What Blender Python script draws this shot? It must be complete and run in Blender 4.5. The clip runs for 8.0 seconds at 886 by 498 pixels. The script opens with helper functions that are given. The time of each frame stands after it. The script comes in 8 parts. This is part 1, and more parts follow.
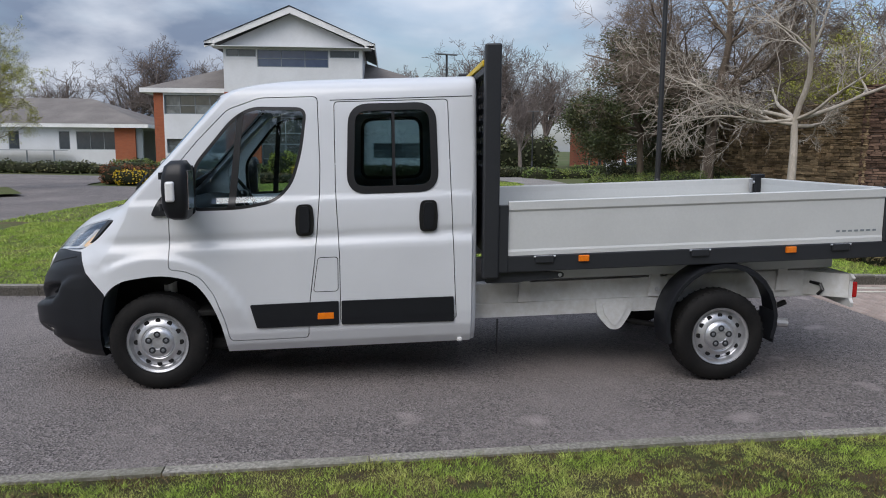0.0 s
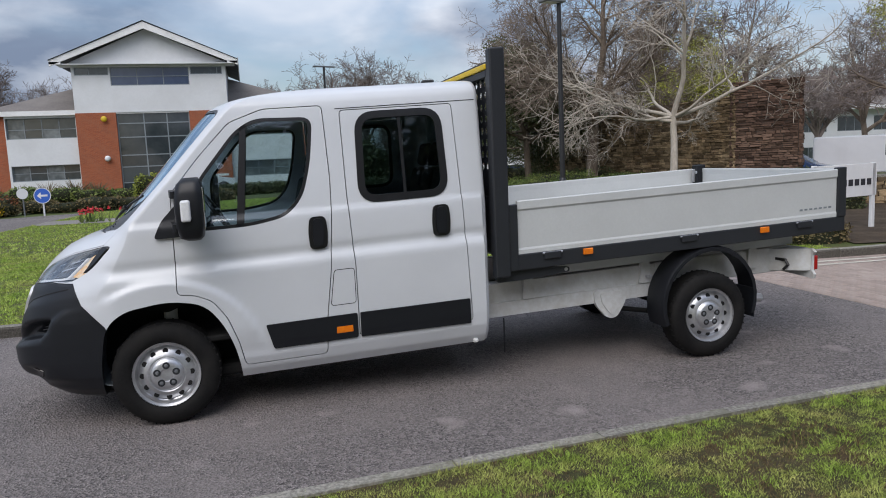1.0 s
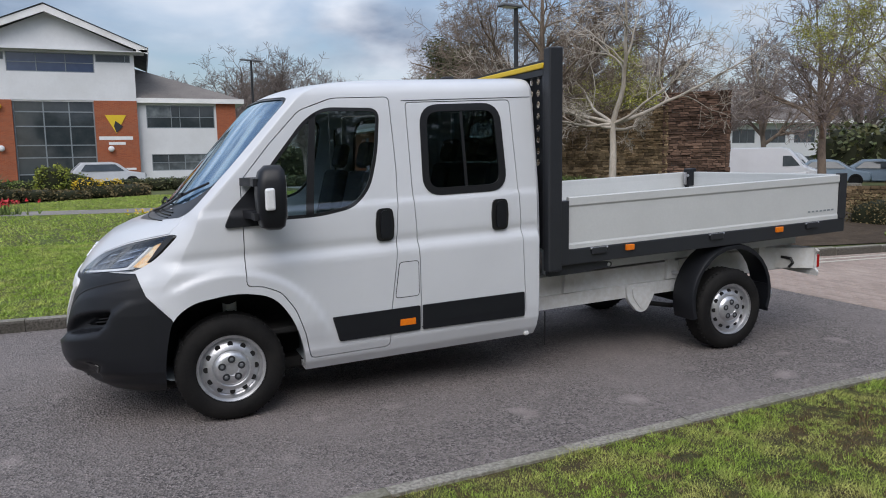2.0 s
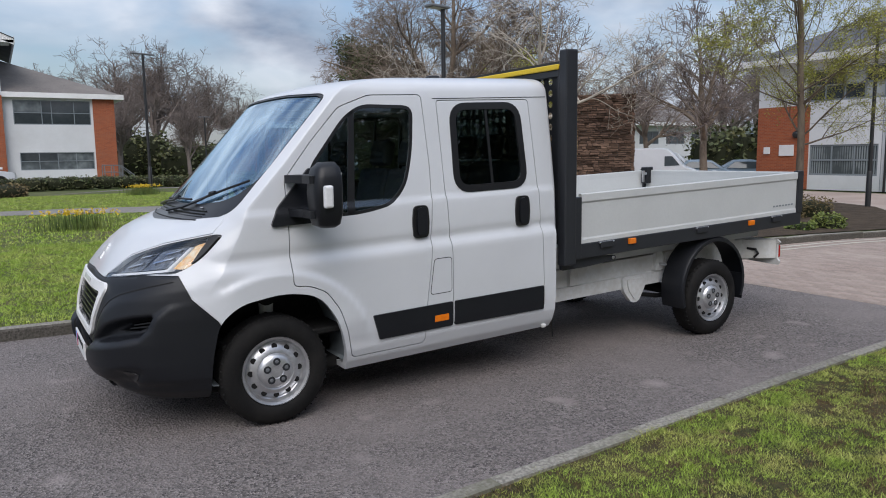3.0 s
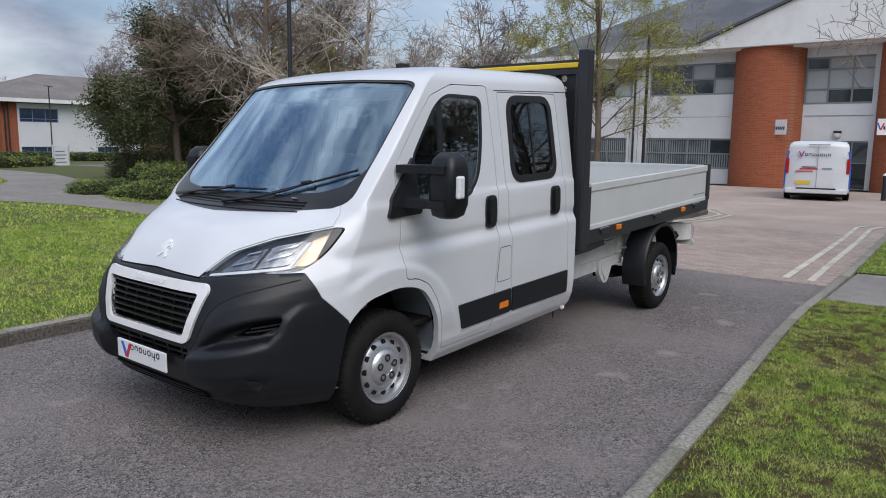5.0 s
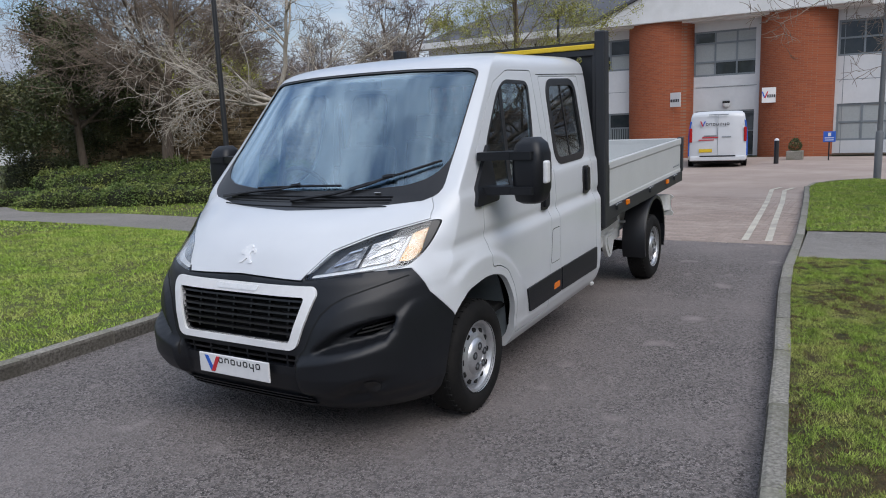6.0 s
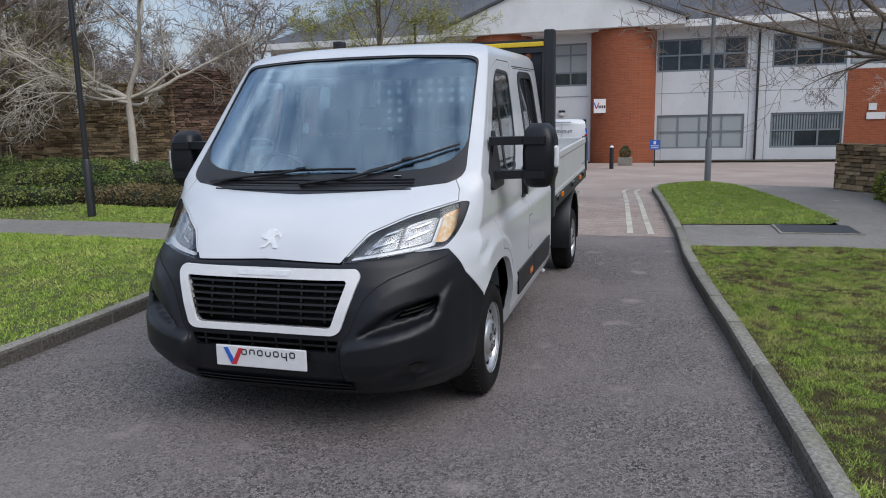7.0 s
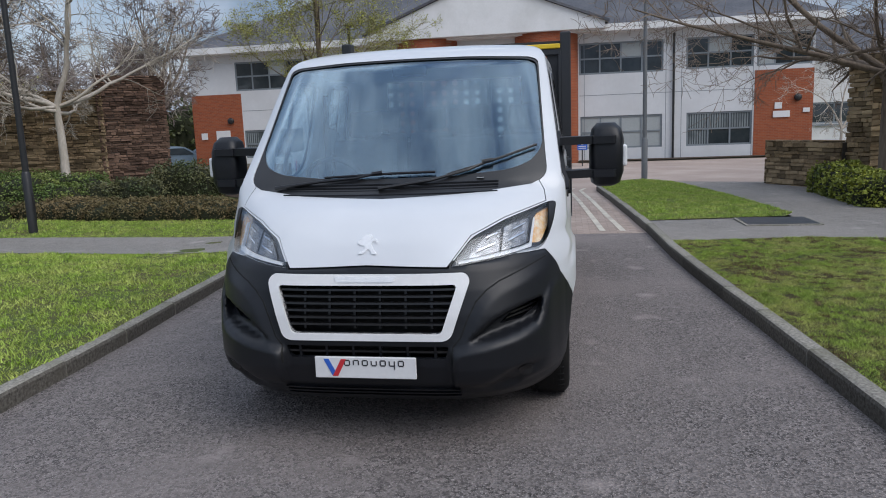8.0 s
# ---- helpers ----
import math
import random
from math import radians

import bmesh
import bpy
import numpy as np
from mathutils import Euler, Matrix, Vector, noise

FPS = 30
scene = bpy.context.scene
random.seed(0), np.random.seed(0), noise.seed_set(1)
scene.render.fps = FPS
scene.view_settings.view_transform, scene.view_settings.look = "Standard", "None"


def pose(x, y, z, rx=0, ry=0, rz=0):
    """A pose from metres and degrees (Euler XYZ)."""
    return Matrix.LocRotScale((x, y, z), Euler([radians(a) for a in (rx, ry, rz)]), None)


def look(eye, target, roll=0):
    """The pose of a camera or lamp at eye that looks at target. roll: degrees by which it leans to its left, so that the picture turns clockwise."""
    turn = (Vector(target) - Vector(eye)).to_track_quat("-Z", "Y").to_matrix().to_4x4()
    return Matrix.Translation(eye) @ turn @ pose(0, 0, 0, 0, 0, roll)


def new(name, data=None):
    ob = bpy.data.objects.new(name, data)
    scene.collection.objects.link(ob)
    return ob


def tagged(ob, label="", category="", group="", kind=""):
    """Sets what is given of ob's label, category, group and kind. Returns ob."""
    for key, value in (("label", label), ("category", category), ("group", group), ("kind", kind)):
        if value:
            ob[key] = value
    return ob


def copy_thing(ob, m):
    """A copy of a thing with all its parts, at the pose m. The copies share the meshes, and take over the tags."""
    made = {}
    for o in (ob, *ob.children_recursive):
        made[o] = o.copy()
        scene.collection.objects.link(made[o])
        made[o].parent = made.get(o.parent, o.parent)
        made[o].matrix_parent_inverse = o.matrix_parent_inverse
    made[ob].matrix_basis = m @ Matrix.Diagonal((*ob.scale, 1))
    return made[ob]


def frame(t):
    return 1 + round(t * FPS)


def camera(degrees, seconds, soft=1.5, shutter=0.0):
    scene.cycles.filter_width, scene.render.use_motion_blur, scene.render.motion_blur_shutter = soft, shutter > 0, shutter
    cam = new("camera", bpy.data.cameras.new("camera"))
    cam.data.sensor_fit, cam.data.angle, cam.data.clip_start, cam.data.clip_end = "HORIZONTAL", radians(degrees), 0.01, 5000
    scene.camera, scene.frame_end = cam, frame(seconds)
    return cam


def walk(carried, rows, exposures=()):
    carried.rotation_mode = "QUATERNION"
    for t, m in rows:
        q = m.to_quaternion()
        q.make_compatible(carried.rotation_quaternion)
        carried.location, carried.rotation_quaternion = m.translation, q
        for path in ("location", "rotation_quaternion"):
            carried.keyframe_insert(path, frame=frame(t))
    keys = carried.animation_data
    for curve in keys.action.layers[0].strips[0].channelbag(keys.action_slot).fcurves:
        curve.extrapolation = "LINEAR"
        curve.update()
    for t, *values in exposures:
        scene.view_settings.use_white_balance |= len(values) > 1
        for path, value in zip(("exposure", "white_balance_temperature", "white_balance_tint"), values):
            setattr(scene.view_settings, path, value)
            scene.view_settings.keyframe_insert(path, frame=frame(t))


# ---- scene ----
cam = camera(62.6, 8.0, soft=1.0)
PATH = [
    (0, (1.616, -6.05, 1.682), (1.76, -4.074, 1.413), 0.4),
    (0.5, (1.096, -6.034, 1.67), (1.457, -4.084, 1.413), -0.1),
    (1, (0.605, -5.904, 1.652), (1.106, -3.983, 1.406), -2.5),
    (1.5, (0.02, -5.774, 1.647), (0.681, -3.903, 1.398), -1.7),
    (2, (-0.446, -5.612, 1.633), (0.305, -3.775, 1.384), -0.9),
    (2.2, (-0.602, -5.541, 1.631), (0.183, -3.718, 1.384), -1.2),
    (3.3, (-1.664, -5.052, 1.635), (-0.54, -3.419, 1.374), -0.2),
    (3.5, (-1.827, -4.934, 1.662), (-0.656, -3.335, 1.396), 0.1),
    (4, (-2.29, -4.633, 1.65), (-0.967, -3.158, 1.381), 0.7),
    (4.5, (-2.686, -4.267, 1.645), (-1.241, -2.913, 1.367), 1.5),
    (4.7, (-2.829, -4.1, 1.67), (-1.34, -2.796, 1.386), 1.3),
    (5.8, (-3.543, -3.123, 1.672), (-1.885, -2.054, 1.345), -1.8),
    (6, (-3.667, -2.93, 1.694), (-1.968, -1.929, 1.359), -2.3),
    (6.5, (-3.963, -2.446, 1.628), (-2.133, -1.712, 1.291), -1.1),
    (7, (-4.148, -1.955, 1.594), (-2.261, -1.38, 1.264), -1.2),
    (7.5, (-4.285, -1.458, 1.601), (-2.369, -0.982, 1.277), -1.9),
    (8, (-4.344, -1.013, 1.605), (-2.401, -0.668, 1.28), -2.2),
]
walk(cam, [(t, look(*p)) for t, *p in PATH], [(0.0, 0.10, 6450, 12), (4.5, 0.10, 6450, 12), (6.5, 0.0, 6300, 11), (8.0, 0.0, 6300, 11)])

# ---- world and sun ----
world = bpy.data.worlds.new("sky")
scene.world = world
world.use_nodes = True
wt = world.node_tree
wt.nodes.clear()
SUN_EL, SUN_ROT = radians(47), radians(215)
w_out = wt.nodes.new("ShaderNodeOutputWorld")
w_bg = wt.nodes.new("ShaderNodeBackground")
w_sky = wt.nodes.new("ShaderNodeTexSky")
w_sky.sky_type, w_sky.sun_disc, w_sky.sun_elevation, w_sky.sun_rotation = "NISHITA", False, SUN_EL, SUN_ROT
w_sky.dust_density = 2.0
w_co = wt.nodes.new("ShaderNodeTexCoord")
w_map = wt.nodes.new("ShaderNodeMapping")
w_map.inputs["Scale"].default_value = (1.0, 1.0, 2.4)
w_n1 = wt.nodes.new("ShaderNodeTexNoise")
w_n1.inputs["Scale"].default_value, w_n1.inputs["Detail"].default_value, w_n1.inputs["Roughness"].default_value = 2.5, 5.0, 0.5
w_n1.inputs["Distortion"].default_value = 0.4
w_ramp = wt.nodes.new("ShaderNodeValToRGB")
w_ramp.color_ramp.elements[0].position, w_ramp.color_ramp.elements[1].position = 0.36, 0.56
w_n2 = wt.nodes.new("ShaderNodeTexNoise")
w_n2.inputs["Scale"].default_value, w_n2.inputs["Detail"].default_value = 4.5, 6.0
w_cl = wt.nodes.new("ShaderNodeValToRGB")
w_cl.color_ramp.elements[0].position, w_cl.color_ramp.elements[1].position = 0.38, 0.64
w_cl.color_ramp.elements[0].color, w_cl.color_ramp.elements[1].color = (1.75, 2.25, 3.15, 1), (6.1, 6.55, 7.2, 1)
w_mix = wt.nodes.new("ShaderNodeMix")
w_mix.data_type = "RGBA"
wt.links.new(w_co.outputs["Generated"], w_map.inputs["Vector"])
wt.links.new(w_map.outputs["Vector"], w_n1.inputs["Vector"])
wt.links.new(w_map.outputs["Vector"], w_n2.inputs["Vector"])
wt.links.new(w_n1.outputs["Fac"], w_ramp.inputs["Fac"])
wt.links.new(w_n2.outputs["Fac"], w_cl.inputs["Fac"])
wt.links.new(w_ramp.outputs["Color"], w_mix.inputs["Factor"])
wt.links.new(w_sky.outputs["Color"], w_mix.inputs["A"])
wt.links.new(w_cl.outputs["Color"], w_mix.inputs["B"])
w_sep = wt.nodes.new("ShaderNodeSeparateXYZ")
w_up = wt.nodes.new("ShaderNodeMapRange")
w_up.inputs["To Min"].default_value, w_up.inputs["To Max"].default_value = 0.76, 1.72
w_mul = wt.nodes.new("ShaderNodeVectorMath")
w_mul.operation = "SCALE"
wt.links.new(w_co.outputs["Generated"], w_sep.inputs["Vector"])
wt.links.new(w_sep.outputs["Z"], w_up.inputs["Value"])
wt.links.new(w_mix.outputs["Result"], w_mul.inputs[0])
wt.links.new(w_up.outputs["Result"], w_mul.inputs["Scale"])
wt.links.new(w_mul.outputs["Vector"], w_bg.inputs["Color"])
w_bg.inputs["Strength"].default_value = 0.130
wt.links.new(w_bg.outputs["Background"], w_out.inputs["Surface"])

sun_data = bpy.data.lights.new("sun", "SUN")
sun_data.energy, sun_data.angle, sun_data.color = 1.55, radians(50), (1.0, 0.985, 0.96)
sun = new("sun", sun_data)
sun.rotation_euler = (radians(90) - SUN_EL, 0, radians(180) - SUN_ROT)
scene.view_settings.exposure = 0.0

# ---- materials ----


def nd(tree, kind, **values):
    n = tree.nodes.new(kind)
    for key, value in values.items():
        n.inputs[key.replace("_", " ")].default_value = value
    return n


def mix_of(tree, fac, a, b):
    n = tree.nodes.new("ShaderNodeMix")
    n.data_type = "RGBA"
    for socket, value in (("Factor", fac), ("A", a), ("B", b)):
        if isinstance(value, bpy.types.NodeSocket):
            tree.links.new(value, n.inputs[socket])
        else:
            n.inputs[socket].default_value = value if socket == "Factor" else (*value, 1)
    return n.outputs["Result"]


def ramp_of(tree, fac, lo, hi):
    n = tree.nodes.new("ShaderNodeMapRange")
    n.inputs["From Min"].default_value, n.inputs["From Max"].default_value = lo, hi
    tree.links.new(fac, n.inputs["Value"])
    return n.outputs["Result"]


def noise_of(tree, scale, detail=4.0, rough=0.55, stretch=(1, 1, 1)):
    co = tree.nodes.new("ShaderNodeTexCoord")
    mp = tree.nodes.new("ShaderNodeMapping")
    mp.inputs["Scale"].default_value = stretch
    n = nd(tree, "ShaderNodeTexNoise", Scale=scale, Detail=detail, Roughness=rough)
    tree.links.new(co.outputs["Object"], mp.inputs["Vector"])
    tree.links.new(mp.outputs["Vector"], n.inputs["Vector"])
    return n.outputs["Fac"]


def surf(name, c1, c2=None, c3=None, big=1.5, fine=40.0, rough=0.6, rough2=None, metal=0.0, bump=0.0, dist=0.01, coat=0.0, per_piece=0.0, per_island=0.0,
         stretch=(1, 1, 1), spec=0.5, lo=0.35, hi=0.65):
    """A surface with grain (fine), and patches (big) towards c2 and c3; per_piece varies the brightness from object to object."""
    m = bpy.data.materials.new(name)
    m.use_nodes = True
    t = m.node_tree
    p = t.nodes["Principled BSDF"]
    c2 = c2 or tuple(v * 0.85 for v in c1)
    grain, patch = noise_of(t, fine, 5, 0.6, stretch), noise_of(t, big, 5, 0.6, stretch)
    col = mix_of(t, ramp_of(t, grain, lo, hi), c1, c2)
    if c3:
        col = mix_of(t, ramp_of(t, patch, 0.42, 0.72), col, c3)
    else:
        col = mix_of(t, ramp_of(t, patch, 0.3, 1.1), col, tuple(v * 0.8 for v in c1))
    if per_piece or per_island:
        if per_piece:
            r = t.nodes.new("ShaderNodeObjectInfo").outputs["Random"]
        else:
            r = t.nodes.new("ShaderNodeNewGeometry").outputs["Random Per Island"]
        amount = per_piece or per_island
        hsv = t.nodes.new("ShaderNodeHueSaturation")
        mr = t.nodes.new("ShaderNodeMapRange")
        mr.inputs["To Min"].default_value, mr.inputs["To Max"].default_value = 1 - amount, 1 + amount
        t.links.new(r, mr.inputs["Value"])
        t.links.new(mr.outputs["Result"], hsv.inputs["Value"])
        t.links.new(col, hsv.inputs["Color"])
        col = hsv.outputs["Color"]
    t.links.new(col, p.inputs["Base Color"])
    p.inputs["Metallic"].default_value = metal
    p.inputs["Coat Weight"].default_value = coat
    p.inputs["Coat Roughness"].default_value = 0.03
    p.inputs["Specular IOR Level"].default_value = spec if rough < 0.7 else spec * 0.5
    if rough2 is None:
        p.inputs["Roughness"].default_value = rough
    else:
        mr = t.nodes.new("ShaderNodeMapRange")
        mr.inputs["To Min"].default_value, mr.inputs["To Max"].default_value = rough, rough2
        t.links.new(patch, mr.inputs["Value"])
        t.links.new(mr.outputs["Result"], p.inputs["Roughness"])
    if bump:
        b = nd(t, "ShaderNodeBump", Strength=bump, Distance=dist)
        t.links.new(grain, b.inputs["Height"])
        t.links.new(b.outputs["Normal"], p.inputs["Normal"])
    return m


def glass(name, tint=(0.9, 0.95, 0.95), f0=0.04, rough=0.0, coat=(1, 1, 1), power=4.0):
    """Thin glazing: the more it is seen aslant the more it mirrors, else clear with a tint."""
    m = bpy.data.materials.new(name)
    m.use_nodes = True
    t = m.node_tree
    t.nodes.remove(t.nodes["Principled BSDF"])
    tr = nd(t, "ShaderNodeBsdfTransparent", Color=(*tint, 1))
    gl = nd(t, "ShaderNodeBsdfGlossy", Roughness=rough, Color=(*coat, 1))
    lw = nd(t, "ShaderNodeLayerWeight", Blend=0.5)
    pw = t.nodes.new("ShaderNodeMath")
    pw.operation = "POWER"
    pw.inputs[1].default_value = power
    mr = t.nodes.new("ShaderNodeMapRange")
    mr.inputs["To Min"].default_value = f0
    t.links.new(lw.outputs["Facing"], pw.inputs[0])
    t.links.new(pw.outputs["Value"], mr.inputs["Value"])
    mx = t.nodes.new("ShaderNodeMixShader")
    t.links.new(mr.outputs["Result"], mx.inputs["Fac"])
    t.links.new(tr.outputs["BSDF"], mx.inputs[1])
    t.links.new(gl.outputs["BSDF"], mx.inputs[2])
    t.links.new(mx.outputs["Shader"], t.nodes["Material Output"].inputs["Surface"])
    return m


def slatted(name):
    """Vertical blinds close behind glazing: upright slats about ten centimetres wide, some of them parted."""
    m = bpy.data.materials.new(name)
    m.use_nodes = True
    t = m.node_tree
    p = t.nodes["Principled BSDF"]
    g = t.nodes.new("ShaderNodeNewGeometry")
    wave = nd(t, "ShaderNodeTexWave", Scale=2.75, Distortion=0.5, Detail=1.0)
    wave.bands_direction = "Y"
    t.links.new(g.outputs["Position"], wave.inputs["Vector"])
    shade = mix_of(t, ramp_of(t, wave.outputs["Fac"], 0.26, 0.62), (0.060, 0.072, 0.078), (0.245, 0.275, 0.285))
    col = mix_of(t, ramp_of(t, noise_of(t, 0.7, 3), 0.46, 0.62), shade, (0.07, 0.082, 0.088))
    t.links.new(col, p.inputs["Base Color"])
    p.inputs["Roughness"].default_value = 0.08
    p.inputs["Specular IOR Level"].default_value = 0.6
    return m


def asphalt(name, c1, c2, c3, pale):
    """Worn asphalt: dark and pale chippings, mottling, faint broad stains and a few scuffed pale spots."""
    m = bpy.data.materials.new(name)
    m.use_nodes = True
    t = m.node_tree
    p = t.nodes["Principled BSDF"]
    chips, mott, broad = noise_of(t, 110, 2, 0.8), noise_of(t, 7, 6, 0.75), noise_of(t, 0.45, 5, 0.6)
    co = t.nodes.new("ShaderNodeTexCoord")
    vo = nd(t, "ShaderNodeTexVoronoi", Scale=72.0)
    t.links.new(co.outputs["Object"], vo.inputs["Vector"])
    sep = t.nodes.new("ShaderNodeSeparateColor")
    t.links.new(vo.outputs["Color"], sep.inputs["Color"])
    col = mix_of(t, ramp_of(t, sep.outputs["Red"], 0.1, 0.95), c1, c2)
    col = mix_of(t, ramp_of(t, chips, 0.56, 0.68), col, c3)
    col = mix_of(t, ramp_of(t, mott, 0.42, 0.80), col, tuple(v * 0.58 for v in c1))
    col = mix_of(t, ramp_of(t, broad, 0.46, 0.80), col, pale)
    spots = noise_of(t, 2.2, 2, 0.4)
    col = mix_of(t, ramp_of(t, spots, 0.66, 0.80), col, tuple(min(1, v * 1.35) for v in pale))
    t.links.new(col, p.inputs["Base Color"])
    p.inputs["Roughness"].default_value = 0.82
    p.inputs["Specular IOR Level"].default_value = 0.3
    bp = nd(t, "ShaderNodeBump", Strength=1.0, Distance=0.008)
    t.links.new(vo.outputs["Distance"], bp.inputs["Height"])
    t.links.new(bp.outputs["Normal"], p.inputs["Normal"])
    return m


M_PAINT = surf("white vehicle paint", (0.65, 0.67, 0.695), (0.635, 0.655, 0.68), big=0.8, fine=3, rough=0.32, coat=0.5)
M_BEDWHITE = surf("white aluminium side board", (0.57, 0.585, 0.58), (0.54, 0.555, 0.55), big=2.0, fine=60, rough=0.42)
M_CHASSIS = surf("white chassis paint", (0.68, 0.69, 0.69), (0.6, 0.6, 0.58), (0.5, 0.48, 0.44), big=3.0, fine=25, rough=0.45)
M_PLASTIC = surf("black textured plastic", (0.0085, 0.0095, 0.0122), (0.0135, 0.0148, 0.0185), big=2.0, fine=300, rough=0.40, bump=0.25, dist=0.001, spec=0.36)
M_BLACK = surf("gloss black plastic", (0.012, 0.012, 0.013), (0.016, 0.016, 0.017), big=4.0, fine=30, rough=0.3)
M_DARK = surf("dark lining", (0.012, 0.012, 0.012), (0.018, 0.018, 0.018), big=3.0, fine=30, rough=0.8)
M_GREY = surf("anthracite powder coat", (0.018, 0.020, 0.024), (0.024, 0.026, 0.031), big=2.0, fine=150, rough=0.45, bump=0.1, dist=0.001)
M_TYRE = surf("tyre rubber", (0.007, 0.007, 0.0075), (0.011, 0.0105, 0.010), (0.017, 0.016, 0.015), big=6.0, fine=80, rough=0.75, bump=0.2, dist=0.002, spec=0.4)
M_STEEL = surf("silver painted steel", (0.62, 0.63, 0.65), (0.55, 0.56, 0.58), (0.45, 0.45, 0.46), big=6.0, fine=50, rough=0.32, metal=0.75)
M_CHROME = surf("bright chrome", (0.8, 0.8, 0.82), (0.75, 0.75, 0.77), big=4.0, fine=20, rough=0.12, metal=1.0)
M_SILVER = surf("bright silver trim", (0.86, 0.87, 0.88), (0.78, 0.79, 0.80), big=8.0, fine=60, rough=0.2, metal=0.1)
# Pale and dark patches paint the uneven reflections of facets, helped by the bump.
M_FACET = surf("lamp reflector with painted facets", (0.40, 0.40, 0.405), (0.22, 0.22, 0.22), (0.12, 0.12, 0.118), big=26.0, fine=18, rough=0.22, metal=0.9, bump=0.35, dist=0.02)
M_THATCH = surf("dry brown thatch", (0.17, 0.115, 0.055), (0.075, 0.052, 0.030), (0.24, 0.19, 0.09), big=2.0, fine=20, rough=0.9, per_island=0.5)
M_LAMPBODY = surf("grey lamp housing", (0.16, 0.165, 0.17), (0.11, 0.115, 0.12), big=8.0, fine=30, rough=0.25, metal=0.6)
M_SEAT = surf("dark seat cloth", (0.022, 0.024, 0.028), (0.032, 0.034, 0.038), big=6.0, fine=200, rough=0.9, bump=0.3, dist=0.002)
M_TRIM = surf("grey cabin trim", (0.055, 0.057, 0.06), (0.045, 0.047, 0.05), big=4.0, fine=100, rough=0.75)
M_AMBER = surf("amber lens", (0.85, 0.22, 0.01), (0.75, 0.16, 0.01), big=10.0, fine=60, rough=0.2)
M_RED = surf("red lens", (0.45, 0.01, 0.01), (0.35, 0.01, 0.01), big=10.0, fine=60, rough=0.2)
M_YELLOW = surf("yellow paint", (0.75, 0.52, 0.02), (0.65, 0.44, 0.02), big=3.0, fine=40, rough=0.45)
M_GLASS = glass("vehicle glass", (0.84, 0.90, 0.91), 0.07)
M_TINT = glass("dark tinted glass", (0.60, 0.68, 0.70), 0.045)
M_SCREEN = glass("windscreen glass", (0.76, 0.86, 0.92), 0.085, 0.0, (0.74, 0.89, 1.0), 2.1)
M_CLEAR = glass("clear lamp lens", (0.96, 0.97, 0.98), 0.03)
M_WHITE = surf("plain white panel", (0.78, 0.78, 0.78), (0.74, 0.74, 0.74), big=3.0, fine=30, rough=0.4)
M_INK = surf("black print", (0.02, 0.02, 0.025), (0.025, 0.025, 0.03), big=5.0, fine=50, rough=0.5)
M_SIGNRED = surf("red print", (0.6, 0.03, 0.04), (0.55, 0.03, 0.04), big=5.0, fine=50, rough=0.5)
M_SIGNBLUE = surf("blue print", (0.03, 0.13, 0.55), (0.03, 0.11, 0.5), big=5.0, fine=50, rough=0.5)
M_ASPHALT = asphalt("worn asphalt", (0.228, 0.201, 0.191), (0.040, 0.036, 0.034), (0.50, 0.455, 0.43), (0.240, 0.210, 0.198))
M_ASPHALT2 = asphalt("pale footway asphalt", (0.29, 0.27, 0.245), (0.17, 0.158, 0.145), (0.38, 0.355, 0.33), (0.31, 0.285, 0.262))
M_PAVER = surf("red block paving", (0.35, 0.28, 0.24), (0.27, 0.215, 0.185), (0.40, 0.33, 0.285), big=1.2, fine=60, rough=0.85, bump=0.4, dist=0.004, per_piece=0.12, per_island=0.0)
M_PAVERS = surf("red block paving far", (0.35, 0.28, 0.24), (0.27, 0.215, 0.185), (0.40, 0.33, 0.285), big=0.5, fine=30, rough=0.85, bump=0.4, dist=0.004, per_island=0.12)
M_JOINT = surf("dark sandy joint", (0.10, 0.085, 0.07), (0.06, 0.05, 0.045), big=2.0, fine=60, rough=0.95)
M_KERB = surf("weathered concrete kerb", (0.33, 0.31, 0.27), (0.17, 0.16, 0.138), (0.17, 0.165, 0.12), big=3.0, fine=48, lo=0.38, hi=0.62, rough=0.9, bump=1.0, dist=0.006, per_piece=0.12)
# Kerb's road side: dirt, plus the shade of an upright face put into the colour.
M_KERBFACE = surf("dirty kerb face with painted shade", (0.15, 0.138, 0.12), (0.055, 0.05, 0.043), (0.09, 0.082, 0.066), big=2.5, fine=45, rough=0.92, bump=0.8, dist=0.006, per_piece=0.2)
M_GRASSBED = surf("turf soil", (0.105, 0.140, 0.036), (0.055, 0.066, 0.022), (0.10, 0.076, 0.04), big=1.6, fine=35, rough=0.95, bump=0.7, dist=0.02)
M_BLADE = surf("grass blades", (0.34, 0.475, 0.076), (0.19, 0.29, 0.044), (0.44, 0.48, 0.13), big=2.6, fine=12, rough=0.75, per_island=0.32)
M_VERGE = surf("worn verge blades", (0.35, 0.48, 0.080), (0.18, 0.255, 0.046), (0.48, 0.46, 0.155), big=3.2, fine=14, rough=0.75, per_island=0.5)
# Mossy soil, its colour darkened to paint shade in the gaps between blades.
M_VERGESOIL = surf("mossy verge soil with gap shade", (0.070, 0.075, 0.026), (0.034, 0.030, 0.016), (0.085, 0.058, 0.032), big=2.2, fine=30, rough=0.95, bump=0.9, dist=0.03)
M_SOIL = surf("bare earth", (0.07, 0.05, 0.035), (0.04, 0.03, 0.02), (0.10, 0.075, 0.05), big=3.0, fine=40, rough=0.95, bump=0.8, dist=0.02)
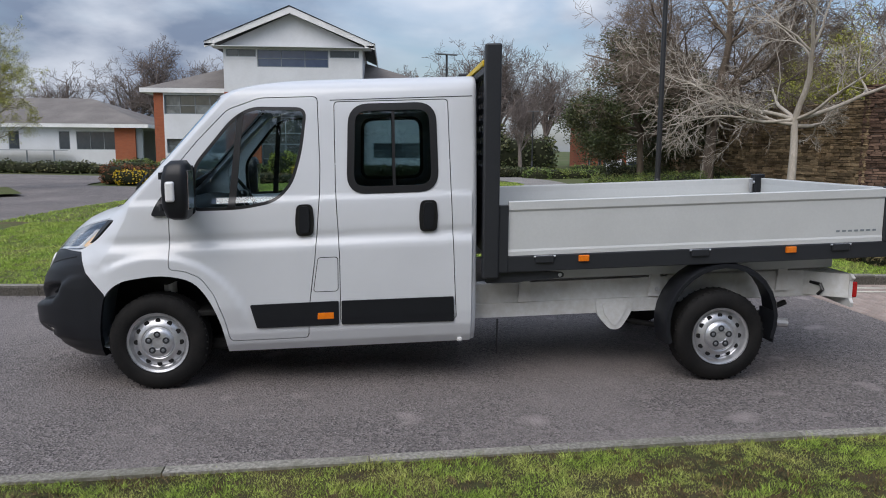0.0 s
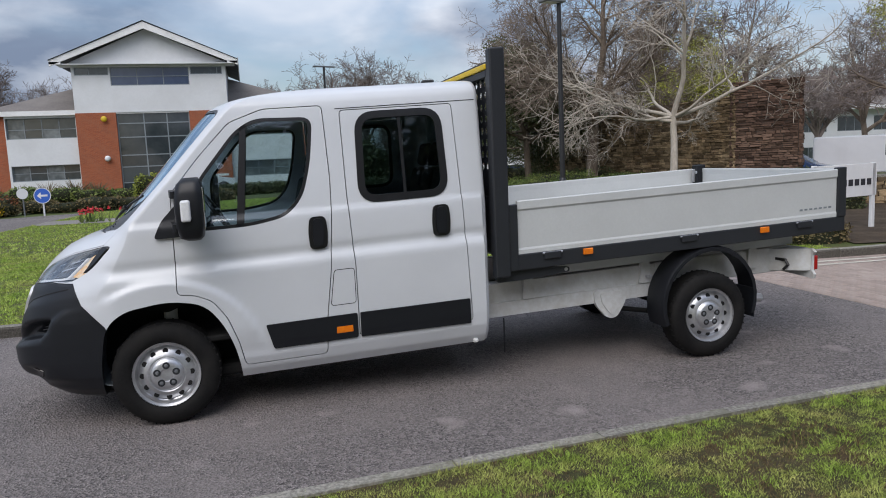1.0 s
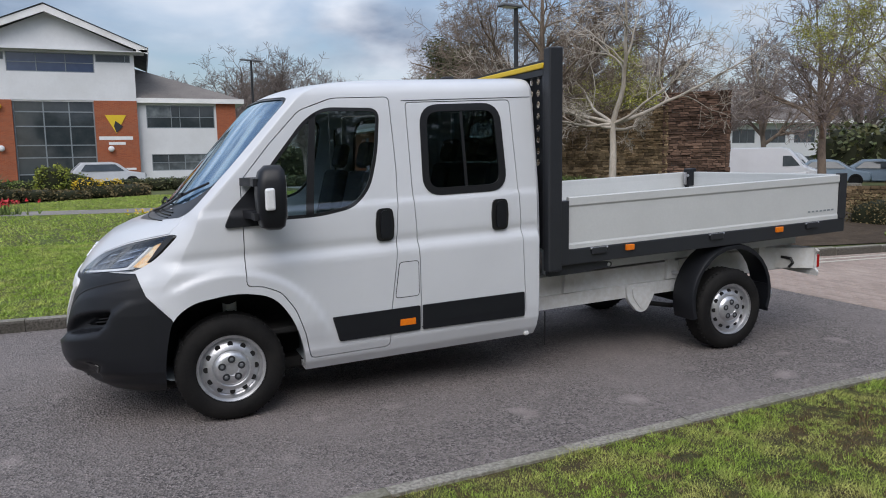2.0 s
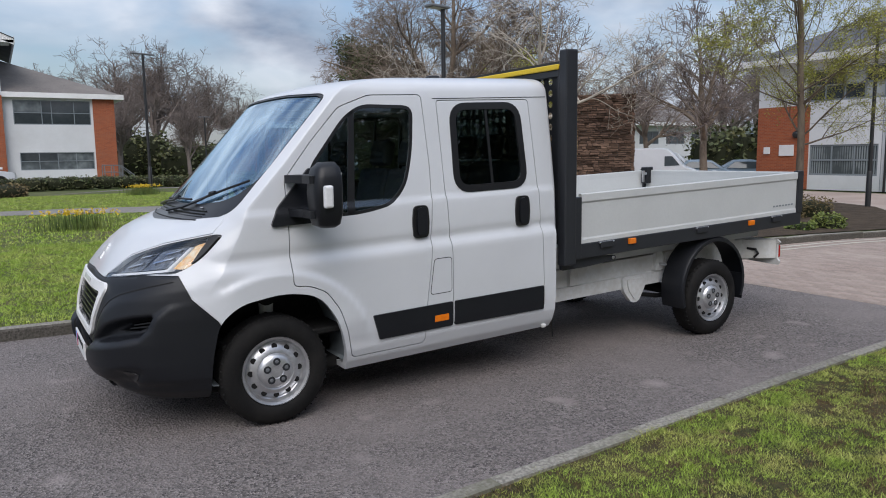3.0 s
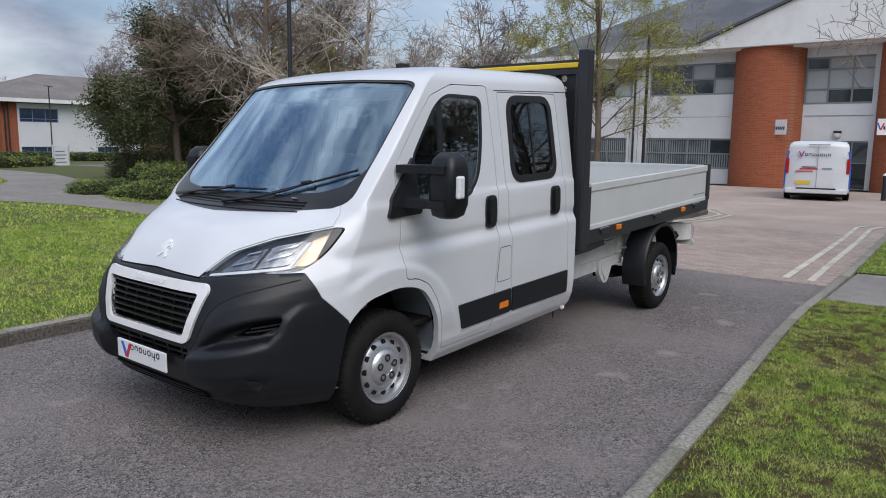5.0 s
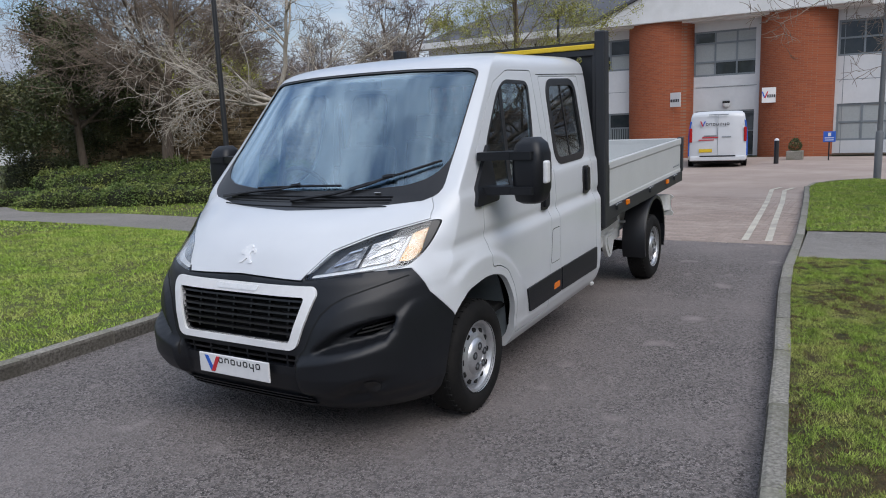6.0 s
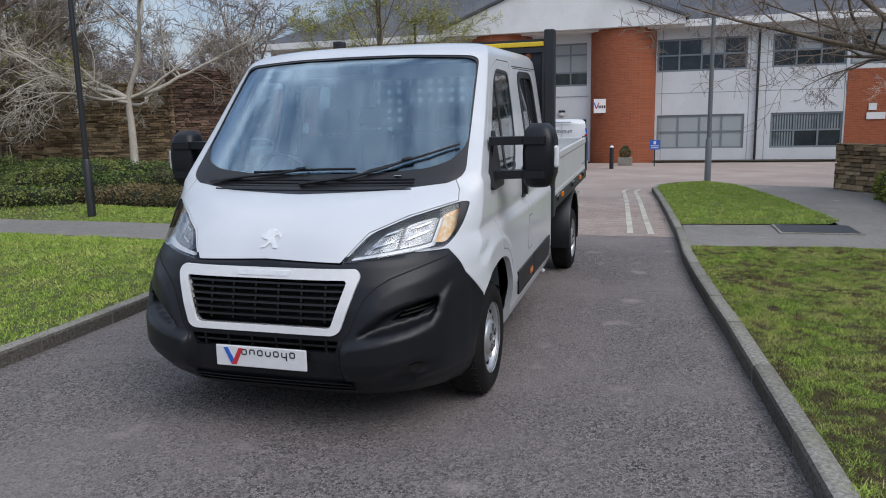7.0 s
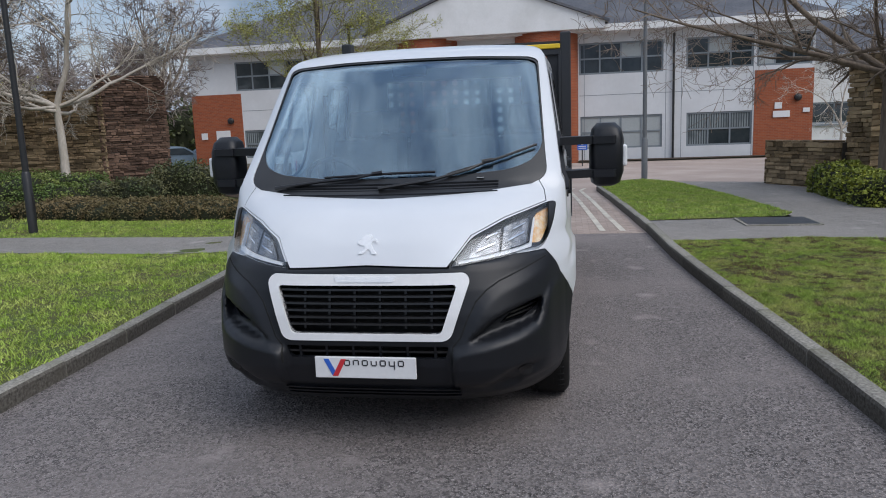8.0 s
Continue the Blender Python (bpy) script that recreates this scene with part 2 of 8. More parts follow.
M_FAR = surf("distant ground", (0.09, 0.12, 0.03), (0.05, 0.07, 0.02), (0.12, 0.11, 0.06), big=0.05, fine=2, rough=0.95)
M_LINE = surf("worn cream road paint", (0.62, 0.58, 0.48), (0.5, 0.47, 0.4), (0.36, 0.32, 0.28), big=2.5, fine=50, rough=0.8)
M_PANEL = surf("pale grey cladding", (0.68, 0.695, 0.705), (0.65, 0.665, 0.68), (0.59, 0.60, 0.605), big=0.5, fine=6, rough=0.45)
M_FASCIA = surf("white fascia board", (0.80, 0.80, 0.79), (0.77, 0.77, 0.76), (0.66, 0.66, 0.64), big=0.7, fine=12, rough=0.5)
M_SLATE = surf("grey slate roof", (0.10, 0.105, 0.12), (0.07, 0.073, 0.083), (0.14, 0.14, 0.15), big=0.6, fine=9, rough=0.7, bump=0.4, dist=0.01, per_island=0.2)
M_TILE = surf("brown grey roof tile", (0.20, 0.18, 0.165), (0.15, 0.135, 0.125), (0.24, 0.22, 0.2), big=0.4, fine=8, rough=0.8, bump=0.4, dist=0.01, per_island=0.15)
M_FRAME = surf("grey window frame", (0.22, 0.25, 0.27), (0.19, 0.22, 0.24), big=2.0, fine=30, rough=0.45)
M_PANE = surf("dark office glazing", (0.03, 0.04, 0.045), (0.05, 0.06, 0.065), big=0.7, fine=2.5, rough=0.04, spec=0.8)
M_PANEBLUE = surf("blue tinted office glazing", (0.03, 0.05, 0.11), (0.04, 0.065, 0.13), big=0.7, fine=2.5, rough=0.05, spec=0.8)
# Pale blinds; over the entrance the same colour paints a pale reflection.
M_PALEPANE = surf("pale blind and painted pane reflection", (0.42, 0.45, 0.45), (0.36, 0.39, 0.39), big=1.0, fine=20, rough=0.7)
M_VBLIND = slatted("vertical blind behind glass")
M_STONE = surf("brown ragstone", (0.29, 0.205, 0.115), (0.155, 0.108, 0.064), (0.41, 0.31, 0.19), big=0.9, fine=22, rough=0.9, bump=0.8, dist=0.016, per_piece=0.55, per_island=0.0)
M_PIER = surf("red brown brick stone", (0.155, 0.094, 0.068), (0.09, 0.058, 0.045), (0.205, 0.132, 0.094), big=0.9, fine=22, rough=0.9, bump=0.8, dist=0.016, per_piece=0.55)
M_PIERS = surf("red brown brick stone joined", (0.155, 0.094, 0.068), (0.09, 0.058, 0.045), (0.205, 0.132, 0.094), big=0.9, fine=22, rough=0.9, bump=0.8, dist=0.016, per_island=0.55)
M_STONES = surf("brown ragstone joined", (0.29, 0.205, 0.115), (0.155, 0.108, 0.064), (0.41, 0.31, 0.19), big=0.9, fine=22, rough=0.9, bump=0.8, dist=0.016, per_island=0.55)
M_BARKPALE = surf("pale grey bark", (0.55, 0.50, 0.43), (0.42, 0.37, 0.31), (0.32, 0.28, 0.22), big=3.0, fine=30, rough=0.9, bump=0.6, dist=0.01, stretch=(1, 1, 0.3))
M_BARK = surf("brown bark", (0.19, 0.15, 0.115), (0.11, 0.086, 0.068), (0.25, 0.2, 0.15), big=3.0, fine=26, rough=0.95, bump=0.8, dist=0.015, stretch=(1, 1, 0.25))
M_TWIG = surf("bare twigs", (0.25, 0.198, 0.155), (0.155, 0.120, 0.096), big=2.0, fine=15, rough=0.95)
M_TWIGFAR = surf("distant bare twigs", (0.23, 0.19, 0.17), (0.165, 0.14, 0.128), big=0.4, fine=3, rough=0.95)
M_BUDTWIG = surf("olive budding twigs", (0.27, 0.24, 0.12), (0.18, 0.155, 0.085), big=2.0, fine=15, rough=0.9)
M_BUD = surf("young yellow green leaf", (0.42, 0.42, 0.09), (0.32, 0.34, 0.06), big=1.0, fine=8, rough=0.7, per_island=0.3)
M_INDIC = surf("pale amber lens", (0.90, 0.58, 0.24), (0.80, 0.33, 0.06), (0.92, 0.80, 0.60), big=22.0, fine=45, rough=0.12)
M_EVER = surf("evergreen leaf", (0.075, 0.100, 0.033), (0.045, 0.062, 0.021), (0.135, 0.120, 0.048), big=1.5, fine=9, rough=0.6, per_island=0.4)
M_HEDGE = surf("clipped hedge leaf", (0.12, 0.185, 0.036), (0.065, 0.105, 0.024), (0.22, 0.245, 0.055), big=1.2, fine=9, rough=0.65, per_island=0.4)
M_HEDGEBROWN = surf("brown winter hedge leaf", (0.15, 0.115, 0.055), (0.10, 0.092, 0.038), (0.19, 0.14, 0.07), big=1.2, fine=9, rough=0.75, per_island=0.35)
M_GOLD = surf("golden hedge leaf", (0.30, 0.31, 0.03), (0.16, 0.2, 0.025), (0.1, 0.14, 0.03), big=1.6, fine=9, rough=0.65, per_island=0.3)
M_POST = surf("black lamp post paint", (0.018, 0.019, 0.02), (0.028, 0.028, 0.03), big=4.0, fine=60, rough=0.4)
M_GALV = surf("grey galvanised post", (0.20, 0.21, 0.22), (0.16, 0.17, 0.18), big=4.0, fine=60, rough=0.55, metal=0.3)

# ---- building tools ----


def finish(bm, name, material, smooth=None):
    me = bpy.data.meshes.new(name)
    bm.to_mesh(me)
    bm.free()
    me.materials.append(material)
    if smooth:
        me.polygons.foreach_set("use_smooth", [True] * len(me.polygons))
        me.set_sharp_from_angle(angle=radians(smooth))
    return me


def part(name, data, material=None, parent=None, label="", smooth=None):
    """ONE mesh object from a bmesh or a mesh, under a thing or a part."""
    if isinstance(data, bmesh.types.BMesh):
        data = finish(data, name, material, smooth)
    ob = new(name, data)
    if parent:
        ob.parent = parent
    return tagged(ob, label) if label else ob


def thing(name, label, category, m=None, group="", kind=""):
    ob = new(name)
    ob.empty_display_size = 0.2
    if m is not None:
        ob.matrix_basis = m
    return tagged(ob, label, category, group, kind)


def structure(name, bm, material, label="", smooth=None):
    return tagged(part(name, bm, material, None, "", smooth), label or name.replace("_", " "), "", "", "structure")


def boxm(bm, x0, x1, y0, y1, z0, z1, m=None):
    v = [bm.verts.new((x, y, z)) for x in (x0, x1) for y in (y0, y1) for z in (z0, z1)]
    if m is not None:
        for a in v:
            a.co = m @ a.co
    for f in ((0, 1, 3, 2), (4, 6, 7, 5), (0, 4, 5, 1), (2, 3, 7, 6), (0, 2, 6, 4), (1, 5, 7, 3)):
        bm.faces.new([v[i] for i in f])
    return v


def bbox(x0, x1, y0, y1, z0, z1, bevel=0.01, seg=2, m=None):
    """A new bmesh with one box whose edges are rounded."""
    bm = bmesh.new()
    boxm(bm, x0, x1, y0, y1, z0, z1, m)
    if bevel:
        bmesh.ops.bevel(bm, geom=bm.edges[:], offset=bevel, segments=seg, affect="EDGES", profile=0.5)
    bmesh.ops.recalc_face_normals(bm, faces=bm.faces)
    return bm


def prism(bm, outline, axis, a, b):
    """Extrude an outline: axis 'y' takes (x, z), 'x' takes (y, z), 'z' takes (x, y)."""
    put = {"y": lambda u, v, w: (u, w, v), "x": lambda u, v, w: (w, u, v), "z": lambda u, v, w: (u, v, w)}[axis]
    lo = [bm.verts.new(put(u, v, a)) for u, v in outline]
    hi = [bm.verts.new(put(u, v, b)) for u, v in outline]
    n = len(lo)
    faces = [bm.faces.new(lo), bm.faces.new(hi[::-1])] + [bm.faces.new((lo[i], hi[i], hi[(i + 1) % n], lo[(i + 1) % n])) for i in range(n)]
    bmesh.ops.recalc_face_normals(bm, faces=faces)
    return faces


def rounded(points, radius, seg=5):
    """An outline with its corners rounded; radius: one, or one for each corner."""
    out, n = [], len(points)
    for i, p in enumerate(points):
        r = radius[i] if isinstance(radius, (list, tuple)) else radius
        p, a, b = Vector(p), Vector(points[i - 1]), Vector(points[(i + 1) % n])
        u, v = (a - p), (b - p)
        r = min(r, u.length * 0.48, v.length * 0.48)
        p0, p1 = p + u.normalized() * r, p + v.normalized() * r
        for k in range(seg + 1):
            s = k / seg
            out.append(tuple(p0 * (1 - s) ** 2 + p * 2 * s * (1 - s) + p1 * s * s))
    return out


def grow(outline, d):
    """Push an outline outward by d (inward if negative)."""
    n = len(outline)
    area = sum(outline[i][0] * outline[(i + 1) % n][1] - outline[(i + 1) % n][0] * outline[i][1] for i in range(n))
    s, out = (1 if area > 0 else -1), []
    for i in range(n):
        a, p, b = Vector(outline[i - 1]), Vector(outline[i]), Vector(outline[(i + 1) % n])
        d1, d2 = (p - a), (b - p)
        n1, n2 = Vector((d1.y, -d1.x)), Vector((d2.y, -d2.x))
        if n1.length < 1e-9 or n2.length < 1e-9:
            out.append(tuple(p))
            continue
        n1.normalize()
        n2.normalize()
        m = n1 + n2
        m = m / max(0.4, m.length_squared / 2) if m.length > 1e-6 else n1
        out.append(tuple(p + m * (s * d)))
    return out


def tube(bm, pts, radius, seg=8, caps=True):
    """A round bar along points; radius: one, or one for each point."""
    pts = [Vector(p) for p in pts]
    rings, side = [], None
    for i, p in enumerate(pts):
        d = (pts[min(i + 1, len(pts) - 1)] - pts[max(i - 1, 0)]).normalized()
        if side is None:
            side = d.cross(Vector((0, 0, 1)) if abs(d.z) < 0.9 else Vector((1, 0, 0))).normalized()
        side = (side - d * side.dot(d)).normalized()
        up = d.cross(side)
        r = radius[i] if isinstance(radius, (list, tuple)) else radius
        rings.append([bm.verts.new(p + (side * math.cos(k * math.tau / seg) + up * math.sin(k * math.tau / seg)) * r) for k in range(seg)])
    for a, b in zip(rings, rings[1:]):
        for k in range(seg):
            bm.faces.new((a[k], a[(k + 1) % seg], b[(k + 1) % seg], b[k]))
    if caps:
        bm.faces.new(rings[0][::-1])
        bm.faces.new(rings[-1])
    return bm


def lathe(bm, profile, seg=32, m=None, closed=False, caps=True):
    """Turn a profile of (radius, along) about the y axis."""
    rings = []
    for r, h in profile:
        ring = [bm.verts.new((r * math.cos(k * math.tau / seg), h, r * math.sin(k * math.tau / seg))) for k in range(seg)]
        if m is not None:
            for v in ring:
                v.co = m @ v.co
        rings.append(ring)
    pairs = list(zip(rings, rings[1:])) + ([(rings[-1], rings[0])] if closed else [])
    for a, b in pairs:
        for k in range(seg):
            bm.faces.new((a[k], b[k], b[(k + 1) % seg], a[(k + 1) % seg]))
    if not closed and caps:
        if profile[0][0] > 1e-4:
            bm.faces.new(rings[0])
        if profile[-1][0] > 1e-4:
            bm.faces.new(rings[-1][::-1])
    bmesh.ops.remove_doubles(bm, verts=bm.verts[:], dist=1e-5)
    bmesh.ops.recalc_face_normals(bm, faces=bm.faces[:])
    return bm


def temp(bm, name="t"):
    me = bpy.data.meshes.new(name)
    bm.to_mesh(me)
    bm.free()
    return new(name, me)


def carve(base, *steps):
    """Boolean steps on a base object: (operation, cutter bmesh). The cutters are used up; the result is a mesh."""
    work = base.copy()
    scene.collection.objects.link(work)
    cutters = []
    for op, cutter in steps:
        c = temp(cutter, "cutter")
        cutters.append(c)
        b = work.modifiers.new(op, "BOOLEAN")
        b.operation, b.object, b.solver = op, c, "EXACT"
    bpy.context.view_layer.update()
    out = bpy.data.meshes.new_from_object(work.evaluated_get(bpy.context.evaluated_depsgraph_get()))
    for o in (work, *cutters):
        data = o.data
        bpy.data.objects.remove(o)
        if data.users == 0:
            bpy.data.meshes.remove(data)
    return out


def dress(me, material, smooth=35, rake=None):
    me.materials.clear()
    me.materials.append(material)
    if len(me.polygons):
        me.polygons.foreach_set("material_index", [0] * len(me.polygons))
        me.polygons.foreach_set("use_smooth", [True] * len(me.polygons))
        me.set_sharp_from_angle(angle=radians(smooth))
    return me


def lerp(x, table):
    """A smooth value from rows of (x, value...)."""
    if x <= table[0][0]:
        return table[0][1:]
    for a, b in zip(table, table[1:]):
        if x <= b[0]:
            s = (x - a[0]) / (b[0] - a[0])
            return tuple(p + (q - p) * s for p, q in zip(a[1:], b[1:]))
    return table[-1][1:]

# ---- ground, roads, kerbs ----


def gz(x, y):
    """Height of the made ground (road level)."""
    return -0.009 * max(0.0, x - 4.0) - max(0.0, y - 40.0) * (0.020 if x > 6 else 0.0036)


def lawn_z(x, y):
    """Height of the turf: a kerb's upstand above the road, rising a little away from it."""
    rise = 0.015 * min(8.0, max(0.0, y - 3.0)) if y > 0 else 0.004 * min(8.0, max(0.0, -2.5 - y))
    dip = 0.15 * math.exp(-((x - 5.9) / 1.5) ** 2) * min(1.0, max(0.0, y - 3.2)) * min(1.0, max(0.0, (19.0 - y) / 6.0)) if y > 0 else 0.0
    return gz(x, y) + 0.105 + rise - dip + 0.012 * noise.noise((x * 0.5, y * 0.5, 0))


def sheet(name, outline, material, z, label, step=None):
    """A paved or turfed area inside an outline, with its height from z(x, y)."""
    bm = bmesh.new()
    vs = [bm.verts.new((x, y, 0)) for x, y in outline]
    edges = [bm.edges.new((vs[i], vs[(i + 1) % len(vs)])) for i in range(len(vs))]
    bmesh.ops.triangle_fill(bm, edges=edges, use_beauty=True)
    if step:
        for _ in range(7):
            long = [e for e in bm.edges if e.calc_length() > step]
            if not long:
                break
            bmesh.ops.subdivide_edges(bm, edges=long, cuts=1)
            bmesh.ops.triangulate(bm, faces=bm.faces[:])
    for v in bm.verts:
        v.co.z = z(v.co.x, v.co.y)
    for f in bm.faces:
        f.normal_update()
        if f.normal.z < 0:
            f.normal_flip()
    return structure(name, bm, material, label, 40)


bm = bmesh.new()
rim = [0, 6, 12, 20, 32, 50, 75, 110, 180, 350, 800, 2000]
rings = []
for r in rim:
    ring = [bm.verts.new((10 + r * math.cos(k * math.tau / 48), 10 + r * math.sin(k * math.tau / 48), 0)) for k in range(48 if r else 1)]
    for v in ring:
        v.co.z = gz(v.co.x, v.co.y) - 0.05 if r < 100 else -0.6
    rings.append(ring)
for a, b in zip(rings, rings[1:]):
    for k in range(48):
        bm.faces.new((a[0], b[k], b[(k + 1) % 48]) if len(a) == 1 else (a[k], b[k], b[(k + 1) % 48], a[(k + 1) % 48]))
structure("ground", bm, M_FAR, "wide rough grass ground under the business park", 60)

KERB_R = [(-16, -3.45), (-6, -2.93), (-0.5, -2.59), (1.5, -2.43), (3.2, -2.28), (4.6, -2.19), (5.6, -2.17), (6.8, -2.13), (9, -2.02), (12, -1.85), (14.6, -1.68), (15.6, -1.78), (16.5, -2.25), (17.0, -3.0)]
KERB_L = [(-4.9, 4.3), (-4.2, 2.95), (-3.2, 2.47), (-0.8, 2.40), (0.8, 2.51), (2.6, 2.69), (5.0, 2.92), (8, 3.0), (12, 2.8), (14.2, 2.42), (15.6, 2.5), (17, 3.4), (20.3, 6.0), (21.2, 8.0), (20.6, 12.0)]
LAWN_EDGE = [(-5.0, 4.6), (-6.3, 8.5), (-6.1, 12.0), (-5.6, 18), (-5.0, 23.5), (0, 28.5), (5, 32.3), (13, 36.5)]

road = [(-60, -30), (-30, -4.2)] + [(x, y - 0.02) for x, y in KERB_R[:7]] + [(6.65, -2.15), (6.65, 3.02)] + [(x, y + 0.02) for x, y in KERB_L[6::-1]] + LAWN_EDGE[1:] + [(22, 42), (30, 52), (14, 46.5), (6, 40), (0, 33.5), (-4.9, 29), (-9.5, 26.9), (-12.0, 27.8), (-12.6, 30), (-12.6, 38.4), (-15, 39.3), (-23, 42.2), (-60, 52)]
sheet("road", road, M_ASPHALT, lambda x, y: gz(x, y), "worn grey asphalt estate road", 1.5)
yard = [(6.65, -2.15)] + [(x, y - 0.02) for x, y in KERB_R[8:]] + [(15.8, -4.3), (14.5, -8), (16, -25), (31.5, -25), (31.5, 60), (24, 45), (18.1, 20)] + [(x, y + 0.02) for x, y in KERB_L[:6:-1]] + [(6.65, 3.02)]
sheet("road_paved", yard, M_PAVERS, lambda x, y: gz(x, y) - 0.006, "red-brown block paved forecourt", 3)

lawn_left = [(x, y + 0.085) for x, y in KERB_L[:11]] + [(16.9, 3.55), (20.2, 6.1), (21.1, 8.0), (20.5, 12.0), (18, 20), (15, 36)] + LAWN_EDGE[:0:-1]
sheet("lawn_left", lawn_left, M_GRASSBED, lawn_z, "mown green lawn beyond the road", 1.2)
lawn_right = [(x, y - 0.085) for x, y in KERB_R[:6]] + [(5.15, -2.29), (5.3, -4.0), (5.0, -6.0), (6, -30), (-60, -30), (-30, -4.4)]
sheet("lawn_right", lawn_right, M_VERGESOIL, lawn_z, "mown green verge with worn bare patches", 1.0)
lawn_island = [(7.35, -2.22), (9, -2.13), (12, -1.96), (14.6, -1.79), (15.5, -1.89), (16.4, -2.35), (16.9, -3.1), (15.6, -3.75), (13.0, -4.1), (10, -4.4), (8.0, -4.5), (7.6, -4.3)]
sheet("lawn_island", lawn_island, M_GRASSBED, lawn_z, "small clipped grass island beside the junction", 0.8)
slab = [(5.15, -2.29), (7.35, -2.24), (7.6, -4.3), (7.6, -4.8), (6.6, -6.0), (5.0, -6.0), (5.3, -4.0)]
sheet("pavement_crossing", slab, M_ASPHALT2, lambda x, y: gz(x, y) + 0.095, "pale worn footway beside the kerb", 1.0)
foot = [(7.6, -4.8), (7.6, -4.3), (8.0, -4.5), (10, -4.4), (13.0, -4.1), (15.6, -3.75), (16.6, -3.3), (16.2, -4.4), (14.6, -8.0), (14.2, -10), (5, -10), (5, -6), (6.6, -6.0)]
sheet("pavement_right", foot, M_ASPHALT2, lambda x, y: gz(x, y) + 0.06, "pale grey asphalt footway", 2.0)
path = [(4.75, 3.05), (4.75, 6.2), (4.6, 9.5), (4.2, 12.3), (3.0, 14.8), (1.0, 16.0), (-1.5, 16.7), (-5.5, 17.4), (-5.6, 19.2), (-1.5, 18.7), (1.0, 18.5), (3.2, 17.7), (4.9, 18.7), (6.5, 21.8), (7.6, 26.2), (7.0, 30.5), (6.2, 33.0), (9.0, 34.3), (9.8, 31.0), (9.8, 26.0), (8.6, 21.4), (7.0, 17.6), (6.0, 14.2), (6.35, 11.5), (6.55, 8.3), (6.6, 5.0), (6.75, 3.1)]
islet = [(-11.0, 20.0), (-13.6, 24.3), (-20, 24), (-24, 20), (-20, 17.5), (-13, 18.2)]
sheet("lawn_islet", islet, M_GRASSBED, lambda x, y: gz(x, y) + 0.10, "small grass islet in the far road", 1.0)
sheet("footpath", path, M_ASPHALT2, lambda x, y: lawn_z(x, y) + 0.012, "pale asphalt footpath across the lawn", 1.0)


def along(line, length, gap=0.006):
    """Cut a line into straight pieces of about that length: middle, heading, length."""
    out, carry = [], None
    for a, b in zip(line, line[1:]):
        a, b = Vector(a), Vector(b)
        n = max(1, round((b - a).length / length))
        for i in range(n):
            p, q = a.lerp(b, i / n), a.lerp(b, (i + 1) / n)
            out.append(((p + q) / 2, math.atan2(q.y - p.y, q.x - p.x), (q - p).length - gap))
    return out


def kerb(name, line, side, label):
    holder = thing(name, label, "kerb", None, "", "structure")
    for mid, ang, length in along(line, 0.915):
        bm = bmesh.new()
        prof = [(0.0, -0.1), (-0.004, 0.095), (0.006, 0.114), (0.026, 0.122), (0.105, 0.122), (0.105, -0.1)]
        prism(bm, [(side * u, v) for u, v in prof], "x", -length / 2, length / 2)
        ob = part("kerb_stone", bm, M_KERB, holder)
        # the upright road side takes the darker colour that holds dirt and painted shade
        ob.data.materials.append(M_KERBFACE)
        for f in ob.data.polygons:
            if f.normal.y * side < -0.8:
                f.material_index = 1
        ob.matrix_basis = pose(mid.x, mid.y, gz(mid.x, mid.y) + random.uniform(-0.006, 0.004), random.uniform(-0.8, 0.8), random.uniform(-0.3, 0.3), math.degrees(ang) + random.uniform(-0.4, 0.4))
    return holder


kerb("kerb_right", KERB_R, -1, "weathered concrete kerb along the verge")
kerb("kerb_left", KERB_L, 1, "weathered concrete kerb along the lawn")
kerb("kerb_lawn_edge", LAWN_EDGE[1:], -1, "weathered concrete kerb round the lawn")

# painted lines on the forecourt
for line in ([(6.9, -1.80), (9, -1.66), (12, -1.48), (14.7, -1.27), (15.4, -1.4)], [(6.9, -1.50), (9, -1.38), (12, -1.2), (14.9, -0.98), (15.5, -1.12)],
             [(7.2, 2.72), (12, 2.52), (14.2, 2.15), (15.7, 2.22), (17.2, 3.2)], [(7.2, 2.47), (12, 2.26), (14.2, 1.9), (15.8, 1.97), (17.4, 3.0)]):
    bm = bmesh.new()
    l = [Vector((*p, 0)) for p in line]
    for a, b in zip(l, l[1:]):
        n = (b - a).normalized().cross(Vector((0, 0, 1))) * 0.045
        q = [bm.verts.new((p.x, p.y, gz(p.x, p.y) + 0.006)) for p in (a - n, a + n, b + n, b - n)]
        bm.faces.new(q)
    bmesh.ops.recalc_face_normals(bm, faces=bm.faces[:])
    structure("road_line", bm, M_LINE, "worn cream painted road line")

# ---- buildings ----


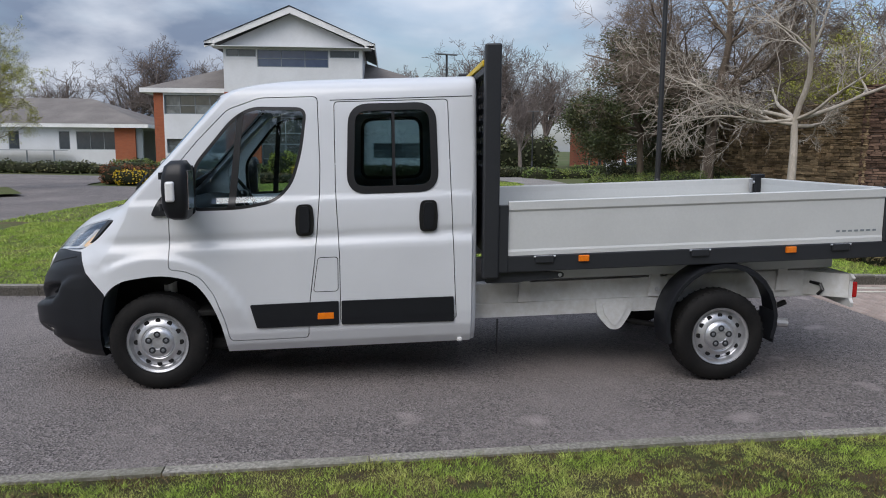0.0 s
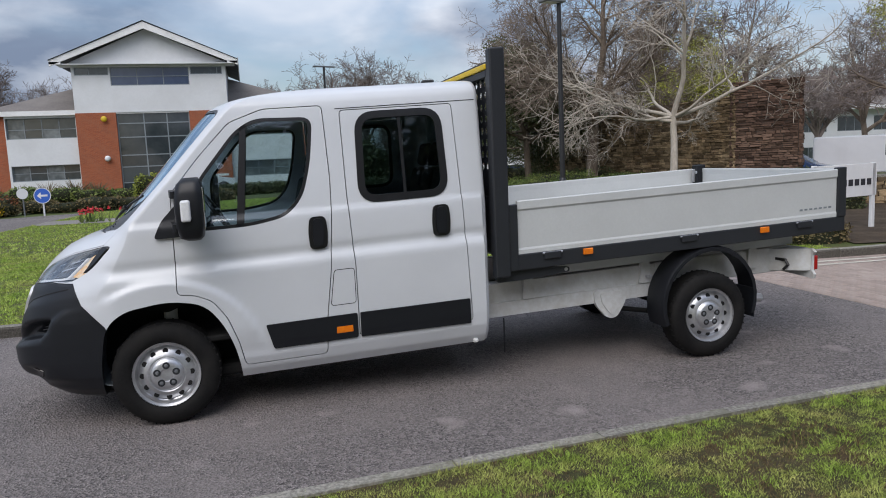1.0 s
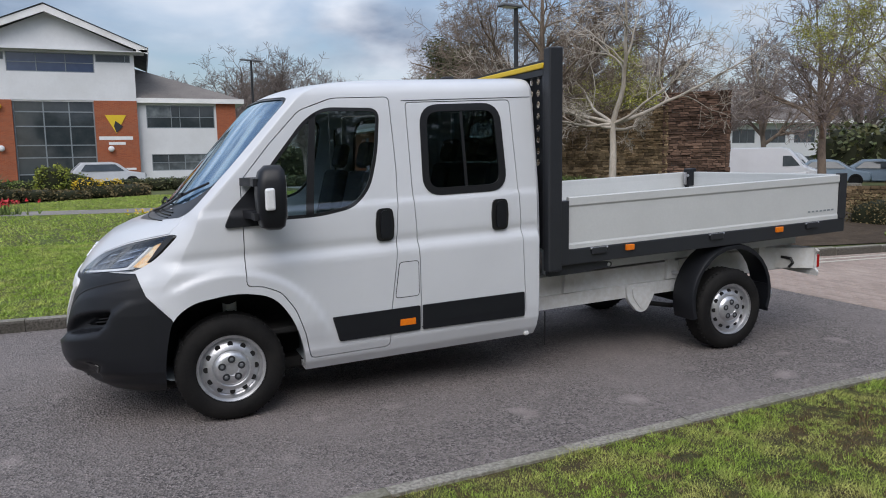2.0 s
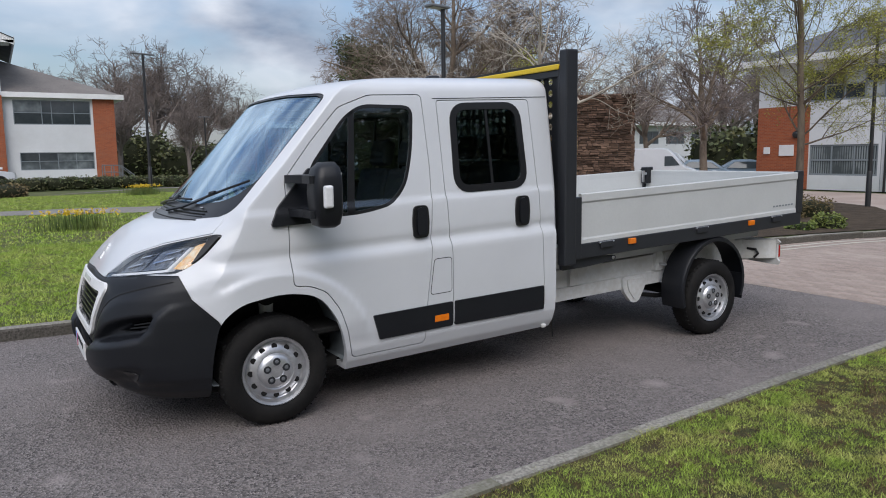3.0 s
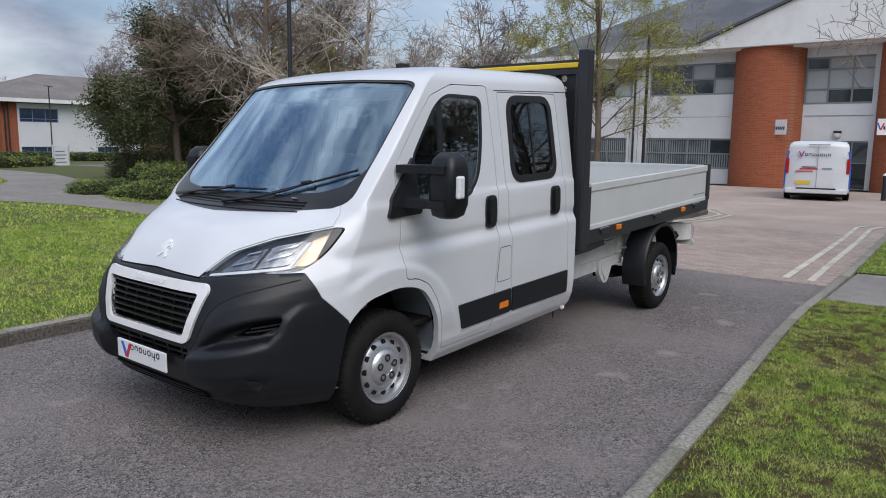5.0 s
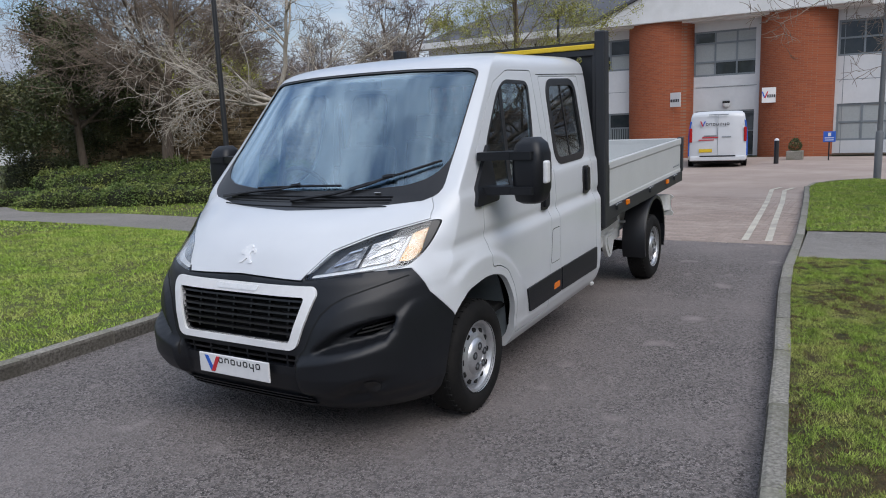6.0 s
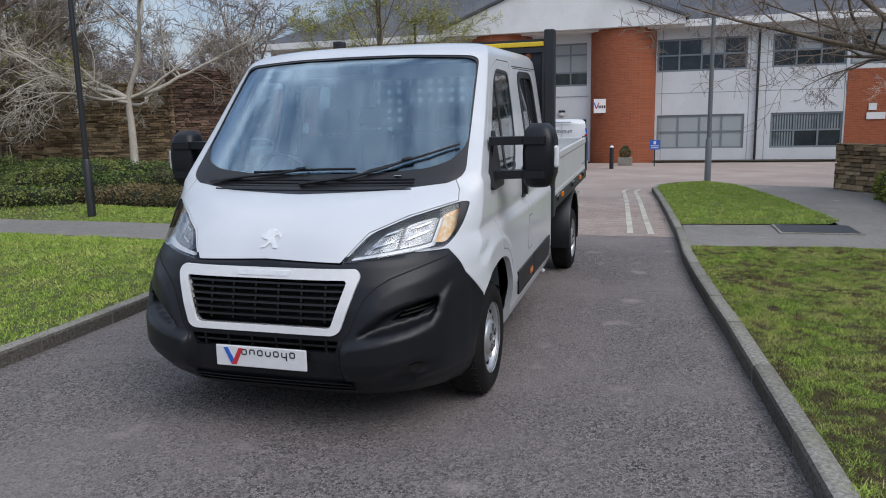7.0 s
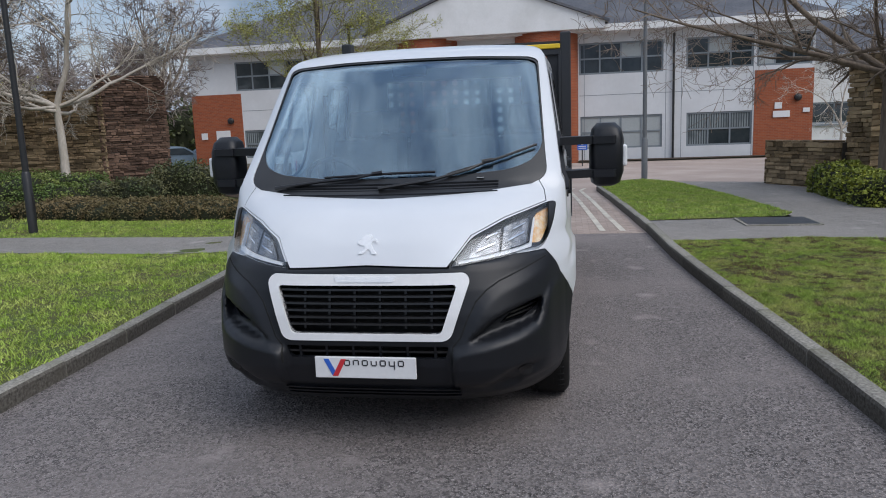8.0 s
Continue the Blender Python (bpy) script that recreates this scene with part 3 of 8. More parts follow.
def brick_material():
    m = bpy.data.materials.new("red brickwork")
    m.use_nodes = True
    t = m.node_tree
    p = t.nodes["Principled BSDF"]
    g = t.nodes.new("ShaderNodeNewGeometry")
    sep = t.nodes.new("ShaderNodeSeparateXYZ")
    add = t.nodes.new("ShaderNodeMath")
    com = t.nodes.new("ShaderNodeCombineXYZ")
    b = t.nodes.new("ShaderNodeTexBrick")
    t.links.new(g.outputs["Position"], sep.inputs["Vector"])
    t.links.new(sep.outputs["X"], add.inputs[0])
    t.links.new(sep.outputs["Y"], add.inputs[1])
    t.links.new(add.outputs["Value"], com.inputs["X"])
    t.links.new(sep.outputs["Z"], com.inputs["Y"])
    t.links.new(com.outputs["Vector"], b.inputs["Vector"])
    for key, value in (("Color1", (0.36, 0.095, 0.035, 1)), ("Color2", (0.27, 0.066, 0.026, 1)), ("Mortar", (0.26, 0.15, 0.10, 1)), ("Scale", 1.0), ("Mortar Size", 0.006), ("Brick Width", 0.225), ("Row Height", 0.075), ("Bias", 0.0)):
        b.inputs[key].default_value = value
    col = mix_of(t, ramp_of(t, noise_of(t, 0.5, 4), 0.35, 0.75), b.outputs["Color"], (0.33, 0.10, 0.045))
    t.links.new(mix_of(t, 0.35, b.outputs["Color"], col), p.inputs["Base Color"])
    bp = nd(t, "ShaderNodeBump", Strength=0.5, Distance=0.008)
    bp.invert = True
    t.links.new(b.outputs["Fac"], bp.inputs["Height"])
    t.links.new(bp.outputs["Normal"], p.inputs["Normal"])
    p.inputs["Roughness"].default_value = 0.85
    return m


M_BRICKWORK = brick_material()


def pierced(u0, u1, z0, z1, holes, d0, d1, m):
    """One upright slab with openings through it, from depth d0 to d1."""
    us = sorted({u for u in (u0, u1, *(h[0] for h in holes), *(h[1] for h in holes)) if u0 <= u <= u1})
    zs = sorted({z for z in (z0, z1, *(h[2] for h in holes), *(h[3] for h in holes)) if z0 <= z <= z1})
    bm = bmesh.new()
    grid = {}

    def vert(u, z):
        if (u, z) not in grid:
            grid[u, z] = bm.verts.new((u, d0, z))
        return grid[u, z]

    for a, b in zip(us, us[1:]):
        for c, d in zip(zs, zs[1:]):
            mu, mz = (a + b) / 2, (c + d) / 2
            if not any(h[0] < mu < h[1] and h[2] < mz < h[3] for h in holes):
                bm.faces.new((vert(a, c), vert(b, c), vert(b, d), vert(a, d)))
    ext = bmesh.ops.extrude_face_region(bm, geom=bm.faces[:])["geom"]
    bmesh.ops.translate(bm, verts=[v for v in ext if isinstance(v, bmesh.types.BMVert)], vec=(0, d1 - d0, 0))
    bmesh.ops.recalc_face_normals(bm, faces=bm.faces[:])
    bmesh.ops.transform(bm, matrix=m, verts=bm.verts[:])
    return bm


class Facade:
    """One upright face of a building. at(u, z, d): u metres along it, d metres out of it."""

    def __init__(self, owner, origin, angle):
        self.owner, self.m = owner, pose(*origin, 0, 0, angle)

    def wall(self, name, u0, u1, z0, z1, material, holes=(), depth=0.3, proud=0.0, label=""):
        bm = pierced(u0, u1, z0, z1, list(holes), -proud, depth, self.m)
        return part(name, bm, material, self.owner, label)

    def window(self, u0, u1, z0, z1, cols, rows, pane=None, blind=0.0, bar=0.055, inset=0.07, drape=None):
        drape = drape or M_VBLIND
        us = cols if isinstance(cols, (list, tuple)) else [u0 + (u1 - u0) * k / cols for k in range(1, cols)]
        zs = rows if isinstance(rows, (list, tuple)) else [z0 + (z1 - z0) * k / rows for k in range(1, rows)]
        half = bar * 0.45
        ue = list(zip([u0 + bar, *[u + half for u in us]], [*[u - half for u in us], u1 - bar]))
        ze = list(zip([z0 + bar, *[z + half for z in zs]], [*[z - half for z in zs], z1 - bar]))
        bm = pierced(u0, u1, z0, z1, [(a, b, c, d) for a, b in ue for c, d in ze], inset - 0.03, inset + 0.05, self.m)
        w = part("window", bm, M_FRAME, self.owner)
        for a, b in zip([u0, *us], [*us, u1]):
            for c, d in zip([z0, *zs], [*zs, z1]):
                pb = bmesh.new()
                boxm(pb, a + 0.01, b - 0.01, inset + 0.005, inset + 0.02, c + 0.01, d - 0.01, self.m)
                bmesh.ops.recalc_face_normals(pb, faces=pb.faces[:])
                lit = drape if random.random() < blind else (pane or M_PANE)
                part("pane", pb, lit, w)
        return w

    def box(self, name, u0, u1, d0, d1, z0, z1, material, parent=None, bevel=0.0, label=""):
        bm = bbox(u0, u1, d0, d1, z0, z1, bevel, 1, self.m)
        return part(name, bm, material, parent or self.owner, label)


def poly_part(name, faces, material, owner, label="", smooth=None):
    bm = bmesh.new()
    for f in faces:
        bm.faces.new([bm.verts.new(p) for p in f])
    bmesh.ops.remove_doubles(bm, verts=bm.verts[:], dist=1e-4)
    bmesh.ops.recalc_face_normals(bm, faces=bm.faces[:])
    return part(name, bm, material, owner, label, smooth)


def hip_roof(owner, x0, x1, y0, y1, z, ridge, run, material, over=0.6, name="roof"):
    """A hipped roof with a white fascia; the ridge lies along the longer side."""
    x0, x1, y0, y1 = x0 - over, x1 + over, y0 - over, y1 + over
    if x1 - x0 > y1 - y0:
        a, b = (x0 + run, (y0 + y1) / 2, ridge), (x1 - run, (y0 + y1) / 2, ridge)
        fs = [((x0, y0, z), (x1, y0, z), b, a), ((x1, y1, z), (x0, y1, z), a, b), ((x0, y1, z), (x0, y0, z), a), ((x1, y0, z), (x1, y1, z), b)]
    else:
        a, b = ((x0 + x1) / 2, y0 + run, ridge), ((x0 + x1) / 2, y1 - run, ridge)
        fs = [((x0, y0, z), (x1, y0, z), a), ((x1, y1, z), (x0, y1, z), b), ((x0, y1, z), (x0, y0, z), a, b), ((x1, y0, z), (x1, y1, z), b, a)]
    fs.append(((x0, y0, z), (x0, y1, z), (x1, y1, z), (x1, y0, z)))
    roof = poly_part(name, fs, material, owner)
    bm = bmesh.new()
    for q in ((x0 - 0.03, x1 + 0.03, y0 - 0.03, y0 + 0.02), (x0 - 0.03, x1 + 0.03, y1 - 0.02, y1 + 0.03), (x0 - 0.03, x0 + 0.02, y0 + 0.02, y1 - 0.02), (x1 - 0.02, x1 + 0.03, y0 + 0.02, y1 - 0.02)):
        boxm(bm, *q, z - 0.30, z + 0.04)
    boxm(bm, x0 + 0.02, x1 - 0.02, y0 + 0.02, y1 - 0.02, z - 0.29, z - 0.27)
    bmesh.ops.recalc_face_normals(bm, faces=bm.faces[:])
    part("fascia", bm, M_FASCIA, owner)
    return roof


# east office: two storeys, cladding bands, two brick entrance towers under a white gable
EB = -0.26
east = thing("office_building", "two-storey pale grey clad office with red brick towers and slate roof", "building")
fe = Facade(east, (33, 0, 0), -90)   # u runs towards -y


def ey(y):
    return -y


upper = [(ey(7.45), ey(11.75), 4.0, 5.5), (ey(12.7), ey(16.5), 4.0, 5.5), (ey(-1.5), ey(-5.5), 3.95, 5.45), (ey(-6.55), ey(-9.6), 3.98, 5.45), (ey(-9.75), ey(-12.2), 3.98, 5.45)]
upper = [(min(a, b), max(a, b), c, d) for a, b, c, d in upper]
lower = [(ey(7.5), ey(11.85), 0.45, 1.92), (ey(12.9), ey(16.2), 0.45, 1.92), (ey(-1.55), ey(-5.47), 0.34, 1.93), (ey(-6.6), ey(-9.62), 0.33, 1.93)]
lower = [(min(a, b), max(a, b), c, d) for a, b, c, d in lower]
fe.wall("wall", ey(19.1), ey(7.2), EB, 6.0, M_PANEL, [h for h in upper + lower if h[1] < -7] + [(ey(19.1), ey(16.25), EB, 3.86)])
fe.wall("wall", ey(1.8), ey(-12.3), EB, 6.0, M_PANEL, [h for h in upper + lower if h[0] > 1] + [(9.68, 12.3, EB, 3.78)])
fe.wall("wall", ey(7.2), ey(1.8), EB, 6.0, M_PANEL, [(ey(4.5), ey(1.65), 3.45, 5.5), (ey(4.4), ey(1.75), EB, 1.85)], proud=-0.02)
fe.wall("brick_wall", ey(19.1), ey(16.25), EB, 3.86, M_BRICKWORK, proud=0.02)
fe.wall("brick_wall", 9.68, 12.3, EB, 3.78, M_BRICKWORK, proud=0.02)
for h in upper:
    fe.window(*h, 3 if h[1] - h[0] < 3.5 else 4, [h[2] + (h[3] - h[2]) * 0.50], blind=0.30, bar=0.085, drape=M_PALEPANE)
for h in lower:
    fe.window(*h, 3 if h[1] - h[0] < 3.5 else 4, [h[2] + (h[3] - h[2]) * 0.50], blind=0.95, bar=0.085, drape=M_PALEPANE if 1 < h[0] < 3 else M_VBLIND)
# entrance upper window: pale panes paint the pale reflection on the glass
fe.window(ey(4.5), ey(1.65), 3.45, 5.5, 3, [4.1, 4.95], blind=0.85, bar=0.085, drape=M_PALEPANE)
fe.window(ey(4.4), ey(1.75), EB, 1.85, 4, [0.9], blind=0.1)
for y0, y1 in ((7.55, 4.5), (1.6, -1.45)):
    c, r = (y0 + y1) / 2, (y0 - y1) / 2
    bm = bmesh.new()
    prism(bm, [(33.25, c + r), (33.0, c + r)] + [(33.0 - 1.15 * math.cos(k * math.pi / 18), c - r * math.sin(k * math.pi / 18)) for k in range(-8, 9)] + [(33.0, c - r), (33.25, c - r)], "z", EB - 0.1, 6.02)
    part("brick_tower", bm, M_BRICKWORK, east, "", 30)
for z in (2.95,):
    bm = bmesh.new()
    for u0, u1 in ((ey(16.2), ey(7.7)), (ey(-1.5), 9.6), (ey(4.4), ey(1.7))):
        boxm(bm, u0, u1, -0.006, 0.0, z - 0.012, z + 0.012, fe.m)
    part("panel_joint", bm, M_FRAME, east)
for u in (1.75, 5.62, 6.35, 9.6, -12.3, -12.75):
    fe.box("panel_joint", u - 0.012, u + 0.012, -0.006, 0.0, EB, 6.0, M_FRAME)
for u in (5.97, -12.5):
    bm = tube(bmesh.new(), [fe.m @ Vector((u, -0.10, z)) for z in (EB, 2.0, 5.7)], 0.055, 8)
    part("downpipe", bm, M_POST, east, "", 40)
roof_faces = [((32.3, 19.7, 6.15), (32.3, -13.2, 6.15), (41, -13.2 + 7, 10.2), (41, 19.7 - 7, 10.2)), ((32.3, 19.7, 6.15), (50, 19.7, 6.15), (41, 12.7, 10.2)), ((32.3, -13.2, 6.15), (50, -13.2, 6.15), (41, -6.2, 10.2)),
              ((50, 19.7, 6.15), (50, -13.2, 6.15), (41, -6.2, 10.2), (41, 12.7, 10.2))]
poly_part("roof", roof_faces, M_SLATE, east)
bm = bmesh.new()
boxm(bm, 32.22, 32.3, -13.3, 19.8, 5.9, 6.22)
boxm(bm, 32.3, 33.1, -13.3, 19.8, 5.9, 5.93)
bmesh.ops.recalc_face_normals(bm, faces=bm.faces[:])
part("fascia", bm, M_FASCIA, east)
gy, gw, gt = 3.05, 5.75, 8.55
bm = bmesh.new()
prism(bm, [(gy + gw, 6.0), (gy + gw, 6.3), (gy, gt), (gy - gw, 6.3), (gy - gw, 6.0)], "x", 31.7, 32.0)
boxm(bm, 31.75, 33.2, gy - gw, gy + gw, 5.98, 6.01)
part("gable", bm, M_FASCIA, east, "white rendered entrance gable")
poly_part("roof", [((31.6, gy + gw + 0.15, 6.27), (31.6, gy, gt + 0.07), (40.5, gy, gt + 0.07), (33.8, gy + gw + 0.15, 6.27)), ((31.6, gy - gw - 0.15, 6.27), (31.6, gy, gt + 0.07), (40.5, gy, gt + 0.07), (33.8, gy - gw - 0.15, 6.27))], M_SLATE, east)
bm = bmesh.new()
for s in (1, -1):
    prism(bm, [(gy, gt + 0.02), (gy, gt + 0.14), (gy + s * (gw + 0.2), 6.36), (gy + s * (gw + 0.2), 6.24)], "x", 31.55, 31.72)
part("verge", bm, M_SLATE, east)
# lower wing set back beyond the brick bay
fs = Facade(east, (35.5, 0, 0), -90)
fs.wall("wall", 12.3, 21.0, EB, 4.5, M_FASCIA, [(12.75, 15.4, 1.15, 2.2), (16.2, 19.4, 1.15, 2.2)])
fs.window(12.75, 15.4, 1.15, 2.2, 2, 1, bar=0.085)
fs.window(16.2, 19.4, 1.15, 2.2, 3, 1, bar=0.085)
fs.box("window_sill", 12.65, 19.5, -0.10, 0.05, 1.03, 1.13, M_FRAME)
poly_part("roof", [((35.1, -12.3, 4.5), (35.1, -21.3, 4.5), (39.5, -21.3, 6.8), (39.5, -12.3, 6.8))], M_SLATE, east)
# side and back walls
for b in ((33.3, 49, 18.8, 19.1), (33.3, 49, -12.3, -12.0), (48.7, 49, -12.0, 18.8), (36.5, 36.6, -12.0, 18.8)):
    boxes = bmesh.new()
    boxm(boxes, *b, EB, 6.0)
    bmesh.ops.recalc_face_normals(boxes, faces=boxes.faces[:])
    part("wall", boxes, M_PANEL, east)


def name_board(m, w, h, owner=None, name="sign_board", label="white sign board with red and blue mark and dark lettering bars", logo=True, scale=1.0):
    """A flat white board: a two-colour mark and a row of plain dark bars. It faces -y of its own axes."""
    t = thing(name, label, "sign", m)
    part("board", bbox(-w / 2, w / 2, 0.0, 0.03, 0, h, 0.004, 1), M_WHITE, t)
    if logo:
        k = h * 0.32 * scale
        x = -w * 0.36
        for s, mat_ in ((-1, M_SIGNBLUE), (1, M_SIGNRED)):
            bm = bmesh.new()
            prism(bm, [(x + s * k * 0.55 - 0.14 * k, h / 2 + k * 0.75), (x + s * k * 0.55 + 0.14 * k, h / 2 + k * 0.75), (x + 0.16 * k, h / 2 - k * 0.6), (x - 0.16 * k, h / 2 - k * 0.6)], "y", -0.004 - (0.001 if s > 0 else 0), 0.001)
            part("mark", bm, mat_, t)
        n = 7
        for i in range(n):
            a = -w * 0.25 + i * w * 0.098
            part("lettering", bbox(a, a + w * 0.07, -0.004, 0.001, h / 2 - k * 0.5, h / 2 + k * 0.12, 0), M_INK, t)
    return t


name_board(pose(31.93, 0.92, 2.1, 0, 0, -90 + 25), 0.9, 0.66)
name_board(pose(31.93, 5.25, 2.1, 0, 0, -90 - 25), 0.95, 0.66)

# north office: three-storey gabled front with two-storey hipped wings
north = thing("office_building", "gabled office with red brick base, grey cladding and blue top windows", "building")
NB = 0.0
fn = Facade(north, (0, 52, 0), 0)
holes = [(-8.5, -3.1, 7.9, 9.2), (-10.85, -8.6, 8.65, 9.2), (-3.0, -0.75, 8.65, 9.2)]
fn.wall("wall", -11.05, -0.5, 6.0, 9.35, M_PANEL, holes)
fn.window(-8.5, -3.1, 7.9, 9.2, 3, [8.55], M_PANEBLUE, 0)
fn.window(-10.85, -8.6, 8.65, 9.2, [-9.9], 1, None, 0.5)
fn.window(-3.0, -0.75, 8.65, 9.2, [-1.1], 1, None, 0.5)
fn.wall("brick_wall", -11.05, -8.35, NB, 6.0, M_BRICKWORK, proud=0.03)
fn.wall("brick_wall", -3.3, -0.5, NB, 6.0, M_BRICKWORK, proud=0.03)
fn.window(-8.35, -3.3, NB, 6.0, [-6.5, -4.9], [0.9, 2.05, 2.9, 4.2, 5.2], None, 0.25, 0.09, 0.2)
fn.wall("wall", -16.4, -11.05, NB, 6.0, M_PANEL, [(-15.7, -11.15, 4.3, 5.75), (-15.6, -11.15, 1.3, 2.4), (-16.4, -15.75, NB, 6.0)], depth=0.3, proud=-0.5)
fw = Facade(north, (0, 52.5, 0), 0)
fw.window(-15.7, -11.15, 4.3, 5.75, 4, [4.95], None, 0.45)
fw.window(-15.6, -11.15, 1.3, 2.4, 4, [1.85], None, 0.45)
fw.wall("brick_wall", -16.5, -15.75, NB, 6.0, M_BRICKWORK, proud=0.1)
fw.wall("wall", -0.5, 5.0, NB, 6.0, M_PANEL, [(0.1, 4.85, 4.1, 5.75), (0.3, 4.9, 1.0, 2.2)])
fw.window(0.1, 4.85, 4.1, 5.75, [1.8, 2.4, 3.8], [4.9], None, 0.2)
fw.window(0.3, 4.9, 1.0, 2.2, 4, [1.6], None, 0.6)
fw.wall("brick_wall", 5.0, 6.4, NB, 6.0, M_BRICKWORK, proud=0.1)
bm = bmesh.new()
prism(bm, [(-11.6, 9.36), (-5.9, 11.9), (-0.1, 9.36)], "y", 52.05, 52.25)
boxm(bm, -11.9, 0.2, 51.3, 53, 9.33, 9.38)
part("gable", bm, M_PANEL, north, "grey boarded gable")
bm = bmesh.new()
for s in (1, -1):
    cx = -5.9
    prism(bm, [(cx, 11.80), (cx, 12.27), (cx + s * 6.35, 9.60), (cx + s * 6.35, 9.20)], "y", 51.2, 51.35)
boxm(bm, -12.25, -11.5, 51.2, 51.35, 9.33, 9.5)
boxm(bm, -0.3, 0.45, 51.2, 51.35, 9.33, 9.5)
part("bargeboard", bm, M_FASCIA, north)
poly_part("roof", [((-12.3, 51.1, 9.62), (-5.9, 51.1, 12.36), (-5.9, 66, 12.36), (-12.3, 66, 9.62)), ((0.5, 51.1, 9.62), (-5.9, 51.1, 12.36), (-5.9, 66, 12.36), (0.5, 66, 9.62))], M_SLATE, north)
bm = bmesh.new()
boxm(bm, -11.0, -10.7, 52.3, 66, 6.0, 9.7)
boxm(bm, -0.8, -0.5, 52.3, 66, 6.0, 9.7)
boxm(bm, 6.1, 6.4, 52.6, 66, 0, 6.0)
boxm(bm, -16.5, -16.2, 52.8, 66, 0, 6.0)
boxm(bm, -16.2, 6.1, 57, 57.2, 0, 6.1)
boxm(bm, 0.43, 0.5, 51.2, 66, 9.33, 9.74)
bmesh.ops.recalc_face_normals(bm, faces=bm.faces[:])
part("wall", bm, M_PANEL, north)
hip_roof(north, -17.0, 6.6, 52.5, 66, 6.2, 9.1, 7.5, M_TILE, 0.4)
# brand shapes beside the entrance
bm = bmesh.new()
prism(bm, [(-2.65, 5.0), (-1.25, 5.0), (-1.95, 3.7)], "y", 51.93, 51.96)
part("emblem", bm, M_YELLOW, north)
bm = bmesh.new()
prism(bm, [(-1.98, 4.6), (-1.5, 4.2), (-1.95, 3.75), (-2.1, 4.2)], "y", 51.92, 51.93)
part("emblem", bm, M_INK, north)
for a, b, c, d in ((-3.1, -0.9, 3.25, 3.5), (-2.5, -1.4, 2.9, 3.1), (-2.2, -1.8, 1.1, 1.25), (-1.7, -0.8, 1.1, 1.25)):
    fn.box("lettering", a, b, -0.05, -0.03, c, d, M_WHITE)

# low white building further back
low = thing("low_building", "long single-storey white building with grey roof and brick piers", "building")
fl = Facade(low, (0, 66, 0), 0)
lh = [(-38, -36.6, 1.6, 3.2), (-34.2, -33.2, 1.5, 3.2), (-29.6, -28.6, 1.5, 3.2), (-28.0, -24.2, 1.5, 3.2)]
fl.wall("wall", -48, -23.4, -0.2, 3.6, M_PANEL, lh)
for h in lh:
    fl.window(*h, max(1, round((h[1] - h[0]) / 1.1)), 1, None, 0.0)
fl.wall("brick_wall", -24.4, -22.5, -0.2, 3.6, M_BRICKWORK, proud=0.2)
fl.wall("wall", -22.5, -21.9, -0.2, 3.6, M_FRAME)
hip_roof(low, -48, -21.9, 66, 80, 3.85, 6.7, 8, M_TILE, 0.8)
bm = bmesh.new()
boxm(bm, -47.8, -22.1, 79, 79.3, -0.2, 3.6)
part("wall", bm, M_PANEL, low)
bm = bmesh.new()
for x in (-36.6, -34, -31.4, -29):
    boxm(bm, x - 0.05, x + 0.05, 63.4, 63.5, 0, 1.4)
boxm(bm, -37, -28.6, 63.2, 65.4, 1.4, 1.46)
bmesh.ops.recalc_face_normals(bm, faces=bm.faces[:])
part("canopy", bm, M_FRAME, low, "glazed entrance canopy on posts")

# brick and white office behind the lawn
LB = -0.75
west = thing("office_building", "two-storey red brick and white office with hipped brown roof", "building")
fx = Facade(west, (0, 69, 0), 0)
wh = [(22.2, 25.6, 3.3, 4.55), (22.2, 25.6, -0.2, 1.05), (29.2, 31.4, 3.3, 4.55), (34, 36.5, 3.3, 4.55), (29.2, 31.4, -0.2, 1.05)]
fx.wall("wall", 22.0, 44, LB, 5.0, M_PANEL, wh)
for h in wh:
    fx.window(*h, 3, [h[2] + 0.3], M_PANEBLUE, 0)
fx.wall("brick_wall", 20.6, 22.0, LB, 5.0, M_BRICKWORK, proud=0.02)
fy = Facade(west, (20.6, 69.3, 0), -90)
wl = [(-3.2, -1.8, 3.1, 4.4), (-6.0, -4.6, 3.1, 4.4), (-9.5, -8.1, 3.1, 4.4), (-3.2, -1.8, 0, 1.3), (-5.2, -3.8, 0, 1.3), (-9.5, -8.1, 0, 1.3)]
fy.wall("brick_wall", -18, 0, LB, 5.0, M_BRICKWORK, wl)
for h in wl:
    fy.window(*h, 2, 1, None, 0)
for p in ((20.9, 68.9), (21.2, 68.9)):
    part("downpipe", tube(bmesh.new(), [(*p, LB), (*p, 5.0)], 0.07, 6), M_POST, west)
bm = tube(bmesh.new(), [(20.5, 73.5, LB), (20.5, 73.5, 5.0)], 0.07, 6)
part("downpipe", bm, M_POST, west)
hip_roof(west, 20.6, 44, 69, 87.3, 5.35, 8.4, 8, M_TILE, 1.0)
bm = bmesh.new()
boxm(bm, 20.9, 43.7, 75, 75.2, LB, 5)
part("wall", bm, M_PANEL, west)

west.matrix_basis = Matrix.Translation((4.2, -1.0, -0.5)) @ pose(-1, -5, 1.65) @ Matrix.Scale(1.25, 4) @ pose(1, 5, -1.65)

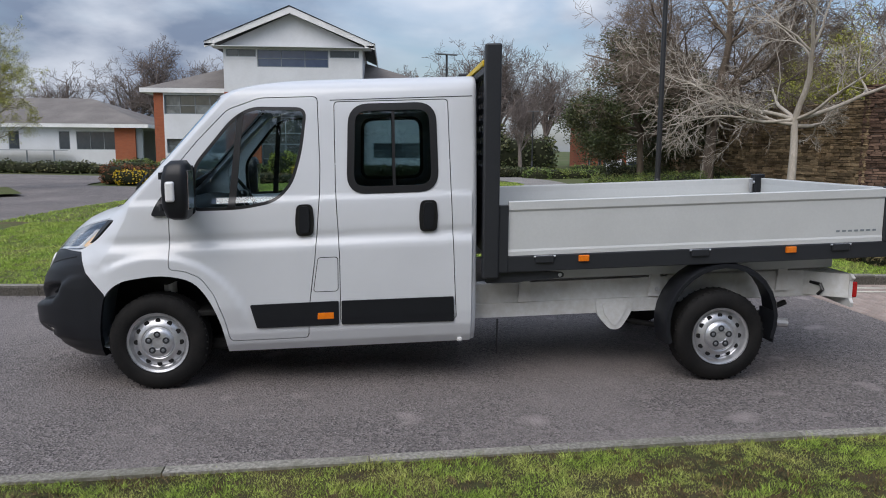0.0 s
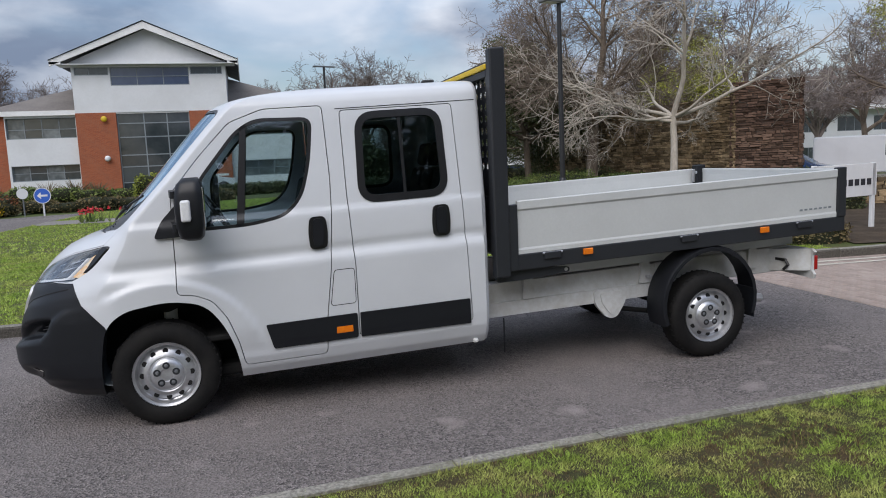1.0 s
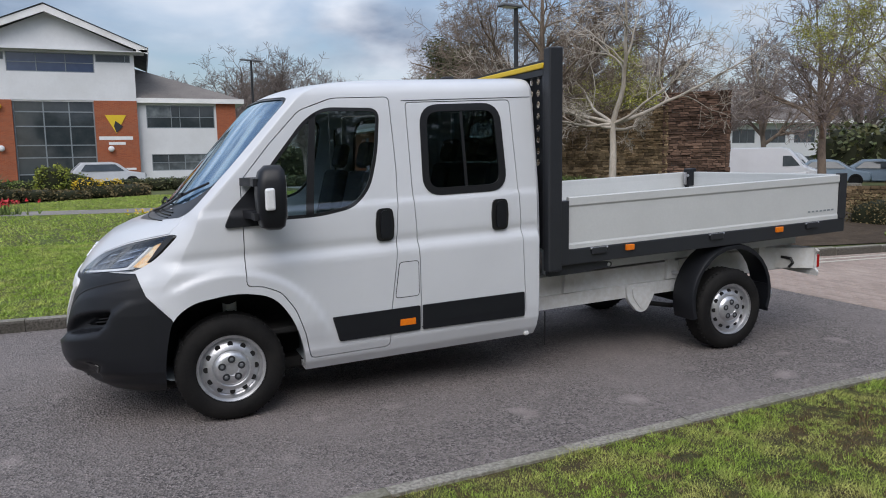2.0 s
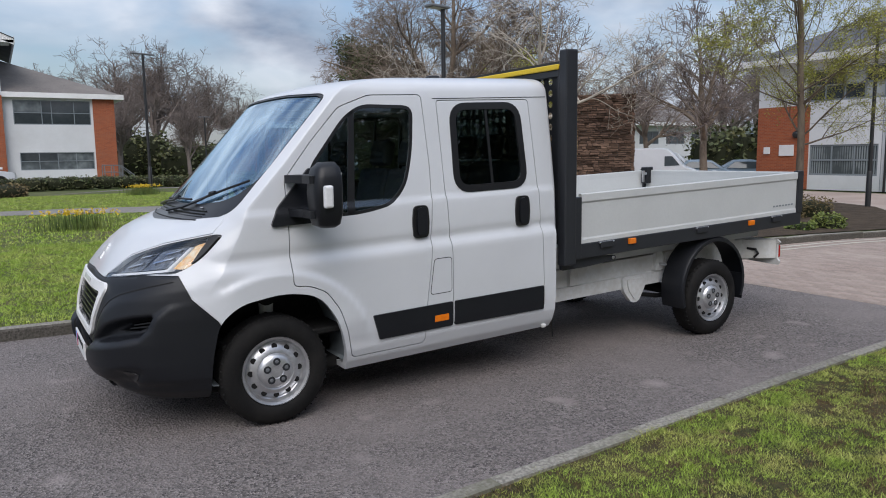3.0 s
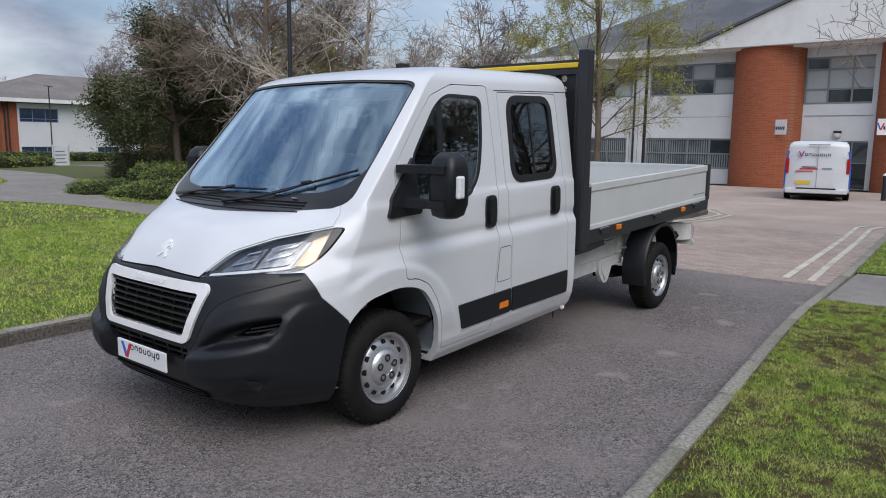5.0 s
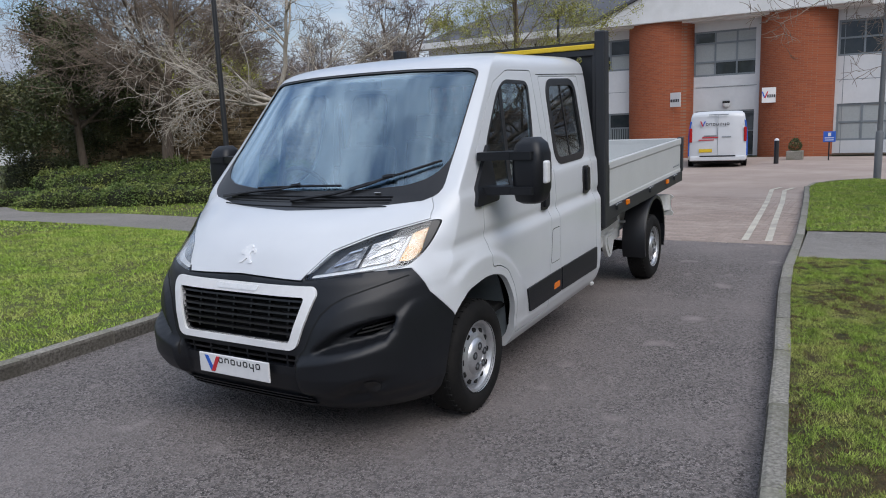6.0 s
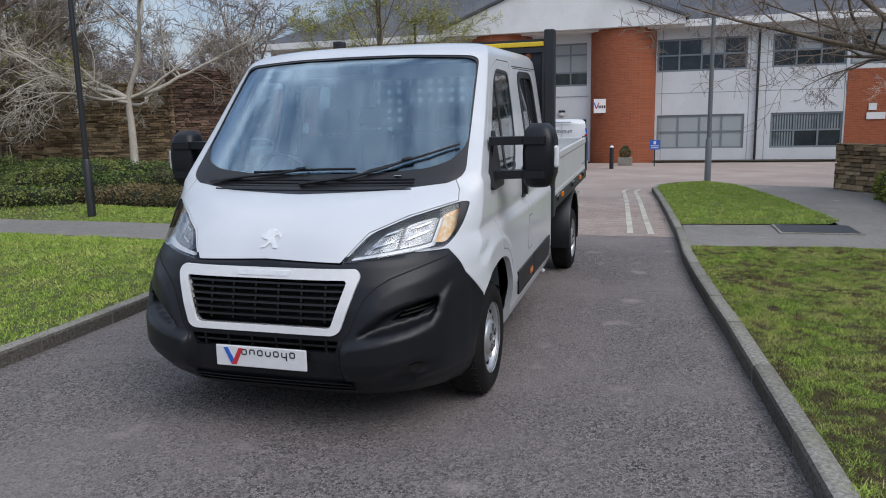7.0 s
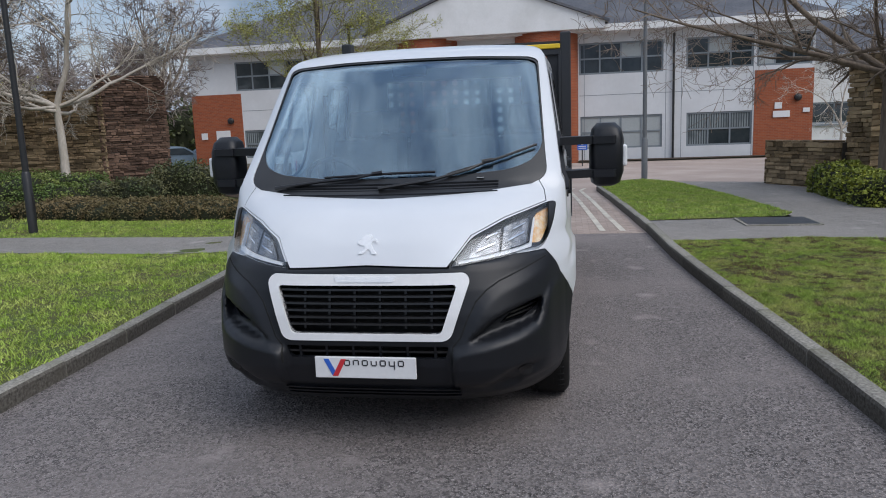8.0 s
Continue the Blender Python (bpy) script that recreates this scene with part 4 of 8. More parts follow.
# pale building behind the parked vans
back = thing("office_building", "long pale office with white fascia and brown roof", "building")
fb = Facade(back, (0, 52, 0), 0)
bh = [(38 + 4.2 * k, 41 + 4.2 * k, 2.6, 4.0) for k in range(9)] + [(38 + 4.2 * k, 41 + 4.2 * k, -0.2, 1.2) for k in range(9)]
fb.wall("wall", 36, 78, -0.8, 4.6, M_PANEL, bh)
for h in bh:
    fb.window(*h, 3, 1, None, 0.2)
hip_roof(back, 36, 78, 52, 66, 4.9, 7.4, 8, M_TILE, 0.9)

# ---- the pickup truck: nose towards -x, standing on the road, a little lower at the nose ----
RAKE = 0.037
truck = thing("dropside_truck", "white double-cab dropside truck with black bumper, parked on the road", "truck")


def raked(ob):
    for v in ob.data.vertices:
        v.co.z += RAKE * v.co.x
    return ob


def tp(name, data, material=None, parent=None, label="", smooth=None):
    """A part of the truck, built level and then set to its rake."""
    return raked(part(name, data, material, parent or truck, label, smooth))


# height, nose, depth of the rounded front, two powers of its plan curve, half width
CAB = [(0.24, -0.78, 0.42, 4.0, 1.3, 0.90), (0.30, -0.86, 0.47, 4.2, 1.3, 0.945), (0.38, -0.915, 0.52, 4.6, 1.3, 0.975), (0.475, -0.945, 0.56, 5.0, 1.25, 0.985), (0.60, -0.955, 0.57, 5.0, 1.2, 0.987),
       (0.735, -0.940, 0.56, 4.6, 1.2, 0.988), (0.85, -0.915, 0.56, 4.2, 1.2, 0.988), (0.95, -0.88, 0.56, 3.8, 1.2, 0.988), (1.0, -0.85, 0.56, 3.4, 1.2, 0.985), (1.07, -0.80, 0.55, 3.0, 1.2, 0.982),
       (1.125, -0.745, 0.52, 2.8, 1.2, 0.98), (1.185, -0.67, 0.48, 2.6, 1.2, 0.978), (1.23, -0.57, 0.40, 2.5, 1.2, 0.976), (1.262, -0.46, 0.30, 2.4, 1.2, 0.974), (1.285, -0.375, 0.22, 2.4, 1.25, 0.972),
       (1.33, -0.32, 0.18, 2.4, 1.3, 0.966), (1.6, -0.075, 0.20, 2.4, 1.35, 0.928), (1.9, 0.190, 0.21, 2.5, 1.4, 0.884), (2.0, 0.285, 0.21, 2.5, 1.5, 0.866), (2.04, 0.335, 0.21, 2.5, 1.5, 0.855),
       (2.075, 0.41, 0.22, 2.6, 1.6, 0.83), (2.10, 0.50, 0.25, 2.6, 1.7, 0.79), (2.12, 0.62, 0.28, 2.6, 1.8, 0.73), (2.14, 0.82, 0.3, 2.6, 1.9, 0.60), (2.155, 1.05, 0.3, 2.5, 2, 0.42), (2.162, 1.25, 0.2, 2.5, 2, 0.2)]
REAR = 2.225


def sstep(x, a, b):
    s = min(1.0, max(0.0, (x - a) / (b - a)))
    return s * s * (3 - 2 * s)


def side_relief(x, z):
    """How far the side panels stand out: two pressed lines and the flared arch."""
    d = 0.018 * sstep(z, 1.03, 0.965) + 0.012 * sstep(z, 1.325, 1.29) - 0.011 * math.exp(-((z - 1.045) / 0.028) ** 2)
    r = math.hypot(x, z - 0.30)
    d += 0.024 * sstep(r, 0.680, 0.626) * sstep(z, 0.40, 0.6) * (1 if x > -0.5 else 0)
    return d * sstep(x, -0.45, -0.25)


LIP = [(0.40, 0.545), (0.45, 0.551), (0.59, 0.570), (0.76, 0.600), (0.86, 0.627), (0.895, 0.688), (0.905, 0.76), (0.93, 0.80), (0.99, 0.83)]
BROW = [(0.40, 0.56), (0.50, 0.60), (0.538, 0.645), (0.634, 0.715), (0.711, 0.748), (0.79, 0.768), (0.87, 0.778), (0.99, 0.79)]
SEAM = [(0.44, 0.585), (0.475, 0.63), (0.51, 0.72), (0.55, 0.80), (0.60, 0.85), (0.66, 0.885), (0.75, 0.915), (0.88, 0.955), (0.99, 0.97)]


def screen_at(y, z, out=0.0):
    xf, d, n, m, w = lerp(z, CAB)
    return Vector((xf + d - d * (1 - min(1, abs(y) / w) ** n) ** (1 / m) - out * 0.73, y, z + out * 0.68))


def off_line(y, z, line):
    """Distance of a point from a line of (y, z), positive above it."""
    best = 9.0
    for (ya, za), (yb, zb) in zip(line, line[1:]):
        dy, dz = yb - ya, zb - za
        k = min(1.0, max(0.0, ((y - ya) * dy + (z - za) * dz) / (dy * dy + dz * dz)))
        best = min(best, math.hypot(y - ya - k * dy, z - za - k * dz))
    return best if z > lerp(y, line)[0] else -best


def front_relief(y, z):
    """How far the bumper is drawn in: a scoop over a proud lip, a proud corner and a hollow for the fog lamp."""
    if z > 0.975 or y < 0.40:
        return 0.0
    lip, brow, seam = off_line(y, z, LIP), -off_line(y, z, BROW), -off_line(y, z, SEAM)
    d = (0.030 + 0.070 * sstep(y, 0.46, 0.74)) * sstep(lip, 0.030, 0.055) * sstep(brow, 0.0, 0.035) * (1 - sstep(y, 0.885, 0.925))
    d -= 0.034 * (1 - min(1.0, max(0.0, lip / 0.035))) * sstep(y, 0.425, 0.445) * sstep(z, 0.33, 0.40) * (1 - 0.7 * sstep(y, 0.90, 0.95))
    d -= 0.022 * min(1.0, max(0.0, seam / 0.060)) * sstep(y, 0.425, 0.445) * sstep(z, 0.34, 0.44)
    w = max(0.0, 1 - abs(y - 0.735) / 0.16) * max(0.0, 1 - abs(z - 0.40 - (y - 0.735) * 0.35) / 0.075)
    return d + 0.055 * sstep(w, 0.0, 0.7)


def cab_ring(z, back, inset=0.0):
    xf, d, n, m, w = lerp(z, CAB)
    xf, w = xf + inset * (1.0 + 0.45 * sstep(z, 0.95, 1.15)), max(0.06, w - inset)
    pts, xs, NF, NS = [], xf + d, 72, 40
    for k in range(NF + 1):
        s = math.sin(k / NF * math.pi / 2)
        y = w * s
        pts.append(((xs - d * (1 - s ** n) ** (1 / m) if s < 1 else xs) + front_relief(y, z), y))
    for k in range(1, NS + 1):
        mid = max(xs + 0.1, 0.78)
        x = xs + (mid - xs) * k / 28 if k <= 28 else mid + (back - 0.04 - mid) * (k - 28) / (NS - 28)
        pts.append((x, w))
    for k in range(1, 6):
        a = k / 5 * math.pi / 2
        pts.append((back - 0.04 + 0.04 * math.sin(a), w - 0.04 + 0.04 * math.cos(a)))
    for k in range(1, 5):
        pts.append((back, (w - 0.04) * (1 - k / 4)))
    out = []
    for x, y in pts:
        if y > w * 0.8 and x < back - 0.03:
            y += side_relief(x, z)
        out.append((x, y))
    return out


def cab_levels():
    zs, z = [], 0.24
    while z < 2.03:
        zs.append(z)
        z += 0.0113 if z < 0.94 else 0.0225
    return zs + [2.04, 2.055, 2.07, 2.083, 2.095, 2.105, 2.113, 2.121, 2.129, 2.137, 2.146, 2.155, 2.162]


def cab_solid(inset=0.0):
    """The closed form of the cab, drawn in by inset."""
    bm = bmesh.new()
    rows = []
    for z in cab_levels():
        half = cab_ring(z, REAR - inset, inset)
        full = half + [(x, -y) for x, y in half[-2:0:-1]]
        zz = z + inset * sstep(z, 0.6, 0.24) - inset * sstep(z, 1.7, 2.1)
        rows.append([bm.verts.new((x, y, zz)) for x, y in full])
    n = len(rows[0])
    for a, b in zip(rows, rows[1:]):
        for k in range(n):
            bm.faces.new((a[k], a[(k + 1) % n], b[(k + 1) % n], b[k]))
    bm.faces.new(rows[0][::-1])
    bm.faces.new(rows[-1])
    bmesh.ops.triangulate(bm, faces=bm.faces[:])
    bmesh.ops.recalc_face_normals(bm, faces=bm.faces[:])
    return bm


SOLIDS = {}


def cab_piece(outer, inner, *steps):
    """A piece of the skin between two insets of the cab's form, cut by the given steps."""
    if outer not in SOLIDS:
        SOLIDS[outer] = temp(cab_solid(outer), "solid")
    return carve(SOLIDS[outer], *steps, ("DIFFERENCE", cab_solid(inner)))


def cut(outline, axis, a, b):
    bm = bmesh.new()
    prism(bm, outline, axis, a, b)
    return bm


def mirror_y(pts):
    return [(-y, z) for y, z in pts]


ARCH = rounded([(-0.385, 0.05), (-0.385, 0.45), (-0.335, 0.70), (-0.22, 0.79), (0.06, 0.825), (0.27, 0.775), (0.375, 0.64), (0.44, 0.48), (0.475, 0.30), (0.475, 0.05)], 0.12, 4)
DOOR_F = rounded([(0.1085, 1.50), (0.1085, 0.852), (0.21, 0.842), (0.32, 0.79), (0.405, 0.67), (0.465, 0.50), (0.50, 0.325), (1.045, 0.325), (1.055, 0.56), (1.10, 0.90), (1.13, 1.30), (1.135, 1.52), (1.115, 2.005), (0.72, 2.005), (0.50, 1.93), (0.30, 1.725)], 0.035, 3)
DOOR_R = rounded([(1.225, 1.965), (1.235, 1.38), (1.262, 0.90), (1.265, 0.42), (2.085, 0.42), (2.075, 0.60), (2.045, 1.30), (2.02, 1.965)], 0.03, 3)
FLAP = rounded([(1.118, 0.895), (1.25, 0.895), (1.25, 0.66), (1.085, 0.66)], 0.02, 3)
WIN_F = rounded([(0.265, 1.245), (0.60, 1.245), (0.83, 1.285), (0.945, 1.40), (1.01, 1.62), (1.045, 1.93), (0.66, 1.945), (0.53, 1.87), (0.265, 1.55)], [0.06, 0.1, 0.1, 0.1, 0.2, 0.08, 0.08, 0.1, 0.08], 5)
WIN_R = rounded([(1.335, 1.345), (1.935, 1.345), (1.915, 1.925), (1.345, 1.925)], 0.12, 6)
SCREEN = rounded([(-0.89, 1.335), (-0.80, 1.288), (-0.5, 1.262), (0, 1.250), (0.5, 1.262), (0.80, 1.288), (0.89, 1.335), (0.875, 1.45), (0.822, 2.0), (0.77, 2.022), (0.4, 2.038), (0, 2.042), (-0.4, 2.038), (-0.77, 2.022), (-0.822, 2.0), (-0.875, 1.45)], 0.05, 3)
SCREEN_IN = [(0, 1.347), (0.4, 1.354), (0.68, 1.376), (0.80, 1.415), (0.862, 1.50), (0.813, 1.985), (0.755, 2.008), (0.4, 2.025), (0, 2.029)]
SCREEN_IN = rounded(SCREEN_IN + [(-y, z) for y, z in SCREEN_IN[-2:0:-1]], 0.045, 4)
LAMP = rounded([(-0.415, 0.955), (-0.52, 1.085), (-0.68, 1.15), (-0.90, 1.205), (-0.938, 1.20), (-0.925, 1.11), (-0.895, 1.03), (-0.858, 0.988), (-0.76, 0.992), (-0.58, 0.972)], 0.03, 3)
HOOD = [(0, 0.972), (0.41, 0.958), (0.515, 1.09), (0.675, 1.156), (0.885, 1.207), (0.874, 1.262), (0.842, 1.316), (0.80, 1.299), (0.5, 1.273), (0, 1.260)]
HOOD = HOOD + [(-y, z) for y, z in HOOD[-2:0:-1]]
BUMPER = [(-1.4, -0.2), (-1.4, 0.985), (-0.66, 0.99), (-0.52, 0.985), (-0.505, 0.94), (-0.47, 0.85), (-0.335, 0.705), (-0.30, 0.62), (-0.30, -0.2)]
GRILLE = rounded([(-0.50, 0.935), (0.50, 0.935), (0.525, 0.90), (0.435, 0.635), (0.40, 0.615), (-0.40, 0.615), (-0.435, 0.635), (-0.525, 0.90)], 0.03, 3)
GRILLE_IN = rounded([(-0.464, 0.884), (0.464, 0.884), (0.384, 0.648), (-0.384, 0.648)], 0.025, 3)
SLOT = rounded([(-0.42, 0.585), (0.42, 0.585), (0.40, 0.520), (-0.40, 0.520)], 0.012, 3)
INTAKE = rounded([(-0.655, 0.665), (-0.72, 0.715), (-0.832, 0.757), (-0.838, 0.715), (-0.76, 0.670)], 0.012, 3)

HOOD_GAP = [(-0.418, 0.952), (0, 0.966), (0.418, 0.952), (0.47, 1.12), (-0.47, 1.12)]

FAR, IN = 1.6, 0.55
side_holes = [("DIFFERENCE", cut(o, "y", a, b)) for o in (DOOR_F, DOOR_R) for a, b in ((-FAR, -IN), (IN, FAR))]
body = cab_piece(0, 0.035, *side_holes, *[("DIFFERENCE", cut(ARCH, "y", a, b)) for a, b in ((-FAR, -0.6), (0.6, FAR))],
             ("DIFFERENCE", cut(SCREEN, "x", -1.5, 0.9)), ("DIFFERENCE", cut(HOOD, "x", -1.5, 0.2)), ("DIFFERENCE", cut(LAMP, "x", -1.5, 0.0)), ("DIFFERENCE", cut(mirror_y(LAMP), "x", -1.5, 0.0)),
             ("DIFFERENCE", cut(BUMPER, "y", -FAR, FAR)), ("DIFFERENCE", cut([(-0.62, 1.45), (0.62, 1.45), (0.60, 1.95), (-0.60, 1.95)], "x", 2.0, 2.5)))
cab = tp("cab_body", dress(body, M_PAINT), label="white painted steel cab shell")
hood = tp("bonnet", dress(cab_piece(0, 0.035, ("INTERSECT", cut(grow(HOOD, -0.004), "x", -1.5, 0.15))), M_PAINT))
for s in (-1, 1):
    a, b = (-FAR, -IN) if s < 0 else (IN, FAR)
    door = tp("front_door", dress(cab_piece(0, 0.035, ("INTERSECT", cut(grow(DOOR_F, -0.0058), "y", a, b)), ("DIFFERENCE", cut(WIN_F, "y", a, b)), ("DIFFERENCE", cut(grow(ARCH, 0.03), "y", a, b))), M_PAINT))
    rear_door = tp("rear_door", dress(cab_piece(0, 0.035, ("INTERSECT", cut(grow(DOOR_R, -0.0058), "y", a, b)), ("DIFFERENCE", cut(WIN_R, "y", a, b))), M_PAINT))
    if s < 0:
        near_f, near_r = door, rear_door
    else:
        off_f, off_r = door, rear_door
bumper = tp("front_bumper", dress(cab_piece(0, 0.035, ("INTERSECT", cut(grow(BUMPER, -0.003), "y", -FAR, FAR)), *[("DIFFERENCE", cut(ARCH, "y", a, b)) for a, b in ((-FAR, -0.6), (0.6, FAR))],
                                        *[("DIFFERENCE", cut(o, "x", -1.5, 0.0)) for o in (GRILLE_IN, SLOT, LAMP, mirror_y(LAMP), INTAKE, mirror_y(INTAKE), HOOD_GAP)]), M_PLASTIC, 75), label="black textured plastic front bumper")
tp("grille_surround", dress(cab_piece(-0.014, 0.02, ("INTERSECT", cut(GRILLE, "x", -1.5, -0.5)), ("DIFFERENCE", cut(GRILLE_IN, "x", -1.6, -0.4))), M_WHITE), parent=bumper, label="satin white grille surround")
tp("grille_backing", dress(cab_piece(0.12, 0.15, ("INTERSECT", cut([(-0.95, 0.3), (0.95, 0.3), (0.95, 0.96), (-0.95, 0.96)], "x", -1.5, -0.45))), M_DARK), parent=bumper)
screen = tp("windscreen", dress(cab_piece(0.006, 0.011, ("INTERSECT", cut(grow(SCREEN, -0.006), "x", -1.5, 0.9))), M_SCREEN), label="raked clear windscreen")
tp("screen_border", dress(cab_piece(0.002, 0.014, ("INTERSECT", cut(grow(SCREEN, -0.003), "x", -1.5, 0.9)), ("DIFFERENCE", cut(SCREEN_IN, "x", -1.6, 1.0))), M_BLACK), parent=screen)
for s, fd, rd in ((-1, near_f, near_r), (1, off_f, off_r)):
    a, b = (-FAR, -IN) if s < 0 else (IN, FAR)
    tp("window_pane", dress(cab_piece(0.006, 0.011, ("INTERSECT", cut(grow(WIN_F, 0.012), "y", a, b))), M_GLASS), parent=fd)
    tp("window_seal", dress(cab_piece(0.002, 0.014, ("INTERSECT", cut(grow(WIN_F, 0.008), "y", a, b)), ("DIFFERENCE", cut(grow(WIN_F, -0.022), "y", a - 0.1, b + 0.1))), M_BLACK), parent=fd)
    bar = [(0.505, 1.24), (0.555, 1.24), (0.615, 1.95), (0.575, 1.95)]
    tp("window_bar", dress(cab_piece(0.002, 0.014, ("INTERSECT", cut(bar, "y", a, b))), M_BLACK), parent=fd)
    tp("window_pane", dress(cab_piece(0.006, 0.011, ("INTERSECT", cut(grow(WIN_R, 0.012), "y", a, b))), M_TINT), parent=rd)
    tp("window_seal", dress(cab_piece(-0.006, 0.014, ("INTERSECT", cut(grow(WIN_R, 0.02), "y", a, b)), ("DIFFERENCE", cut(grow(WIN_R, -0.03), "y", a - 0.1, b + 0.1))), M_BLACK), parent=rd)
    tp("window_bar", dress(cab_piece(0.002, 0.014, ("INTERSECT", cut([(1.635, 1.34), (1.655, 1.34), (1.645, 1.93), (1.625, 1.93)], "y", a, b))), M_BLACK), parent=rd)
    STRIP = rounded([(0.645, 0.585), (0.69, 0.418), (1.255, 0.418), (1.255, 0.588)], 0.012, 3)
    tp("rubbing_strip", dress(cab_piece(-0.012, 0.01, ("INTERSECT", cut(STRIP, "y", a, b))), M_PLASTIC), parent=fd)
    STRIP2 = rounded([(1.275, 0.588), (1.275, 0.418), (2.065, 0.405), (2.060, 0.585)], 0.008, 3)
    tp("rubbing_strip", dress(cab_piece(-0.012, 0.01, ("INTERSECT", cut(STRIP2, "y", a, b))), M_PLASTIC), parent=rd)
    tp("side_marker", bbox(1.105, 1.225, s * 1.016 - 0.012, s * 1.016 + 0.012, 0.462, 0.514, 0.006), M_AMBER, fd, "amber side marker lamp")
for o, s in ((LAMP, -1), (mirror_y(LAMP), 1)):
    lamp = tp("headlamp", dress(cab_piece(0.05, 0.08, ("INTERSECT", cut(grow(o, 0.02), "x", -1.5, -0.1))), M_LAMPBODY), label="clear headlamp with amber corner indicator")
    tp("lens", dress(cab_piece(-0.003, 0.004, ("INTERSECT", cut(grow(o, -0.004), "x", -1.5, 0.0))), M_CLEAR), parent=lamp)
    inner_lamp = rounded([(q[0], q[1]) for q in ((s * 0.50, 0.985), (s * 0.58, 1.075), (s * 0.70, 1.115), (s * 0.80, 1.135), (s * 0.79, 1.02), (s * 0.66, 1.005))], 0.02, 3)
    tp("reflector", dress(cab_piece(0.028, 0.045, ("INTERSECT", cut(inner_lamp, "x", -1.5, -0.1)), ("DIFFERENCE", cut([(s * 0.645, 0.9), (s * 0.660, 0.9), (s * 0.675, 1.2), (s * 0.660, 1.2)], "x", -1.6, 0))), M_FACET), parent=lamp)
    # added chrome slivers in place of the bright streaks mirrored in the lamp
    for glint in ([(0.545, 1.016), (0.630, 1.040), (0.634, 1.048), (0.556, 1.026)], [(0.585, 1.070), (0.640, 1.084), (0.643, 1.092), (0.592, 1.079)], [(0.695, 1.044), (0.772, 1.070), (0.775, 1.080), (0.698, 1.053)], [(0.715, 1.092), (0.775, 1.112), (0.777, 1.118), (0.720, 1.099)]):
        tp("reflector_fin", dress(cab_piece(0.018, 0.03, ("INTERSECT", cut([(s * y, z) for y, z in glint], "x", -1.5, -0.1))), M_CHROME), parent=lamp)
    tp("lamp_rim", dress(cab_piece(0.006, 0.03, ("INTERSECT", cut(grow(o, 0.001), "x", -1.5, 0.0)), ("DIFFERENCE", cut(grow(o, -0.013), "x", -1.6, 0.1))), M_BLACK), parent=lamp)
    amber = rounded([(s * 0.806, 1.018), (s * 0.822, 1.142), (s * 0.892, 1.168), (s * 0.890, 1.08), (s * 0.855, 1.012)], 0.014, 3)
    tp("indicator", dress(cab_piece(0.02, 0.045, ("INTERSECT", cut(amber, "x", -1.5, -0.1))), M_INDIC), parent=lamp, label="amber indicator")
    drl = [(s * 0.46, 0.969), (s * 0.465, 0.978), (s * 0.58, 0.992), (s * 0.76, 1.010), (s * 0.800, 1.018), (s * 0.815, 1.13), (s * 0.825, 1.13), (s * 0.811, 1.004), (s * 0.76, 0.998), (s * 0.58, 0.981)]
    tp("light_strip", dress(cab_piece(0.012, 0.03, ("INTERSECT", cut(drl, "x", -1.5, -0.1))), M_WHITE), parent=lamp)
    tail = [(s * 0.897, 0.96), (s * 0.897, 1.24), (s * 0.98, 1.24), (s * 0.98, 0.96)]
    tp("bezel", dress(cab_piece(-0.006, 0.03, ("INTERSECT", cut(grow(o, -0.003), "x", -1.5, 0.0)), ("INTERSECT", cut(tail, "x", -1.6, 0.1))), M_BLACK), parent=lamp, label="black lamp bezel")
    base = rounded([(-0.005, 1.222), (0.045, 1.33), (0.275, 1.57), (0.295, 1.225)], 0.03, 4)
    fd = near_f if s < 0 else off_f
    a, b = (-FAR, -IN) if s < 0 else (IN, FAR)
    tp("mirror_base", dress(cab_piece(-0.022, 0.008, ("INTERSECT", cut(base, "y", a, b))), M_PLASTIC, 50), parent=fd)
    rd = near_r if s < 0 else off_r
    tp("gutter_line", dress(cab_piece(-0.0015, 0.01, ("INTERSECT", cut([(1.20, 1.972), (1.20, 1.977), (2.19, 1.982), (2.19, 1.977)], "y", a, b))), M_DARK), parent=cab)
    tp("fuel_flap", dress(cab_piece(-0.002, 0.02, ("INTERSECT", cut(FLAP, "y", a, b))), M_PAINT), parent=cab)
    tp("flap_gap", dress(cab_piece(-0.0006, 0.01, ("INTERSECT", cut(grow(FLAP, 0.005), "y", a, b))), M_DARK), parent=cab)
    # seam round the proud corner, slats in the intake, the fog lamp in its hollow
    seam = [(s * 0.432, 0.50), (s * 0.437, 0.585)] + [(s * y, z) for y, z in SEAM[1:8]]
    line = seam + [(y + s * 0.006, z - 0.005) for y, z in seam[::-1]]
    tp("bumper_seam", dress(cab_piece(-0.0015, 0.01, ("INTERSECT", cut(line, "x", -1.5, -0.3))), M_DARK), parent=bumper)
    for z in (0.676, 0.697, 0.718):
        y = 0.69 + (z - 0.676) * 0.9
        tp("intake_slat", dress(cab_piece(0.012, 0.03, ("INTERSECT", cut([(s * y, z), (s * 0.84, z + 0.024), (s * 0.84, z + 0.034), (s * y, z + 0.008)], "x", -1.5, -0.3))), M_BLACK), parent=bumper)
    fog = [(s * (0.785 + 0.034 * math.cos(k * math.tau / 16)), 0.418 + 0.036 * math.sin(k * math.tau / 16)) for k in range(16)]
